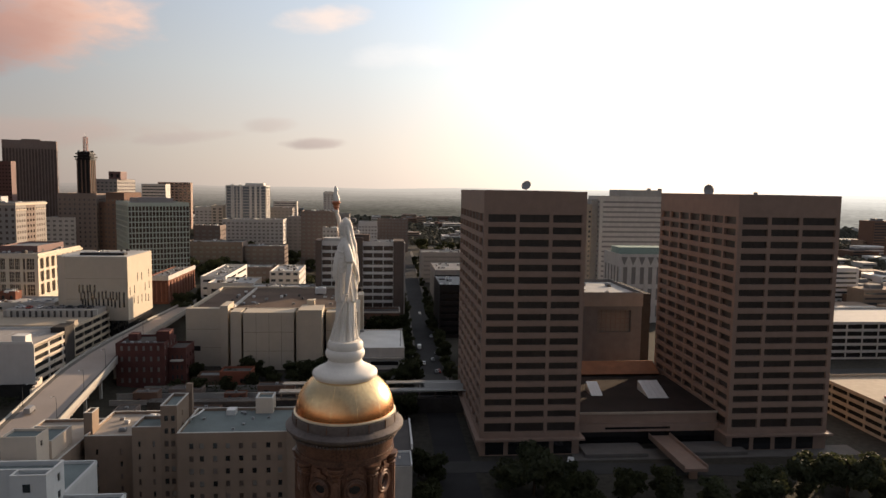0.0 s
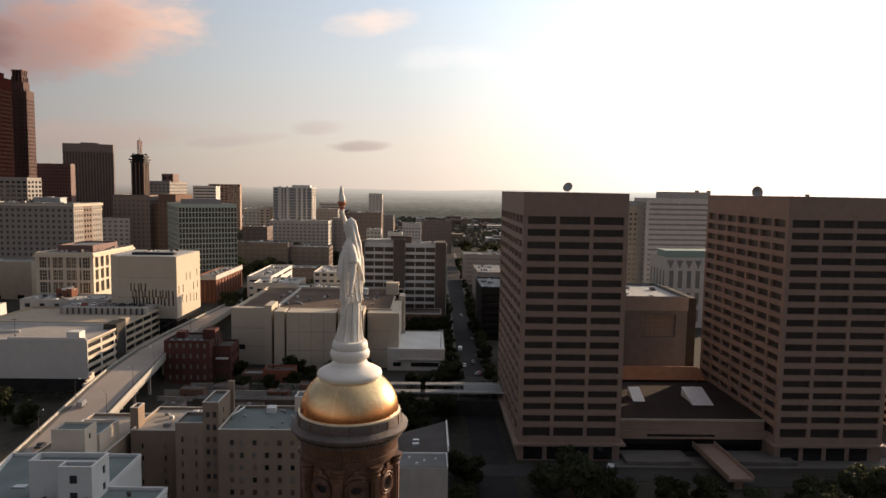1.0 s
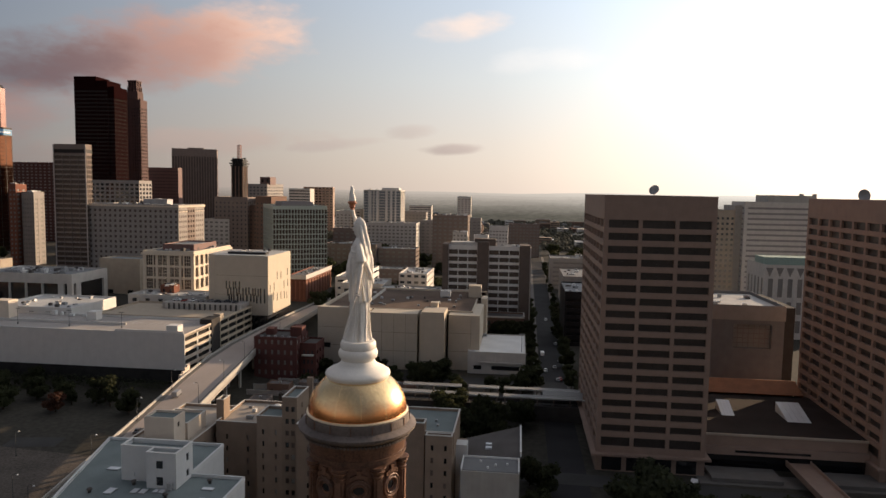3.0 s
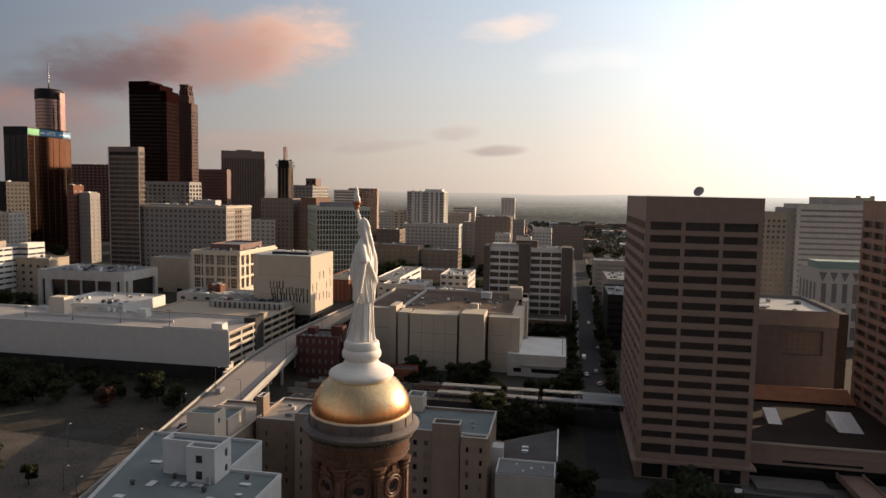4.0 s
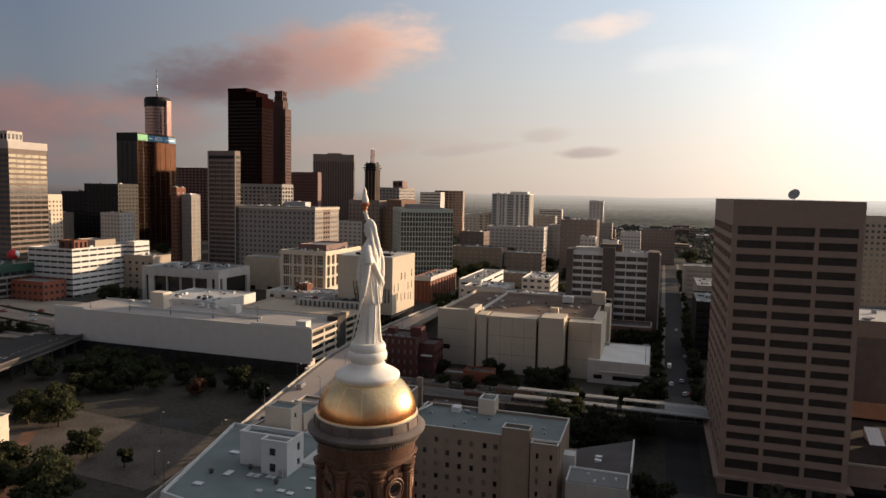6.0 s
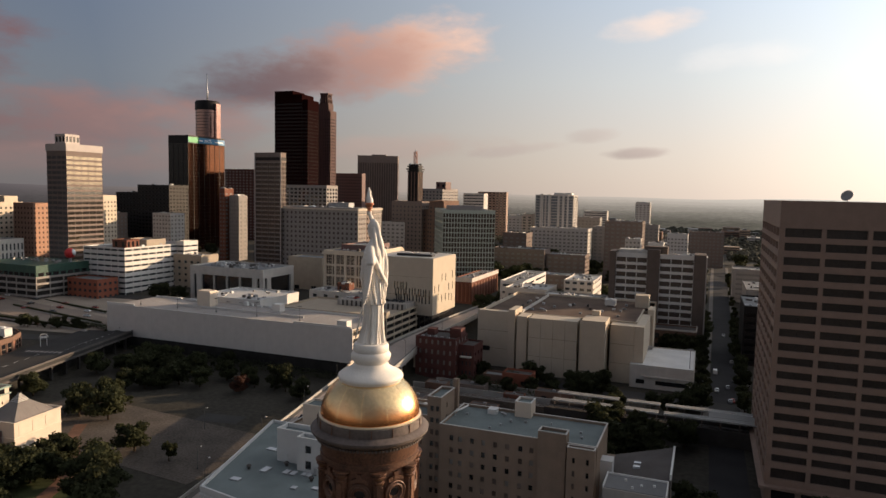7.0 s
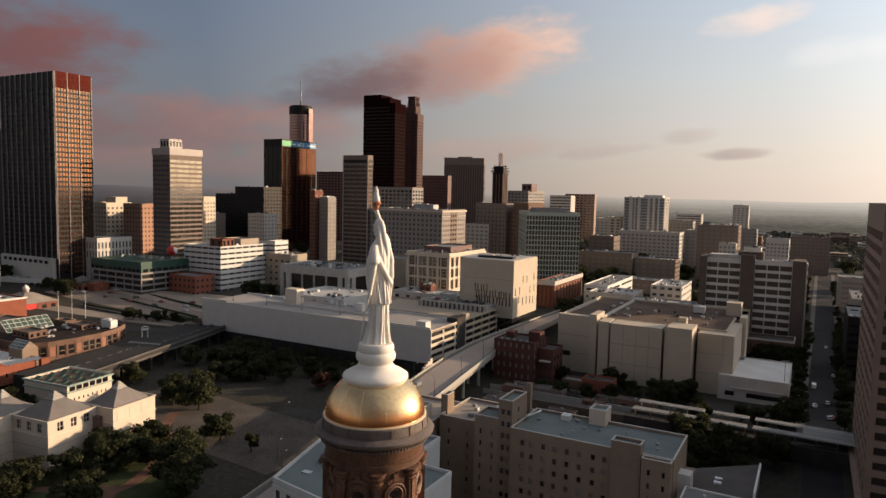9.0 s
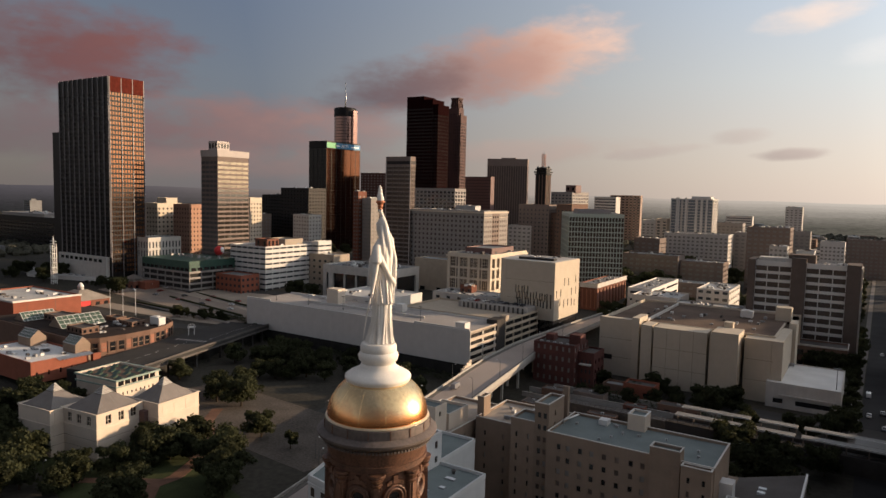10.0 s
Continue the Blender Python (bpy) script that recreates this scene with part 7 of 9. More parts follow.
def make_broadcast_tower():
    root = thing("transmitter_tower", -271.3, 652, 12, 0, "dark round transmitter tower with a dished crown and lattice mast", "tower")
    bar(root, "shaft", -5.6, 5.6, -5.6, 5.6, 60, 100, "dark_panel", "square dark shaft")
    for x in (-5.9, -2.2, 1.3, 5.0):
        bar(root, "rib", x, x + 0.9, -6.0, -5.604, 60, 101, "brown_brick", "brown brick rib")
        bar(root, "rib", 5.604, 6.0, x, x + 0.9, 60, 101, "brown_brick", "brown brick rib")
    for z, w in ((100, 6.6), (102.2, 7.4), (105, 6.4)):
        bar(root, "gallery", -w, w, -w, w, z + 0.004, z + 1.3, "dark_panel", "flared dark gallery")
    bar(root, "neck", -5.2, 5.2, -5.2, 5.2, 101.3, 108, "dark_panel")
    for k in range(12):
        a = 2 * math.pi * k / 12
        part("drum_antenna", lathe([(0.75, 0), (0.75, 1.2)], 10), M["unit_grey" if k % 3 else "dark_panel"], root, at=Matrix.Translation((6.0 * math.cos(a), 6.0 * math.sin(a), 106.4 if k % 2 else 108)) @ Matrix.Rotation(radians(90), 4, "X"))
    s = Soup()
    for sx, sy in ((-1, -1), (1, -1), (1, 1), (-1, 1)):
        s.box(sx * 1.4 - 0.22, sx * 1.4 + 0.22, sy * 1.4 - 0.22, sy * 1.4 + 0.22, 108, 121)
    for i in range(9):
        z = 108.6 + i * 1.5
        for q in (-1.4, 1.4):
            s.box(-1.5, 1.5, q - 0.15, q + 0.15, z, z + 0.4).box(q - 0.15, q + 0.15, -1.5, 1.5, z, z + 0.4)
    mastp = part("mast", s.mesh("mast"), M["red_panel"], root, "reddish lattice mast")
    part("whip", lathe([(0.35, 121), (0.2, 124)], 6), M["steel"], mastp)
    for x, w, d, top, wall in ((2, 34, 40, 70, "grey_brown"), (24.5, 12, 30, 62, "brown_brick"), (36, 16, 44, 71, "brown_brick")):
        block("x", 0, 0, w, d, 0, top, wall=wall, pane="grey_glass", root=root, at=(x - 6, 8, 0), front=(max(3, int(w / 4)), 0.35), right=(8, 0.35), rows=floors(int((top - 5) / 4.2), 4.2, 1.4, 3.2, 3), limit=60, part_name="base_block")


make_broadcast_tower()
r = block("lattice_office", -181, 551, 43, 62, 10, 77.6, rot=28, wall="mint_grid", pane="tower_bronze", label="glass office clad in a fine white grid", front=(18, 0.78), left=(26, 0.78), rows=floors(16, 4.0, 0.5, 3.7, 1), limit=10, reveal=0.5)
block("x", 0, 0, 26, 34, 0, 4, wall="fin_grey", root=r, at=(0, 0, 66.5), part_name="penthouse")
block("dark_office", -312, 1058, 48, 10, 15, 94, wall="brown_granite", pane="dark_glass", label="plain dark office tower far off", front=(8, 0.6), rows=floors(18, 4.2, 1.4, 3.2, 3), limit=10)
block("striped_tower", -311, 967, 32, 20, 15, 91.1, wall="pale_concrete", pane="grey_glass", label="grey striped tower with floor bands far off", front=(1, 0.94), rows=floors(17, 4.2, 1.6, 3.2, 3), limit=10)
r = block("tan_tower", -335, 884, 30, 60, 15, 96.3, wall="grey_stone", pane="grey_glass", label="tan office block with a stepped crown", front=(6, 0.5), right=(10, 0.5), rows=floors(18, 4.2, 1.4, 3.2, 3), limit=10)
block("x", 0, 0, 14, 20, 0, 10, wall="rose_stone", root=r, at=(10, -14, 80.5), part_name="crown", front=(2, 0.5), rows=[(3, 7)])
r = block("apartment_tower", -165.6, 858, 48, 30, 12, 91.1, wall="pale_concrete", pane="blue_slate", label="white apartment tower with upright window strips", front=[(1, 6), (9, 12), (14, 17), (20, 28), (31, 34), (37, 40), (42, 47)], right=(6, 0.6), rows=floors(22, 3.5, 0.4, 3.1, 1), limit=10, reveal=0.8)
bar(r, "roof_frame", -2, 20, -8, 8, 78.2, 82, "white_panel")
for x in (-17, -14.6, -6.5, 5.2, 11.5, 17.4):
    bar(r, "white_pier", x - 0.8, x + 0.8, -15.9, -15.004, 0, 80.5, "white_panel", "upright white pier")
block("slim_flats", -202, 862, 14, 20, 12, 66, wall="cream", pane="grey_glass", label="slim cream block of flats", front=(2, 0.5), rows=floors(14, 3.6, 1, 2.8, 1), limit=10)
# (x, y, width, depth, top, wall, bays) of the mid-rise blocks
# the slim rust block at (-454, 580) paints a face lit orange by the sun
NORTH_BLOCKS = [(-147, 800, 68, 30, 53, 'pale_concrete', 14), (-104, 832, 18, 20, 55, 'grey_stone', 3), (-178, 720, 26, 26, 50, 'grey_brown', 4), (-152, 640, 50, 26, 40, 'grey_brown', 9), (-108, 645, 36, 26, 36, 'grey_brown', 6), (-65, 722, 37, 30, 66, 'grey_brown', 7), (-18, 850, 23, 20, 48.7, 'white_panel', 6), (13.5, 900, 40, 24, 50, 'grey_brown', 9), (-50, 660, 14, 14, 52, 'pale_concrete', 4), (-30, 668, 14, 12, 49, 'white_panel', 4), (62, 640, 52, 30, 32, 'grey_stone', 1), (-98, 1300, 26, 20, 81, 'pale_concrete', 4), (-60, 900, 34, 20, 56, 'grey_stone', 6), (-140, 930, 40, 20, 62, 'grey_stone', 8), (-230, 980, 60, 24, 60, 'pale_concrete', 10), (-290, 650, 26, 22, 60, 'pale_concrete', 5), (-518, 566, 24, 20, 64, 'pale_concrete', 6), (-454, 580, 7, 14, 91, 'rust_brick', 2)]
WEST_BLOCKS = [(-442, 584, 12, 14, 84, 'grey_stone', 5), (-615, 817, 60, 10, 119, 'plum_stone', 10), (-104, 590, 36, 26, 23, 'grey_brown', 7), (-235, 700, 40, 20, 64, 'tan_stone', 7), (-620, 560, 60, 40, 62, 'grey_brown', 10), (-690, 620, 50, 40, 78, 'dark_panel', 6), (-571, 614, 46, 30, 93.5, 'dark_panel', 9), (-621, 625, 35, 30, 84.5, 'dark_panel', 7), (60, 560, 36, 60, 27, 'grey_stone', 1), (44, 430, 18, 46, 33, 'dark_panel', 1), (58, 350, 26, 30, 22, 'grey_brown', 5)]
for x, y, w, d, top, wall, n in NORTH_BLOCKS + WEST_BLOCKS:
    z = land(x, y)
    # pale panes paint in the haze that dulls far windows
    r = block("office_block", x, y, w, d, z, top, wall=wall, pane="black_glass" if wall == "dark_panel" else "frosted_pane", label="mid-rise masonry block among the downtown streets", category="building", front=(n, 0.55 if n > 1 else 0.9), right=(max(2, int(d / 5)), 0.5), rows=floors(max(1, int((top - z - 2) / 4.1)), 4.1, 1.3, 3.1, 1), limit=10, reveal=0.4)
    clutter(r, w, d, top - z - 0.9, 9, int(x) + 700, 3.6)


# ---- museum, market and rail-side quarter ----
def pyramid(x, y, w, d, z, h, cap):
    s = Soup()
    a = [(x - w / 2, y - d / 2, z), (x + w / 2, y - d / 2, z), (x + w / 2, y + d / 2, z), (x - w / 2, y + d / 2, z)]
    f = 1 - cap
    b = [(x - w / 2 * f, y - d / 2 * f, z + h * cap), (x + w / 2 * f, y - d / 2 * f, z + h * cap), (x + w / 2 * f, y + d / 2 * f, z + h * cap), (x - w / 2 * f, y + d / 2 * f, z + h * cap)]
    for k in range(4):
        m = (k + 1) % 4
        s.quad(a[k], a[m], b[m], b[k])
    s.quad(*reversed(a))
    t = Soup()
    for k in range(4):
        m = (k + 1) % 4
        t.f.append(tuple(len(t.v) + i for i in range(3)))
        t.v += [b[k], b[m], (x, y, z + h)]
    return s, t


def make_museum():
    root = thing("museum", -197, 142, 0, 6, "cream stone museum of three pavilions with pyramid roofs", "building")
    for cx, cy, w, d, glazed in ((-202.8, 139.5, 17.8, 18.7, True), (-193.8, 157.5, 15, 18.2, False), (-219.2, 132.8, 17, 15, False)):
        x, y = cx + 197, cy - 142
        bar(root, "plinth", x - w / 2 - 0.3, x + w / 2 + 0.3, y - d / 2 - 0.3, y + d / 2 + 0.3, -1, 1.2, "tan_concrete")
        bar(root, "wall", x - w / 2, x + w / 2, y - d / 2, y + d / 2, 1.2, 10.6, "stone_warm")
        bar(root, "string_course", x - w / 2 - 0.2, x + w / 2 + 0.2, y - d / 2 - 0.2, y + d / 2 + 0.2, 10.604, 11.0, "stone_warm")
        block("storey", 0, 0, w, d, 0, 5.0, wall="stone_warm", pane="dark_glass", root=root, at=(x, y, 11.004), part_name="upper_wall",
              front=(3, 0.44, 1.6) if glazed else None, right=(3, 0.44, 2) if glazed else None, rows=[(0.8, 3.8)], reveal=0.35, parapet=0.4)
        if glazed:
            bay = (w - 3.2) / 3
            for k in range(3):
                xx = x - w / 2 + 1.6 + bay * (k + 0.5)
                bar(root, "glazing_bar", xx - 0.09, xx + 0.09, y - d / 2 + 0.25, y - d / 2 + 0.34, 11.82, 14.78, "stone_warm")
                bar(root, "glazing_bar", xx - bay * 0.22, xx + bay * 0.22, y - d / 2 + 0.2, y - d / 2 + 0.245, 13.1, 13.26, "stone_warm")
        if glazed:
            bay = (d - 4) / 3
            for k in range(3):
                yy = y - d / 2 + 2 + bay * (k + 0.5)
                bar(root, "glazing_bar", x + w / 2 - 0.34, x + w / 2 - 0.25, yy - 0.09, yy + 0.09, 11.82, 14.78, "stone_warm")
                bar(root, "glazing_bar", x + w / 2 - 0.245, x + w / 2 - 0.2, yy - bay * 0.22, yy + bay * 0.22, 13.1, 13.26, "stone_warm")
        else:
            for k in range(3):
                yy = y - d / 2 + 1.4 + (d - 2.8) * k / 3
                bar(root, "wall_panel", x + w / 2 + 0.004, x + w / 2 + 0.1, yy + 0.2, yy + (d - 2.8) / 3 - 0.2, 11.5, 15.0, "stone_warm")
        bar(root, "frieze", x - w / 2 - 0.06, x + w / 2 + 0.06, y - d / 2 - 0.06, y - d / 2 - 0.004, 15.2, 15.69, "stone_warm")
        bar(root, "frieze", x + w / 2 + 0.004, x + w / 2 + 0.06, y - d / 2, y + d / 2, 15.2, 15.69, "stone_warm")
        for z in (3.8, 6.9):
            bar(root, "joint", x - w / 2, x + w / 2, y - d / 2 - 0.02, y - d / 2 - 0.004, z, z + 0.08, "joint_dark")
            bar(root, "joint", x + w / 2 + 0.004, x + w / 2 + 0.02, y - d / 2, y + d / 2, z, z + 0.08, "joint_dark")
        cornice(root, w, d, 15.7, 0.3, 0.4, "stone_warm", at=(x, y))
        # a dark gutter, the standing-seam slopes and a steeper glazed tip in steps
        bar(root, "gutter", x - w / 2 + 0.36, x + w / 2 - 0.36, y - d / 2 + 0.36, y + d / 2 - 0.36, 15.62, 15.75, "roof_dark", "dark gutter roof")
        ww, dd = w - 2.6, d - 2.6
        tip = pyramid(x, y, ww, dd, 15.76, 6.0, 0.7)[0]
        part("roof", tip.mesh("roof"), M["lead_roof"], root, "grey standing-seam pyramid roof")
        for k in range(6):
            f = 0.26 * (1 - k / 6)
            zz = 15.76 + 4.3 + 0.42 * k
            bar(root, "roof_step", x - ww / 2 * f - 0.12, x + ww / 2 * f + 0.12, y - dd / 2 * f - 0.12, y + dd / 2 * f + 0.12, zz, zz + 0.24, "roof_pale", "pale stepped roof tip")
            bar(root, "roof_step_gap", x - ww / 2 * f * 0.9, x + ww / 2 * f * 0.9, y - dd / 2 * f * 0.9, y + dd / 2 * f * 0.9, zz + 0.24, zz + 0.42, "lead_roof")
        for k in range(1, 14):
            f = k / 14
            top = 0.7 * min(1.0, min(f, 1 - f) * 2 / 0.7)
            b = Soup()
            xx, q = x - ww / 2 + ww * f, dd / 2
            b.quad((xx - 0.07, y - q, 15.82), (xx + 0.07, y - q, 15.82), (xx + 0.07, y - q * (1 - top), 15.84 + 6 * top), (xx - 0.07, y - q * (1 - top), 15.84 + 6 * top))
            part("seam", b.mesh("seam"), M["roof_grey"], root)
            b = Soup()
            yy, p = y - q + 2 * q * f, ww / 2
            b.quad((x + p, yy - 0.07, 15.82), (x + p, yy + 0.07, 15.82), (x + p * (1 - top), yy + 0.07, 15.84 + 6 * top), (x + p * (1 - top), yy - 0.07, 15.84 + 6 * top))
            part("seam", b.mesh("seam"), M["roof_grey"], root)
    bar(root, "link", -4.2, 5.6, 4.6, 8.3, 0, 13, "rose_stone", "red stone link")
    shop = block("market_hall", -251.5, 174.5, 25, 21, 0, 12, rot=6, wall="stone_warm", roof="roof_brown", label="market hall with green-edged roof and skylights", right=(8, 0.3, 2), rows=[(5.2, 6.4)], reveal=0.3)
    cornice(shop, 25, 21, 8.8, 0.5, 0.5, "verdigris")
    cornice(shop, 25, 21, 11.4, 0.6, 0.7, "verdigris")
    for i in range(6):
        bar(shop, "clerestory", 12.504, 12.56, -9.6 + 3.1 * i, -7 + 3.1 * i, 9.4, 11.3, "dark_glass")
    for i in range(5):
        for k in range(3):
            x, y = -9.6 + i * 4.7, -7 + k * 6.2 + (i % 2) * 1.2
            s = Soup()
            s.quad((x - 1.25, y - 1.25, 11.15), (x + 1.25, y - 1.25, 11.15), (x + 1.25, y + 1.25, 12.2), (x - 1.25, y + 1.25, 12.2))
            s.quad((x + 1.25, y + 1.25, 11.15), (x - 1.25, y + 1.25, 11.15), (x - 1.25, y + 1.25, 12.2), (x + 1.25, y + 1.25, 12.2))
            s.f += [tuple(len(s.v) + q for q in range(3)), tuple(len(s.v) + 3 + q for q in range(3))]
            s.v += [(x - 1.25, y - 1.25, 11.15), (x - 1.25, y + 1.25, 12.2), (x - 1.25, y + 1.25, 11.15), (x + 1.25, y - 1.25, 11.15), (x + 1.25, y + 1.25, 11.15), (x + 1.25, y + 1.25, 12.2)]
            part("skylight", s.mesh("skylight"), M["solar"], shop, "sloped greenish skylight")


make_museum()


def make_market():
    r = block("red_market", -431, 223, 58, 40, 9, 22.4, wall="red_brick", roof="roof_pale", label="long red brick market hall with a pale flat roof")
    clutter(r, 50, 38, 12.5, 16, 81, 3)
    bar(r, "roof_fascia", 29.004, 29.4, -20.4, 20.4, 12.6, 13.7, "white_panel", "pale fascia")
    bar(r, "roof_fascia", -29.4, 29, -20.4, -20.004, 12.6, 13.7, "white_panel", "pale fascia")
    for y in (-12.5, 4):
        bar(r, "joint", 29.004, 29.03, y, y + 0.25, 0, 12.5, "joint_dark")
    lodge = block("market_lodge", -436, 262, 30, 24, 9, 14.5, wall="rust_brick", roof="roof_tan", label="low lodge with a tan hipped roof and cupola", right=(4, 0.5), rows=[(1, 4)])
    hip = pyramid(0, 0, 32, 26, 5.6, 7, 0.8)[0]
    part("hip_roof", hip.mesh("hip_roof"), M["roof_tan"], lodge, "tan hipped roof")
    part("cupola", lathe([(1.8, 10.5), (1.8, 13), (2.2, 13.2), (1.6, 14.6), (0.3, 16)], 16), M["unit_white"], lodge, "white cupola")
    bar(lodge, "sign_panel", 15.004, 15.2, -9, -2, 2, 5.2, "red_paint", "red sign panel")
    r = block("red_shop", -315, 170.5, 50, 26, 3, 13, wall="red_brick", roof="roof_white", label="red brick shop row with a white roof", right=(5, 0.14), rows=[(3, 5)])
    clutter(r, 46, 22, 9.1, 22, 82, 2.4)
    for k in range(9):
        s = Soup()
        y = -2 + k * 1.7
        s.quad((25.01, y, 9.8), (29, y, 9.4), (29, y + 1.5, 10.0), (25.01, y + 1.5, 10.5))
        s.quad((25.01, y + 1.5, 10.42), (29, y + 1.5, 9.92), (29, y, 9.32), (25.01, y, 9.72))
        part("awning_fold", s.mesh("awning_fold"), M["white_panel"], r, "folded white canopy")
    bar(r, "gate_wall", 25.004, 27, 14.2, 18, 0, 9, "red_brick")
    root = thing("shopping_arcade", -340, 212, 9, 0, "dark-roofed brick arcade with glass gables and curved front", "building")
    ring = [(-60, -24), (38, -26), (43, -19), (44.5, -6), (43.5, 8), (39.5, 20), (33, 29), (24, 33), (-2, 22), (-56, 8)]
    part("wall", Soup().prism(ring, -9, 7.0).mesh("wall"), M["brown_brick"], root)
    part("roof", Soup().prism([(x * 0.97, y * 0.96) for x, y in ring], 7.004, 7.3).mesh("roof"), M["market_roof"], root, "dark brown felt roof")
    for (xa, ya), (xb, yb) in zip(ring[1:7], ring[2:8]):
        run = math.hypot(xb - xa, yb - ya)
        turn = Matrix.Translation((xa, ya, 0)) @ Matrix.Rotation(math.atan2(yb - ya, xb - xa), 4, "Z")
        part("fascia", Soup().box(0, run, -0.35, -0.004, 6.0, 8.0).mesh("fascia"), M["brown_brick"], root, "brown brick fascia", at=turn)
        n = max(2, int(run / 3.4))
        for k in range(n):
            c = run * (k + 0.5) / n
            part("shop_window", Soup().box(c - 1.3, c + 1.3, -0.12, -0.004, 0.8, 5.2).mesh("shop_window"), M["dark_glass" if k % 4 else "red_panel"], root, at=turn)
            part("sill", Soup().box(c - 1.2, c + 1.2, -0.2, -0.004, 2.7, 2.95).mesh("sill"), M["tan_brick"], root, at=turn)
            part("brick_pier", Soup().box(c + run / n / 2 - 0.35, c + run / n / 2 + 0.35, -0.3, -0.004, 0, 5.99).mesh("brick_pier"), M["brown_brick"], root, at=turn)
    # glass gables: (x, y, half width, half length, height, along x)
    for x, y, a, b, h, along in ((-1, -5, 6.5, 12, 5.6, False), (41, -29, 3.6, 5.4, 3.4, True), (10, -34, 3.8, 6, 3.6, True), (-34, -10, 5, 9, 4.4, False)):
        base = 7.3
        turn = Matrix.Translation((x, y, base)) @ Matrix.Rotation(radians(-90 if along else 0), 4, "Z")
        if along:
            part("gable_storey", Soup().box(-a, a, -b, b, -16, -0.004).mesh("gable_storey"), M["tan_brick"], root, at=turn)
        s = Soup()
        s.quad((-a, -b, 0), (0, -b, h), (0, b, h), (-a, b, 0))
        s.quad((a, b, 0), (0, b, h), (0, -b, h), (a, -b, 0))
        g = part("glass_roof", s.mesh("glass_roof"), M["solar"], root, "green-tinted glass gable roof", at=turn)
        e = Soup()
        e.f += [(0, 1, 2), (5, 4, 3)]
        e.v += [(-a, -b, 0), (a, -b, 0), (0, -b, h), (-a, b, 0), (a, b, 0), (0, b, h)]
        part("gable", e.mesh("gable"), M["tan_brick"], root, at=turn)
        for k in range(9):
            yy = -b + 0.1 + (2 * b - 0.2) * k / 8
            for sgn in (-1, 1):
                bars = Soup()
                bars.quad((sgn * (a + 0.06), yy - 0.12, 0.06), (sgn * (a + 0.06), yy + 0.12, 0.06), (sgn * 0.06, yy + 0.12, h + 0.06), (sgn * 0.06, yy - 0.12, h + 0.06))
                part("glazing_bar", bars.mesh("glazing_bar"), M["unit_white"], g)
        for f in (0.03, 0.35, 0.68, 0.97):
            for sgn in (-1, 1):
                xx, zz = sgn * a * (1 - f), h * f
                bars = Soup()
                bars.quad((xx + sgn * 0.08, -b, zz - 0.03), (xx + sgn * 0.08, b, zz - 0.03), (xx - sgn * 0.04, b, zz + 0.14), (xx - sgn * 0.04, -b, zz + 0.14))
                part("glazing_bar", bars.mesh("glazing_bar"), M["unit_white"], g)
    clutter(root, 56, 34, 7.3, 44, 83, 2.0, at=(10, 2))
    for x, y, w, d, h in ((20, -14, 14, 9, 3.2), (22, 12, 12, 8, 2.6), (-20, -4, 16, 10, 3.4), (4, 14, 10, 6, 2.2)):
        block("x", 0, 0, w, d, 0, h, wall="brown_brick", roof="roof_dark", root=root, at=(x, y, 7.3), part_name="roof_storey", parapet=0.5, front=(4, 0.5), right=(3, 0.5), rows=[(0.7, h - 1.0)], coping="tan_brick")
    unit(root, 33, 20, 7.3, 8, 4, 4.5, "unit_white")
    pav = block("corner_cafe", -474, 326, 30, 20, 10, 18, wall="rust_brick", roof="roof_tan", label="small brick corner pavilion with hipped roof", front=(5, 0.5), right=(3, 0.5), rows=[(1.5, 5)])
    tree_top, _t = pyramid(0, 0, 14, 10, 8.1, 4, 0.9)
    part("hip_roof", tree_top.mesh("hip_roof"), M["lead_roof"], pav)
    bar(pav, "brick_wing", 15.004, 24, -6, 6, 0, 8, "red_brick")
    # tall white light mast and three flag poles
    m = thing("light_mast", -520, 288, 10, 0, "white lattice light mast with cross arms", "mast")
    s = Soup()
    for sx, sy in ((-1.5, -1.5), (1.5, -1.5), (1.5, 1.5), (-1.5, 1.5)):
        s.box(sx - 0.25, sx + 0.25, sy - 0.25, sy + 0.25, 0, 34)
    for i in range(9):
        for q in (-1.5, 1.5):
            s.box(-1.5, 1.5, q - 0.12, q + 0.12, 3.6 * i + 2, 3.6 * i + 2.5).box(q - 0.12, q + 0.12, -1.5, 1.5, 3.6 * i + 2, 3.6 * i + 2.5)
    part("lattice", s.mesh("lattice"), M["unit_white"], m)
    for z, l in ((34.6, 4.4), (36.8, 4.0), (32.2, 2.6)):
        part("cross_arm", Soup().box(-l, l, -0.4, 0.4, z, z + 0.7).mesh("cross_arm"), M["unit_white"], m)
    part("spike", lathe([(0.6, 34), (0.3, 41)], 8), M["unit_white"], m)
    for i in range(3):
        p = thing("flag_pole", -350 + 4.5 * i, 231 + 5 * i, 16.3, 0, "slim white pole over the arcade roof", "pole", "poles")
        part("pole", lathe([(0.25, 0), (0.25, 0.4), (0.15, 0.5), (0.11, 15.6)], 8), M["unit_white"], p)
        part("cross_bar", Soup().box(-1.0, 1.0, -0.08, 0.08, 15.4, 15.56).mesh("cross_bar"), M["unit_white"], p)
    gate = thing("street_arch", -297, 246, 9.8, 60, "white round street sign arch on two legs", "sign")
    for x in (-3, 3):
        part("leg", Soup().box(x - 0.3, x + 0.3, -0.3, 0.3, 0, 9).mesh("leg"), M["unit_white"], gate)
    bm = bmesh.new()
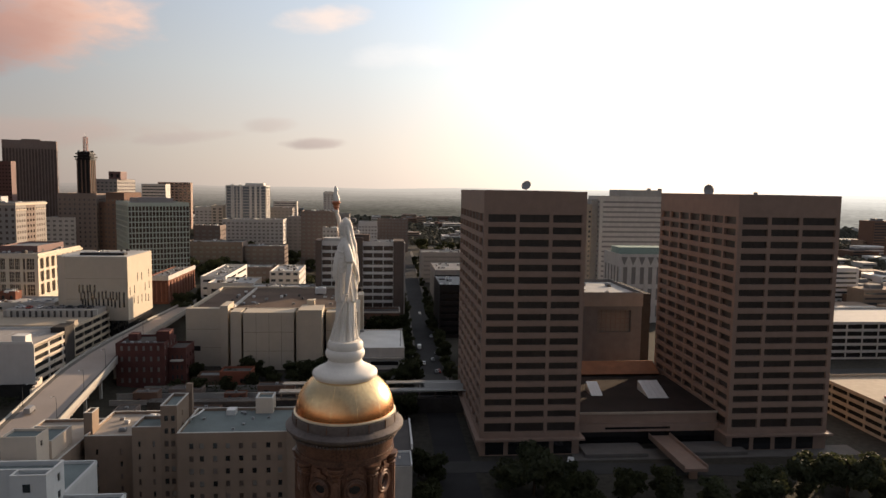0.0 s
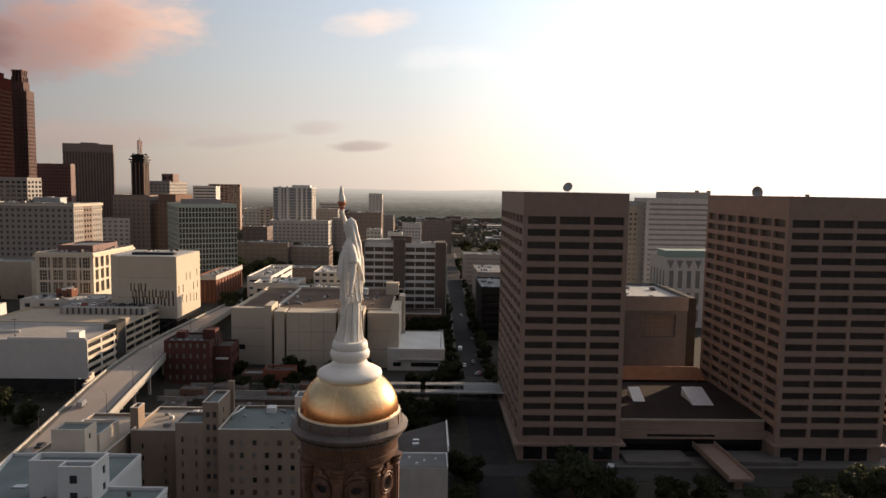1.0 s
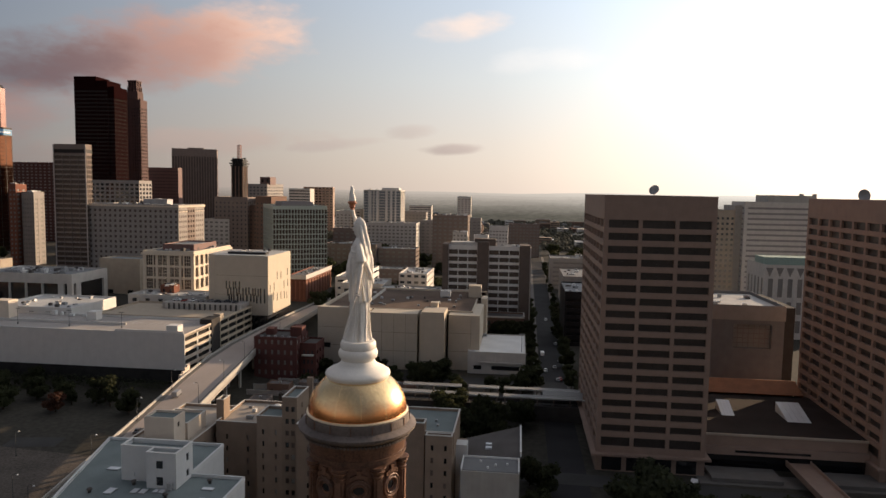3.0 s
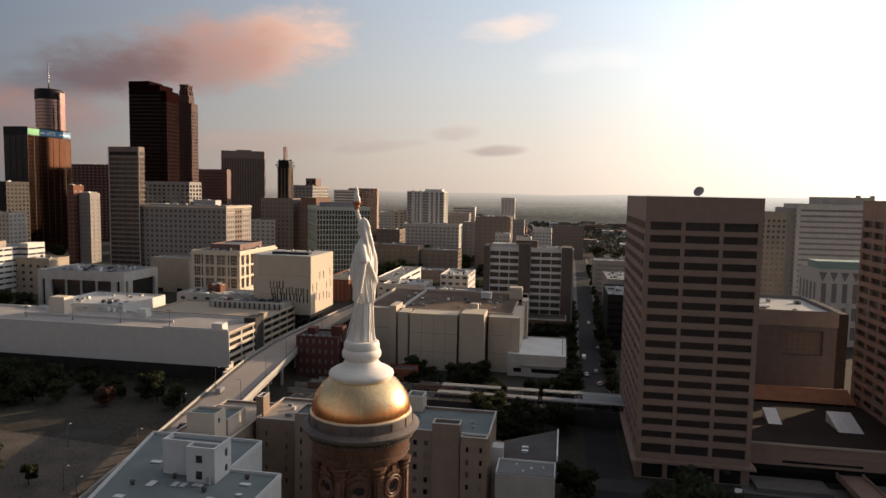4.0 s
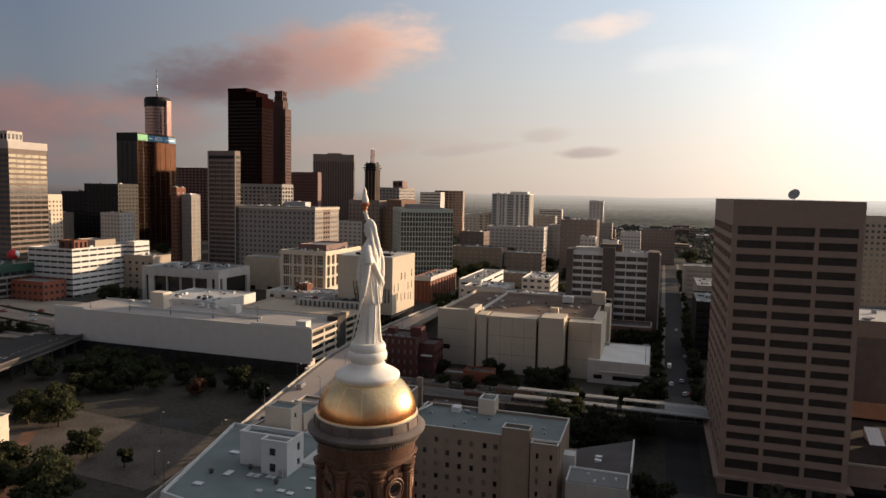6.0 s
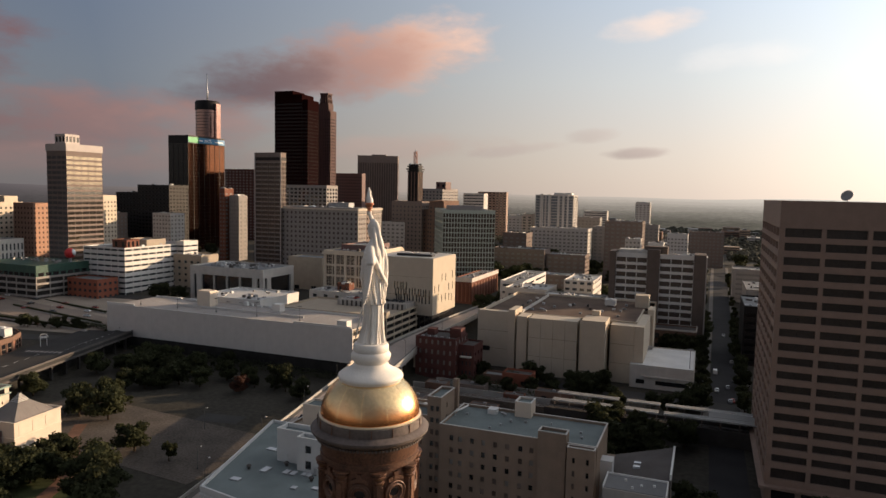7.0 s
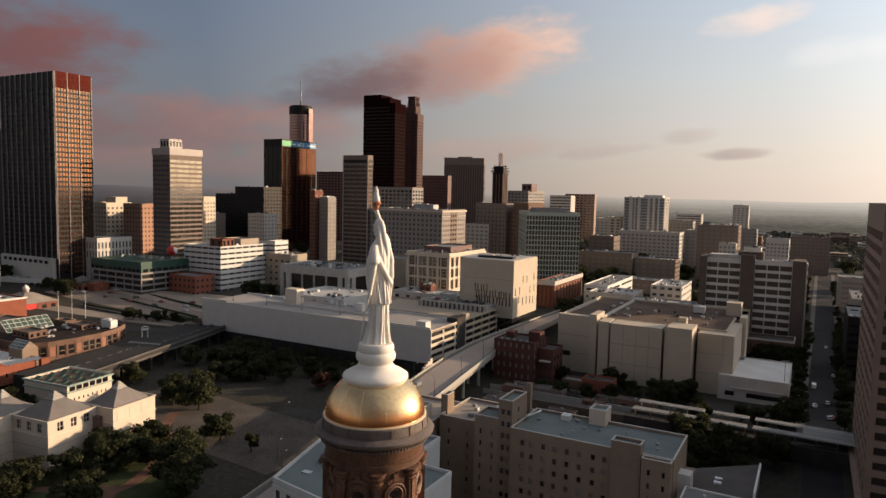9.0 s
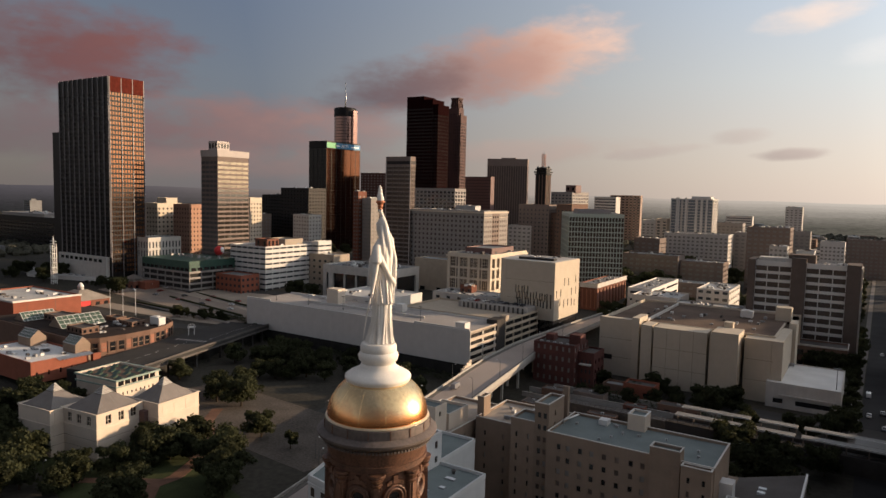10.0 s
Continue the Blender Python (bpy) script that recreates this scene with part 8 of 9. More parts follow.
    ring = [(4.2 * math.cos(radians(a)), 0, 8.5 + 4.2 * math.sin(radians(a))) for a in range(0, 181, 15)]
    tube(bm, ring, [0.35] * len(ring), 8)
    part("arch", bm, M["unit_white"], gate)
    part("sign_board", Soup().box(-3, 3, -0.15, 0.15, 8.2, 10.4).mesh("sign_board"), M["unit_white"], gate)
    gate.scale = (0.48, 0.48, 0.48)
    ball = thing("roof_ball", -430.9, 373.8, 35.2, 0, "red and white ball sign on the roof of a parking garage", "sign")
    part("post", lathe([(1.0, 0), (1.0, 1.6)], 10), M["steel"], ball)
    part("ball", lathe([(3.9 * math.sin(radians(a)) + 0.02, 5.2 - 3.9 * math.cos(radians(a))) for a in range(0, 181, 12)], 28), M["red_paint"], ball)
    part("cap", lathe([(3.94 * math.sin(radians(a)) + 0.02, -3.94 * math.cos(radians(a))) for a in range(140, 181, 10)], 28), M["white_paint"], ball, "white side panel", at=Matrix.Translation((0, 0, 5.2)) @ Matrix.Rotation(radians(20), 4, "Z") @ Matrix.Rotation(radians(75), 4, "Y"))
    # elevated street edge
    v = thing("elevated_street", -267.5, 232, 0, 16, "elevated street with a railing above dark arches", "bridge")
    bar(v, "deck", -30, 0, -58, 62, 8.4, 9.75, "road_grey", "grey asphalt deck")
    bar(v, "footway", -3.4, -0.4, -58, 62, 9.754, 9.9, "road_grey", "grey footway")
    bar(v, "crossing", -26, -6, 6, 14, 9.754, 9.8, "road_grey", "paler paved crossing")
    for k in range(8):
        bar(v, "crossing_stripe", -25 + 2.4 * k, -23.8 + 2.4 * k, 8.5, 11.5, 9.802, 9.81, "deck_grey", "worn pale stripe")
    for k in range(9):
        bar(v, "lane_line", -15.1, -14.9, -54 + 7 * k, -50.5 + 7 * k, 9.752, 9.758, "line_white", "worn white line")
        bar(v, "lane_line", -9.1, -8.9, 16 + 5 * k, 18.4 + 5 * k, 9.752, 9.758, "line_white", "worn white line")
    bar(v, "parapet", -0.3, 0, -58, 62, 9.902, 10.8, "roof_dark")
    bar(v, "girder", -0.5, 0.1, -58, 62, 7.4, 8.396, "roof_dark")
    for i in range(12):
        bar(v, "pier", -3.2, -2.0, -56 + 10.3 * i, -54.8 + 10.3 * i, -1, 8.396, "dark_brick")
    # space under the deck filled in near-black to paint its shade
    bar(v, "abutment", -30, -8, -58, 62, -1, 8.396, "dark_depth", "near-black block painted as the shaded vault behind the piers")
    # low walls, hedges and lines in the open car park
    for x, y, rot, half in ((-360, 283.4, -3, 52), (-364, 306, -10.6, 51), (-377, 331, -11.6, 39)):
        w = thing("low_wall", x, y, 9.6, rot, "low pale kerb wall with a planted strip", "wall", "car park walls")
        bar(w, "kerb", -half, half, -0.8, 0.8, 0, 1.3, "concrete")
        bar(w, "planting", -half + 1, half - 1, -0.6, 0.6, 1.302, 2.3, "leaf_deep", "clipped planting")


make_market()


# ---- trees ----
def let_light_through(m, share):
    """Leaves pass part of the light from behind."""
    nt = m.node_tree
    b = nt.nodes["Principled BSDF"]
    tr, mx = nt.nodes.new("ShaderNodeBsdfTranslucent"), nt.nodes.new("ShaderNodeMixShader")
    nt.links.new(b.inputs["Base Color"].links[0].from_socket, tr.inputs["Color"])
    mx.inputs[0].default_value = share
    nt.links.new(b.outputs[0], mx.inputs[1])
    nt.links.new(tr.outputs[0], mx.inputs[2])
    nt.links.new(mx.outputs[0], nt.nodes["Material Output"].inputs["Surface"])


for leaf_name in ("leaf", "leaf_deep", "leaf_autumn", "far_leaf"):
    let_light_through(M[leaf_name], 0.4)


def leaf_crown(seed, height, spread, count):
    """A crown of small leaf sprays on uneven lobes, with gaps between them."""
    rng = random.Random(seed)
    lobes = []
    for _ in range(19):
        a, q = rng.uniform(0, 2 * math.pi), rng.uniform(0.1, 0.8) * spread
        lobes.append((q * math.cos(a), q * math.sin(a), height * rng.uniform(0.3, 0.88), spread * rng.uniform(0.2, 0.42)))
    s = Soup()
    for _ in range(count):
        lx, ly, lz, lr = rng.choice(lobes)
        u, v = rng.uniform(-1, 1), rng.uniform(0, 2 * math.pi)
        q = math.sqrt(1 - u * u)
        r = lr * rng.uniform(0.55, 1.15)
        c = Vector((lx + r * q * math.cos(v), ly + r * q * math.sin(v), lz + 0.8 * r * u))
        n = Vector((rng.gauss(q * math.cos(v), 0.6), rng.gauss(q * math.sin(v), 0.6), rng.gauss(u, 0.6))).normalized()
        t = n.cross(Vector((rng.uniform(-1, 1), rng.uniform(-1, 1), rng.uniform(-1, 1)))).normalized()
        b = n.cross(t)
        w = rng.uniform(0.2, 0.46) * (0.6 + 0.05 * height)
        s.quad(c - t * w - b * w * 0.6, c + t * w * 0.8 - b * w, c + t * w + b * w * 0.7, c - t * w * 0.7 + b * w)
    return s.mesh("crown"), lobes


TREES = []
for i, (h, sp, cnt) in enumerate(((13, 7.2, 3400), (11, 6.2, 2800), (16, 9.2, 4600), (9, 3.6, 1500), (5, 2.2, 700))):
    me, lobes = leaf_crown(100 + i, h, sp, cnt)
    bm = bmesh.new()
    tube(bm, [(0, 0, -0.3), (0.05, 0, 0.2 * h), (0.1, 0.05, 0.45 * h), (0.05, 0.1, 0.7 * h)], [0.035 * h, 0.024 * h, 0.018 * h, 0.006 * h], 8)
    for lx, ly, lz, lr in lobes[:7]:
        tube(bm, [(0.05, 0.02, 0.32 * h), (lx * 0.5, ly * 0.5, lz * 0.75), (lx * 0.9, ly * 0.9, lz)], [0.013 * h, 0.008 * h, 0.003 * h], 6)
    tm = bpy.data.meshes.new("trunk")
    bm.to_mesh(tm)
    bm.free()
    TREES.append((tm, me))


def plant(kind, x, y, scale=1.0, turn=0.0, z=None, leaf="leaf_deep", label="dark green broad-leaved tree with an uneven crown"):
    tm, cm = TREES[kind]
    if leaf != "leaf_deep":
        cm = cm.copy()
        cm.materials.clear()
    root = thing("tree", x, y, land(x, y) if z is None else z, turn, label, "tree", "city trees")
    root.scale = (scale, scale, scale)
    part("trunk", tm, M["bark"], root)
    part("crown", cm, M[leaf], root)
    return root


rng = random.Random(42)
# (kind, x, y, scale) of the trees, place by place
MUSEUM_TREES = [(0, -167, 178, 0.85), (2, -146, 143, 0.95), (0, -137, 136, 0.9), (0, -201, 198, 1.0), (1, -188, 146, 0.95), (0, -179, 156, 0.95), (1, -171, 150, 0.8), (2, -205, 106, 0.9), (0, -215, 112, 0.9), (0, -192, 106, 0.9), (3, -150, 176, 0.75), (0, -182, 130, 0.8), (1, -176, 138, 0.9), (1, -160, 122, 1.0), (0, -150, 110, 1.0), (2, -228, 116, 0.9), (1, -181, 116, 0.9), (1, -210, 208, 0.9), (0, -214, 196, 0.9), (1, -222, 204, 0.9), (0, -256, 150, 1.0), (1, -270, 146, 1.0)]
MUSEUM_TREES_2 = [(2, -157, 152, 1.0), (0, -176, 146, 1.0), (1, -184, 142, 0.9), (0, -178, 158, 0.9), (0, -206, 116, 1.1), (1, -200, 108, 1.0), (0, -191, 100, 1.0), (1, -180, 110, 0.8), (2, -240, 110, 1.0), (0, -170, 182, 0.5), (0, -250, 140, 1.0), (1, -236, 134, 0.9), (0, -262, 134, 1.0)]
PARK_TREES = [(2, -232, 262, 0.75), (0, -222, 255, 0.8), (1, -213, 262, 0.8), (0, -240, 250, 0.9), (0, -228, 232, 0.8), (1, -214, 240, 0.8), (2, -246, 270, 0.8), (0, -200, 248, 0.8), (1, -196, 262, 0.8), (0, -166, 264, 1.0), (3, -160, 258, 1.0), (1, -182, 262, 0.7)]
RAILWAY_TREES = [(2, -20, 268, 0.85), (2, -8, 240, 1.0), (0, -2, 246, 1.1), (1, 2, 236, 1.0), (0, -18, 260, 0.9), (0, 10, 305, 0.8), (1, 2, 300, 0.8), (0, 10, 262, 0.9), (0, 13, 312, 0.9), (1, 38, 305, 0.9), (0, -60, 326, 0.9), (1, -52, 318, 0.9), (0, -44, 324, 0.9), (1, -68, 300, 0.9), (0, -80, 298, 0.8), (1, -58, 306, 1.0), (0, -48, 306, 0.9), (1, -38, 312, 0.8), (3, -90, 300, 1.0), (3, -32, 322, 0.9), (0, -70, 312, 0.9), (1, -28, 318, 0.7)]
TOWER_TREES = [(2, 46, 193, 1.0), (0, 54, 190, 0.9), (1, 39, 195, 1.0), (0, 15, 203, 0.8), (1, 12, 208, 0.8), (2, 141, 186, 1.0), (0, 132, 190, 0.9), (2, 160, 184, 1.0), (1, 176, 190, 1.0), (1, 96, 180, 0.9), (0, 118, 188, 0.8), (1, 84, 184, 0.7), (1, 150, 200, 0.7), (0, 110, 180, 0.8)]
for kind, x, y, sc in MUSEUM_TREES + MUSEUM_TREES_2 + PARK_TREES + RAILWAY_TREES + TOWER_TREES:
    size = sc * (0.7 if y > 290 and x < 0 else 1.0)
    plant(kind, x, y, size * rng.uniform(0.92, 1.08), rng.uniform(0, 360), leaf="leaf" if x > 30 else "leaf_deep")
for i in range(11):
    plant(1, 15.5 + rng.uniform(-1, 1), 322 + 21 * i, rng.uniform(0.55, 0.8), rng.uniform(0, 360))
    plant(1, 33.5 + rng.uniform(-1, 1), 316 + 21 * i, rng.uniform(0.55, 0.8), rng.uniform(0, 360))
plant(1, -148, 252, 0.85, 70)
plant(1, -177, 248, 0.72, 30, leaf="leaf_autumn", label="small tree with reddish autumn leaves")
for i in range(16):
    plant(3, 14.5 + rng.uniform(-0.6, 0.6), 395 + 26 * i, rng.uniform(0.6, 0.95), rng.uniform(0, 360))
    plant(3, 36 + rng.uniform(-0.6, 0.6), 390 + 26 * i, rng.uniform(0.6, 0.95), rng.uniform(0, 360))
for x, y, n, sx, sy in ((-125, 470, 5, 10, 30), (-110, 570, 9, 40, 14), (-190, 500, 6, 20, 14), (-48, 500, 6, 8, 16), (0, 420, 5, 12, 4), (-330, 470, 5, 30, 10), (-250, 500, 6, 30, 10), (-440, 430, 5, 20, 10), (-325, 380, 4, 30, 5), (-560, 300, 8, 40, 16), (-455, 300, 4, 12, 6), (-160, 630, 10, 60, 20), (-60, 560, 8, 40, 14), (-520, 610, 8, 40, 20)):
    for _ in range(n):
        plant(rng.choice((0, 1, 0)), x + rng.uniform(-sx, sx), y + rng.uniform(-sy, sy), rng.uniform(0.75, 1.1), rng.uniform(0, 360))

for x, y, n, sx, sy in ((-240, 272, 16, 30, 10), (-244, 258, 10, 24, 16), (-224, 240, 9, 16, 14), (-190, 262, 5, 26, 6), (-218, 210, 6, 10, 10), (-60, 316, 6, 34, 6), (-24, 300, 6, 20, 8), (0, 262, 6, 14, 14), (-8, 238, 6, 9, 12), (100, 184, 11, 60, 7), (20, 190, 4, 8, 14), (-205, 116, 7, 30, 12), (-262, 146, 8, 26, 12), (-262, 210, 6, 8, 26), (-180, 150, 4, 10, 8)):
    for _ in range(n):
        plant(rng.choice((0, 1, 3, 4)), x + rng.uniform(-sx, sx), y + rng.uniform(-sy, sy), rng.uniform(0.6, 1.0), rng.uniform(0, 360))




def grove(spots):
    """Trees too far and too close together to count: crowns of leaf sprays joined into one object."""
    me = TREES[4][1]
    co = np.empty(len(me.vertices) * 3)
    me.vertices.foreach_get("co", co)
    co = co.reshape(-1, 3)
    verts, faces, quads = [], [], [tuple(p.vertices) for p in me.polygons]
    for x, y, size, turn in spots:
        c, q = math.cos(turn) * size, math.sin(turn) * size
        n = len(verts)
        moved = np.stack((x + co[:, 0] * c - co[:, 1] * q, y + co[:, 0] * q + co[:, 1] * c, land(x, y) + co[:, 2] * size * 0.9 - 0.8), 1)
        verts += moved.tolist()
        faces += [(a + n, b + n, e + n, f + n) for a, b, e, f in quads]
    tagged(part("street_woods", mesh_of("street_woods", verts, faces), M["leaf_deep"]), "many dark street trees between the northern blocks", "trees", kind="stuff")


def middle_ground_trees():
    taken = [(x, y, w, d) for x, y, w, d, *_ in NORTH_BLOCKS + WEST_BLOCKS] + [(-14.6, 457, 58, 30), (-67, 490, 20, 40), (-117, 516, 17, 74), (-151, 503, 14, 70)]
    spots = []
    for lo, hi, y0, y1, count in ((-250, 8, 545, 960, 150), (44, 200, 520, 960, 70), (-196, -30, 584, 612, 24), (-190, -70, 676, 704, 14)):
        for _ in range(count):
            x, y, size, turn = rng.uniform(lo, hi), rng.uniform(y0, y1), rng.uniform(2.4, 3.6), rng.uniform(0, 6.28)
            if all(abs(x - a) > w / 2 + 6 or abs(y - b) > d / 2 + 6 for a, b, w, d in taken):
                spots.append((x, y, size, turn))
    grove(spots)


middle_ground_trees()
# small trees along the sunken cut beside the car park and at the tower's foot
for x, y, n, sx, sy in ((-322, 284, 9, 16, 6), (-345, 276, 5, 14, 3), (-296, 290, 4, 6, 5), (-486, 306, 5, 16, 5), (-590, 280, 7, 30, 6)):
    for _ in range(n):
        plant(rng.choice((3, 4, 1)), x + rng.uniform(-sx, sx), y + rng.uniform(-sy, sy), rng.uniform(0.55, 0.85), rng.uniform(0, 360))

strip("worn_patch", [(-172, 216), (-154, 219)], 9, 0.02, "road_grey", "dark worn patch on the gravel field", "ground patch", thick=0.06)


def make_hedge(x0, y0, x1, y1, w, h, seed):
    rng2 = random.Random(seed)
    s, n = Soup(), int(math.hypot(x1 - x0, y1 - y0) * 26)
    d = Vector((x1 - x0, y1 - y0, 0))
    side = Vector((-d.y, d.x, 0)).normalized()
    for _ in range(n):
        c = Vector((x0, y0, 0)) + d * rng2.random() + side * rng2.uniform(-w / 2, w / 2)
        c.z = land(c.x, c.y) + h * math.sqrt(rng2.random())
        t = Vector((rng2.gauss(0, 1), rng2.gauss(0, 1), rng2.gauss(0, 0.6))).normalized()
        b = t.cross(Vector((rng2.gauss(0, 1), rng2.gauss(0, 1), 1))).normalized()
        q = rng2.uniform(0.15, 0.35)
        s.quad(c - t * q - b * q, c + t * q - b * q * 0.7, c + t * q + b * q, c - t * q * 0.8 + b * q)
    tagged(part("hedge", s.mesh("hedge"), M["leaf"]), "clipped dark green hedge along the park edge", "hedge", kind="stuff")


make_hedge(-128, 226, -111, 110, 3.0, 2.4, 1)
make_hedge(-240, 288, -150, 284, 10, 3.2, 3)
make_hedge(-96, 306, -20, 300, 12, 3.0, 4)
make_hedge(-176, 168, -150, 160, 2, 1.2, 5)
make_hedge(-330, 292, -262, 290, 4, 2.4, 6)


# ---- rail yard ----
def make_rail_yard():
    for x, y, w, d, h, wall in ((-98, 288, 10, 6, 5, "brown_brick"), (-84, 296, 14, 7, 4, "grey_brown"), (-62, 290, 9, 5, 3.4, "rust_brick"), (-46, 298, 16, 6, 4.4, "brown_brick"), (-100, 270, 8, 8, 3.6, "grey_brown"), (-70, 272, 12, 4, 3, "brown_brick")):
        shed = block("rail_shed", x, y, w, d, 0, h, wall=wall, roof="roof_dark", label="low dark shed beside the railway tracks", category="shed", group="rail sheds", front=(2, 0.3), rows=[(1, 2.4)], parapet=0.3)
        unit(shed, 0, 0, h - 0.3, 1.2, 1.0, 0.8)
    for k, (y, x0, x1) in enumerate(((262, -108, -40), (284, -112, -42), (292, -112, -30), (302, -104, -30))):
        w = thing("retaining_wall", (x0 + x1) / 2, y, 0, 0, "low stained concrete retaining wall by the tracks", "wall", "rail walls")
        bar(w, "wall", -(x1 - x0) / 2, (x1 - x0) / 2, -0.3, 0.3, -0.5, 1.6 + 0.3 * k, "concrete")
        bar(w, "coping", -(x1 - x0) / 2, (x1 - x0) / 2, -0.4, 0.4, 1.604 + 0.3 * k, 1.8 + 0.3 * k, "grey_stone")
    for y in (266.4, 267.9, 287.5, 289.0):
        r = thing("rail", -76, y, 0.15, 0, "single worn steel rail on dark ballast", "rail", "yard rails")
        bar(r, "rail_head", -34, 34, -0.05, 0.05, 0, 0.18, "steel")
    tagged(part("ballast", Soup().box(-112, -40, 264.6, 269.6, -0.2, 0.14).box(-112, -40, 285.8, 290.8, -0.2, 0.14).mesh("ballast"), M["gravel"]), "dark gravel ballast under the rails", "ballast", kind="stuff")


make_rail_yard()


# ---- vehicles ----
def make_car(x, y, z, turn, paint, van=False, label="parked saloon car"):
    root = thing("van" if van else "car", x, y, z, turn, label, "van" if van else "car", "vehicles")
    l, w = (5.6, 2.0) if van else (4.5, 1.8)
    prof = [(-l / 2, 0.35), (l / 2, 0.35), (l / 2, 0.9), (l * 0.42, 1.0), (l * 0.3, 2.2 if van else 1.05), (-l * 0.48, 2.3 if van else 1.05), (-l / 2, 0.95)]
    bm = bmesh.new()
    a = [bm.verts.new((px, -w / 2, pz)) for px, pz in prof]
    b = [bm.verts.new((px, w / 2, pz)) for px, pz in prof]
    bm.faces.new(a), bm.faces.new(list(reversed(b)))
    for i in range(len(prof)):
        j = (i + 1) % len(prof)
        bm.faces.new((a[j], a[i], b[i], b[j]))
    bmesh.ops.bevel(bm, geom=list(bm.edges), offset=0.08, segments=1, affect="EDGES")
    part("body", bm, M[paint], root)
    if not van:
        cab = Soup()
        cab.v += [(-1.5, -0.82, 1.04), (1.1, -0.82, 1.04), (1.1, 0.82, 1.04), (-1.5, 0.82, 1.04), (-0.9, -0.66, 1.5), (0.45, -0.66, 1.5), (0.45, 0.66, 1.5), (-0.9, 0.66, 1.5)]
        cab.f += [(4, 5, 6, 7), (0, 1, 5, 4), (1, 2, 6, 5), (2, 3, 7, 6), (3, 0, 4, 7)]
        part("cabin_glass", cab.mesh("cabin_glass"), M["dark_glass"], root)
        part("cabin_roof", Soup().box(-0.92, 0.47, -0.68, 0.68, 1.5, 1.56).mesh("cabin_roof"), M[paint], root)
    else:
        part("windscreen", Soup().box(l * 0.33, l * 0.345, -0.85, 0.85, 1.15, 1.95).mesh("windscreen"), M["dark_glass"], root)
    wheel = lathe([(0.33, -0.11), (0.33, 0.11)], 14)
    wm = bpy.data.meshes.new("wheel")
    wheel.to_mesh(wm)
    wheel.free()
    for sx in (-1, 1):
        for sy in (-1, 1):
            part("wheel", wm, M["rubber"], root, at=Matrix.Translation((sx * l * 0.31, sy * w * 0.46, 0.33)) @ Matrix.Rotation(radians(90), 4, "X"))
    return root


cars = {p: make_car(x, y, z, t, p, label=lab) for p, x, y, z, t, lab in (("car_white", 22, 345, 0.14, 90, "white saloon car on the street"), ("car_paint", 27, 352, 0.14, 90, "silver saloon car on the street"), ("car_dark", *on_viaduct(204, -0.35, 0.07), 98, "dark saloon car on the viaduct"), ("car_red", 28.5, 330, 0.14, 90, "red saloon car on the street"))}
van = make_car(21.5, 380, 0.14, 90, "car_white", True, "white delivery van on the street")
make_car(*on_viaduct(240, -0.4, 0.07), 98, "car_paint", True, "silver delivery van on the viaduct")
make_car(48.5, 213, 0.2, 0, "car_white", True, "white delivery van before the tower")
make_car(63.2, 214, 0.2, 70, "car_white", True, "white delivery van before the podium")
keys = list(cars)
for i in range(6):
    copy_thing(cars[rng.choice(("car_white", "car_paint", "car_dark", "car_dark"))], pose(rng.choice((20.5, 27.5, 30.2, 30.2)), 326 + 39 * i + rng.uniform(-4, 4), 0.14 + (land(27, 326 + 39 * i)), 0, 0, 90))
for x, y in [(-345 - 9 * i + rng.uniform(-2, 2), 312 + (i % 3) * 11) for i in range(14)] + [(-186 + 5 * i, 363 + rng.uniform(-1, 1)) for i in range(8)]:
    z = 26.62 if y > 360 else land(x, y) + 0.12
    copy_thing(cars[rng.choice(keys)], pose(x, y, z, 0, 0, rng.choice((0, 90, 180))))
for i in range(16):
    copy_thing(cars[rng.choice(keys)], pose(196 + 6 * (i % 8), 214 + 26 * (i // 8) + rng.uniform(-1, 1), 12.82, 0, 0, 90))


# ---- far city and woods ----
def make_far_city():
    rng3 = random.Random(77)
    groups = {"pale_concrete": Soup(), "tan_brick": Soup(), "brown_brick": Soup(), "white_panel": Soup(), "roof_grey": Soup(), "grey_glass": Soup()}
    walls = ("pale_concrete", "tan_brick", "brown_brick", "white_panel", "roof_grey")
    for _ in range(900):
        a = radians(rng3.uniform(-52, 82))
        r = 560 + 1080 * rng3.random() ** 1.1
        x, y = -r * math.sin(a), r * math.cos(a)
        if r < 1000 and -720 < x < 230 and y < 980:
            continue
        if 10 < x < 42 or (-960 < x < -690 and 340 < y < 520):
            continue
        w, d = rng3.uniform(14, 46), rng3.uniform(12, 40)
        h = rng3.choice((6, 8, 9, 10, 12, 14, 18)) * (1.0 if rng3.random() < 0.93 else 2.6)
        z = land(x, y) - 1
        s = groups[rng3.choice(walls)]
        s.box(x - w / 2, x + w / 2, y - d / 2, y + d / 2, z, z + h)
        if rng3.random() < 0.5:
            groups["roof_grey"].box(x - w / 5, x + w / 6, y - d / 5, y + d / 6, z + h + 0.004, z + h + 3)
        for k in range(int(h / 4)):
            g = groups["grey_glass"]
            g.quad((x - w * 0.45, y - d / 2 - 0.1, z + 2 + 4 * k), (x + w * 0.45, y - d / 2 - 0.1, z + 2 + 4 * k), (x + w * 0.45, y - d / 2 - 0.1, z + 3.6 + 4 * k), (x - w * 0.45, y - d / 2 - 0.1, z + 3.6 + 4 * k))
    root = thing("far_city", 0, 0, 0, 0, "far low city blocks between the woods", "city", kind="stuff")
    for k, s in groups.items():
        part("far_blocks", s.mesh("far_blocks"), M[k], root, kind="stuff")


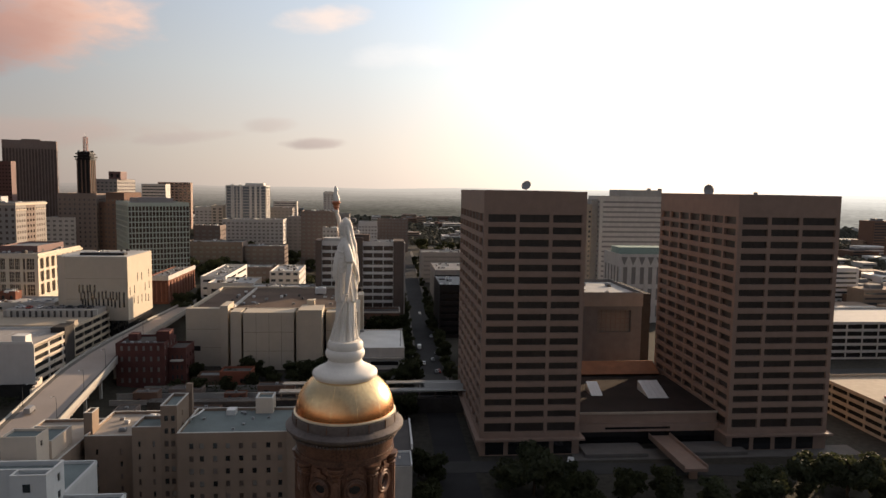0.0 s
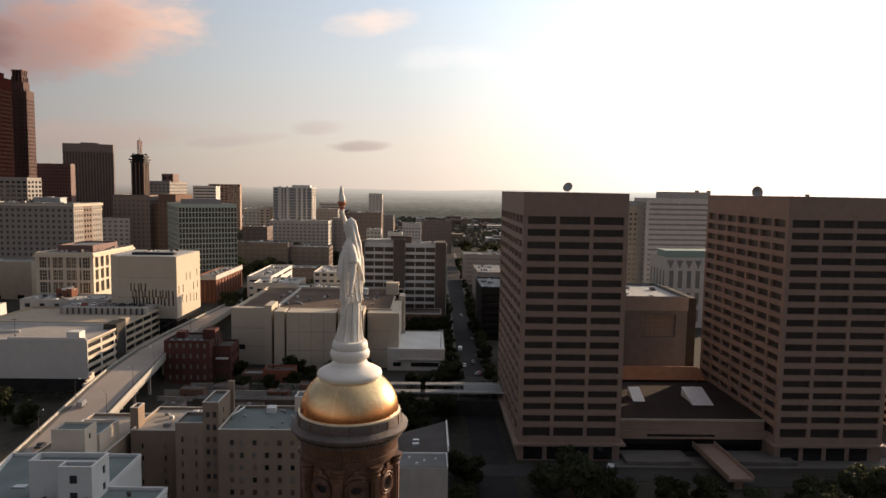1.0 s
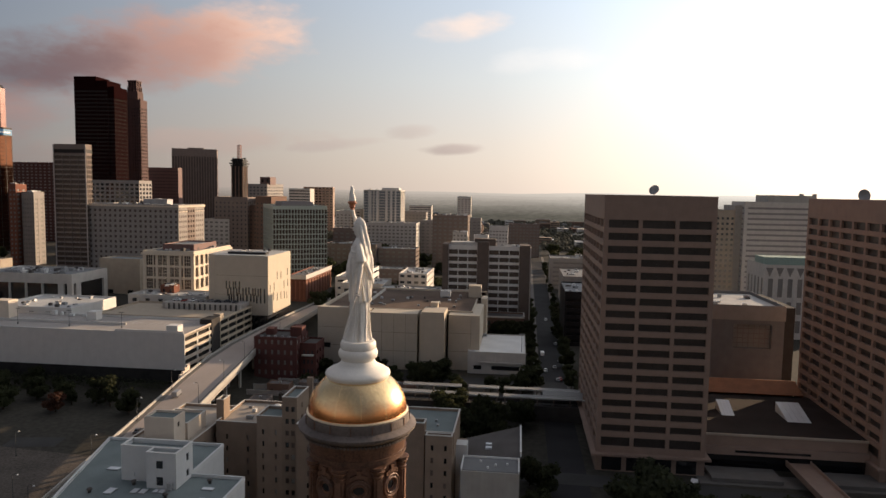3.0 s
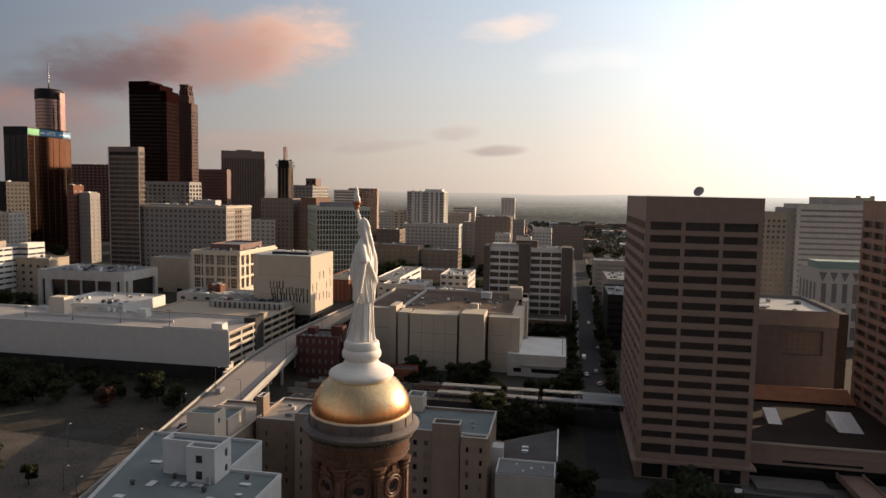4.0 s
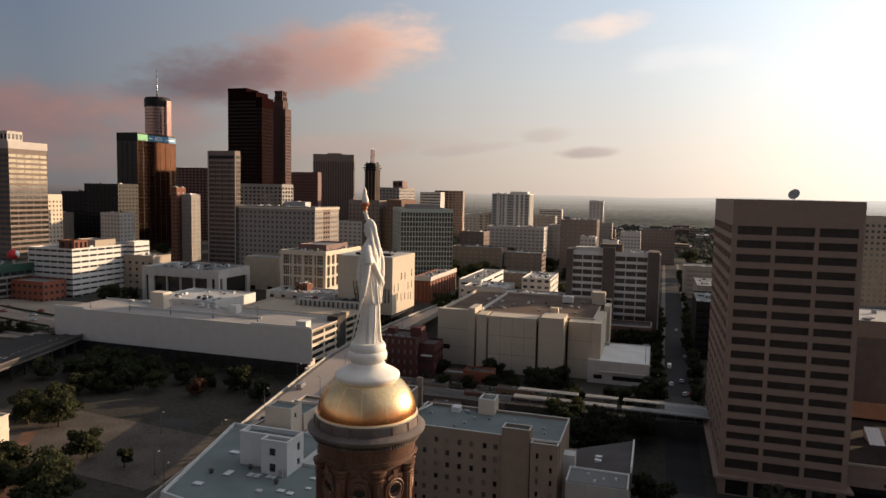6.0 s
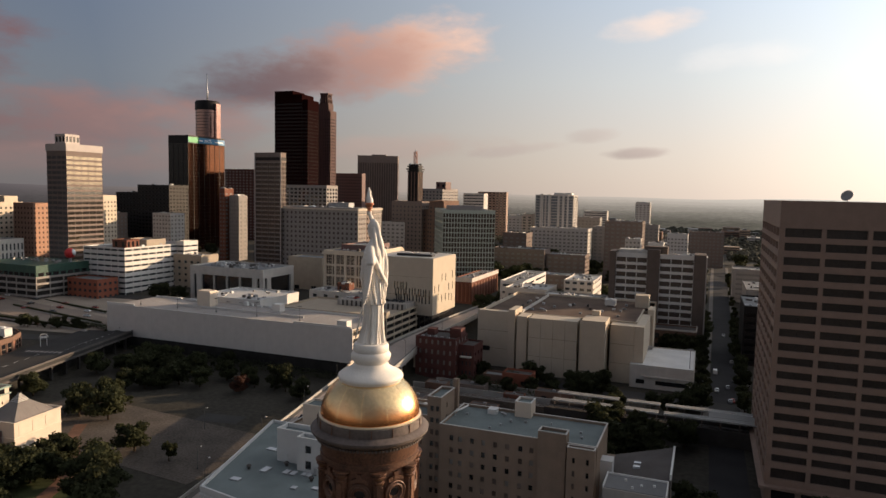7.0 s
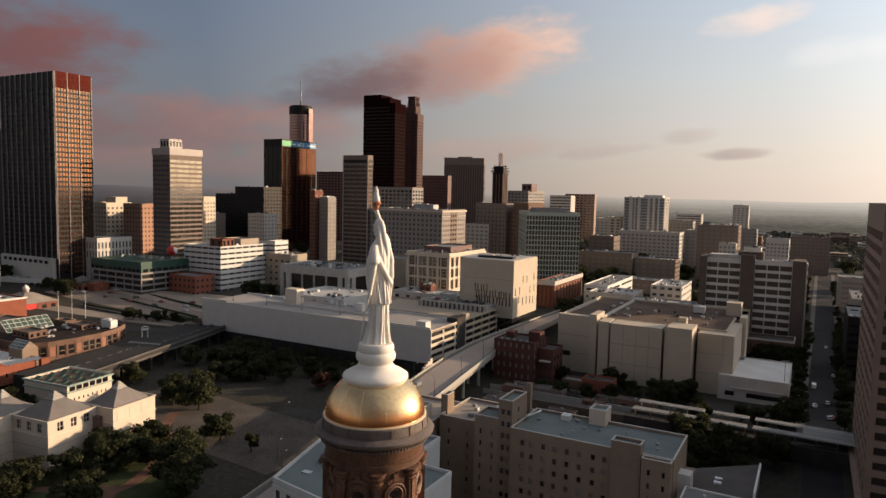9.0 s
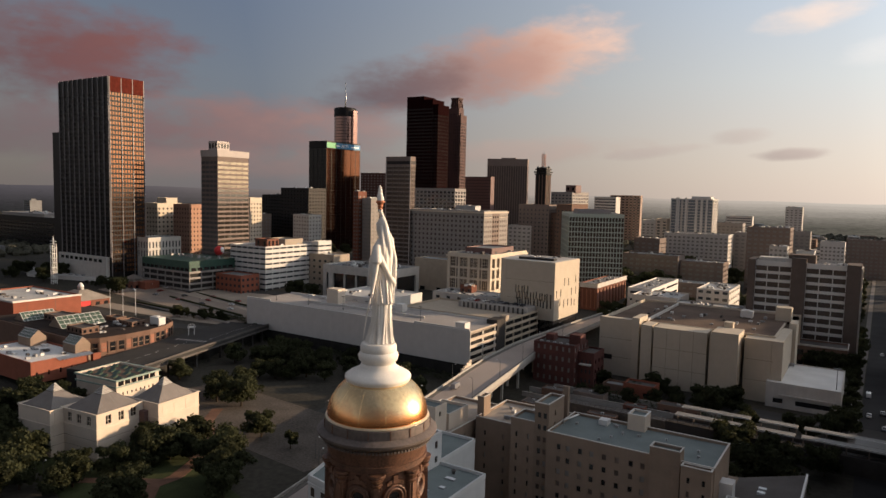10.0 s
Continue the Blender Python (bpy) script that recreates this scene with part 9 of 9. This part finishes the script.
def make_far_woods():
    rng3 = random.Random(99)
    s = Soup()
    for _ in range(26000):
        a = radians(rng3.uniform(-56, 86))
        r = 480 + 1205 * rng3.random() ** 0.75
        x, y = -r * math.sin(a), r * math.cos(a)
        if r < 1000 and -720 < x < 210 and y < 980:
            continue
        if 8 < x < 44 and y < 1200:
            continue
        z = land(x, y)
        q = rng3.uniform(2.4, 5.2)
        n = len(s.v)
        k = 6
        turn = rng3.uniform(0, 1)
        for f, zz in ((0.75, 0.1), (1.0, 0.75), (0.62, 1.35)):
            for i in range(k):
                b = 2 * math.pi * (i + turn) / k
                j = rng3.uniform(0.75, 1.2)
                s.v.append((x + q * f * j * math.cos(b), y + q * f * j * math.sin(b), z + q * zz * rng3.uniform(0.9, 1.15)))
        s.v.append((x + rng3.uniform(-1, 1), y, z + q * 1.6))
        for t in (0, k):
            for i in range(k):
                j = (i + 1) % k
                s.f.append((n + t + i, n + t + j, n + t + k + j, n + t + k + i))
        for i in range(k):
            s.f.append((n + 2 * k + i, n + 2 * k + (i + 1) % k, n + 3 * k))
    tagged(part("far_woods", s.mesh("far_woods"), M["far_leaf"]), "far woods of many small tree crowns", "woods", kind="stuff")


def make_backdrop():
    """Glowing backdrop of hills on the horizon, all round the north, with haze painted in."""
    s, rng3 = Soup(), random.Random(5)
    # one wooded ridge behind the other: radius, height, unevenness
    for r, base, rough in ((1720, 89.5, 0.25), (1714, 83, 0.6), (1708, 76, 0.9), (1702, 67, 1.2), (1696, 57, 1.5)):
        last, n = None, 1400
        swing = rng3.uniform(0, 6)
        for i in range(n + 1):
            a = radians(-100 + 210 * i / n)
            h = base + 2.0 * math.sin(a * 10.8 + swing) + 1.3 * math.sin(a * 28.5 + 1 + swing) + rng3.uniform(-rough, rough)
            if r < 1720 and rng3.random() < 0.03:
                h += rng3.uniform(2.5, 7)
            cur = ((-r * math.sin(a), r * math.cos(a), 5), (-r * math.sin(a), r * math.cos(a), h))
            if last:
                s.quad(last[0], cur[0], cur[1], last[1])
            last = cur
    m = bpy.data.materials.new("hazy_distance")
    m.use_nodes = True
    nt = m.node_tree
    nt.nodes.clear()
    link = nt.links.new

    def ramp(value, lo, hi, stops):
        r = nt.nodes.new("ShaderNodeMapRange")
        r.inputs["From Min"].default_value, r.inputs["From Max"].default_value = lo, hi
        link(value, r.inputs["Value"])
        c = nt.nodes.new("ShaderNodeValToRGB")
        while len(c.color_ramp.elements) < len(stops):
            c.color_ramp.elements.new(0.5)
        for e, (p, col) in zip(c.color_ramp.elements, stops):
            e.position, e.color = (p - lo) / (hi - lo), (*col, 1)
        link(r.outputs[0], c.inputs[0])
        return c.outputs[0]

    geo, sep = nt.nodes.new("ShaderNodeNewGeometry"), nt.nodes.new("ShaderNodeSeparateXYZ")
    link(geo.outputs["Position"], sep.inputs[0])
    # painted haze: the glow pales upwards to the horizon and towards the sun
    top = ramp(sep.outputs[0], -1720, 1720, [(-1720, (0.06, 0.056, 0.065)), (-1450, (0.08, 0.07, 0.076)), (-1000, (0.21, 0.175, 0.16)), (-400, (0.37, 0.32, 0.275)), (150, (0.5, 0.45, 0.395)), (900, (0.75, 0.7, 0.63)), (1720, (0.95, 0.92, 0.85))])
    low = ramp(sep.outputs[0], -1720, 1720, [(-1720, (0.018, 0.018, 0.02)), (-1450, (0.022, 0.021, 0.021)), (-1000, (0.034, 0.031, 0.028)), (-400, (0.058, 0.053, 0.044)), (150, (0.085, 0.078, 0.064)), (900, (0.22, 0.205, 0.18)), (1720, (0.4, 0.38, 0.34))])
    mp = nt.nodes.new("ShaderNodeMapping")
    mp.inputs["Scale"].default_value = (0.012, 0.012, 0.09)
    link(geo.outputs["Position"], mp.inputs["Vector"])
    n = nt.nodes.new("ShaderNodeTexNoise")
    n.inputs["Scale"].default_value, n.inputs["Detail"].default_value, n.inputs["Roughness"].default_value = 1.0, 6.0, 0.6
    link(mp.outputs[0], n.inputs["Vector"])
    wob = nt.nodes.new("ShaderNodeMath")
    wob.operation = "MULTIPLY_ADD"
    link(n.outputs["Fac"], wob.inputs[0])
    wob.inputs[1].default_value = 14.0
    # nearer ridges get less of the painted haze
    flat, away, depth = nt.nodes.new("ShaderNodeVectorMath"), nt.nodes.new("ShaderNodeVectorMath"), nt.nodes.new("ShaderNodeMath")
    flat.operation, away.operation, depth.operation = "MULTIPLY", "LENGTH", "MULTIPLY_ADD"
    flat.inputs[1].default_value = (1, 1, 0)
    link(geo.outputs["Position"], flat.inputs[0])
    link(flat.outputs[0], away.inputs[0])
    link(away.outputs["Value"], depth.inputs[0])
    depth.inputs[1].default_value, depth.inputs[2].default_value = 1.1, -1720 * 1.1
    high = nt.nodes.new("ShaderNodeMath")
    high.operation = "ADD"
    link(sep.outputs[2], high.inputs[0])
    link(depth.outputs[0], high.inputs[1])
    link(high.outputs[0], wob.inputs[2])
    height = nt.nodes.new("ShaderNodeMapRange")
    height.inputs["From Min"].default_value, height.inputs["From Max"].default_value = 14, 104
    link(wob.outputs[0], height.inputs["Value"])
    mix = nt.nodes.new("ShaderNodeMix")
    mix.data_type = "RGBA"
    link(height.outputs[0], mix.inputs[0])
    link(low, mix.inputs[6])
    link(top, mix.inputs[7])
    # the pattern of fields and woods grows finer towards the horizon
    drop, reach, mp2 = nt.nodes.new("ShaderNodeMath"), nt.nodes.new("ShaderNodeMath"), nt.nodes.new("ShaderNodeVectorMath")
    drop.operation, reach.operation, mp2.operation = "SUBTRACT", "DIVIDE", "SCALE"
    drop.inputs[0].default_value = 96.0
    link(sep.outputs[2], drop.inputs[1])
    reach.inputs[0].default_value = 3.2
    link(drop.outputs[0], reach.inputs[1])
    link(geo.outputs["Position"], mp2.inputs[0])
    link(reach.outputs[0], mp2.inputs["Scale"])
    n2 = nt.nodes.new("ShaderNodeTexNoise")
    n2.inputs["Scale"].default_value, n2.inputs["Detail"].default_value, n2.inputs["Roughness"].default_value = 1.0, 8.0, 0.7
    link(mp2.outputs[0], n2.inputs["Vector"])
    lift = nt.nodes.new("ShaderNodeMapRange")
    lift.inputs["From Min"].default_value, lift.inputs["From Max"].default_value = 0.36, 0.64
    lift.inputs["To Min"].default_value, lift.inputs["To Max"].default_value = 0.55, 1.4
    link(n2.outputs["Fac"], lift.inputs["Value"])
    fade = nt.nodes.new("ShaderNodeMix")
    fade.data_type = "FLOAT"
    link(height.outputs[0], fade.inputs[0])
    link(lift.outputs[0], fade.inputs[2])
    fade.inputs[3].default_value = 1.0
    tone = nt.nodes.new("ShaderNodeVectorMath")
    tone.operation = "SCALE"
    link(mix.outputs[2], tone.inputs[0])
    link(fade.outputs[0], tone.inputs["Scale"])
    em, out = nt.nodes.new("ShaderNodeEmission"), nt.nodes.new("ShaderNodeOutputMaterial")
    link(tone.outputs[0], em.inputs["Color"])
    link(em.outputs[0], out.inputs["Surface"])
    tagged(part("backdrop", s.mesh("backdrop"), m), "glowing hills with painted haze along the far horizon", "backdrop", kind="structure")


make_far_city()
make_far_woods()
make_backdrop()
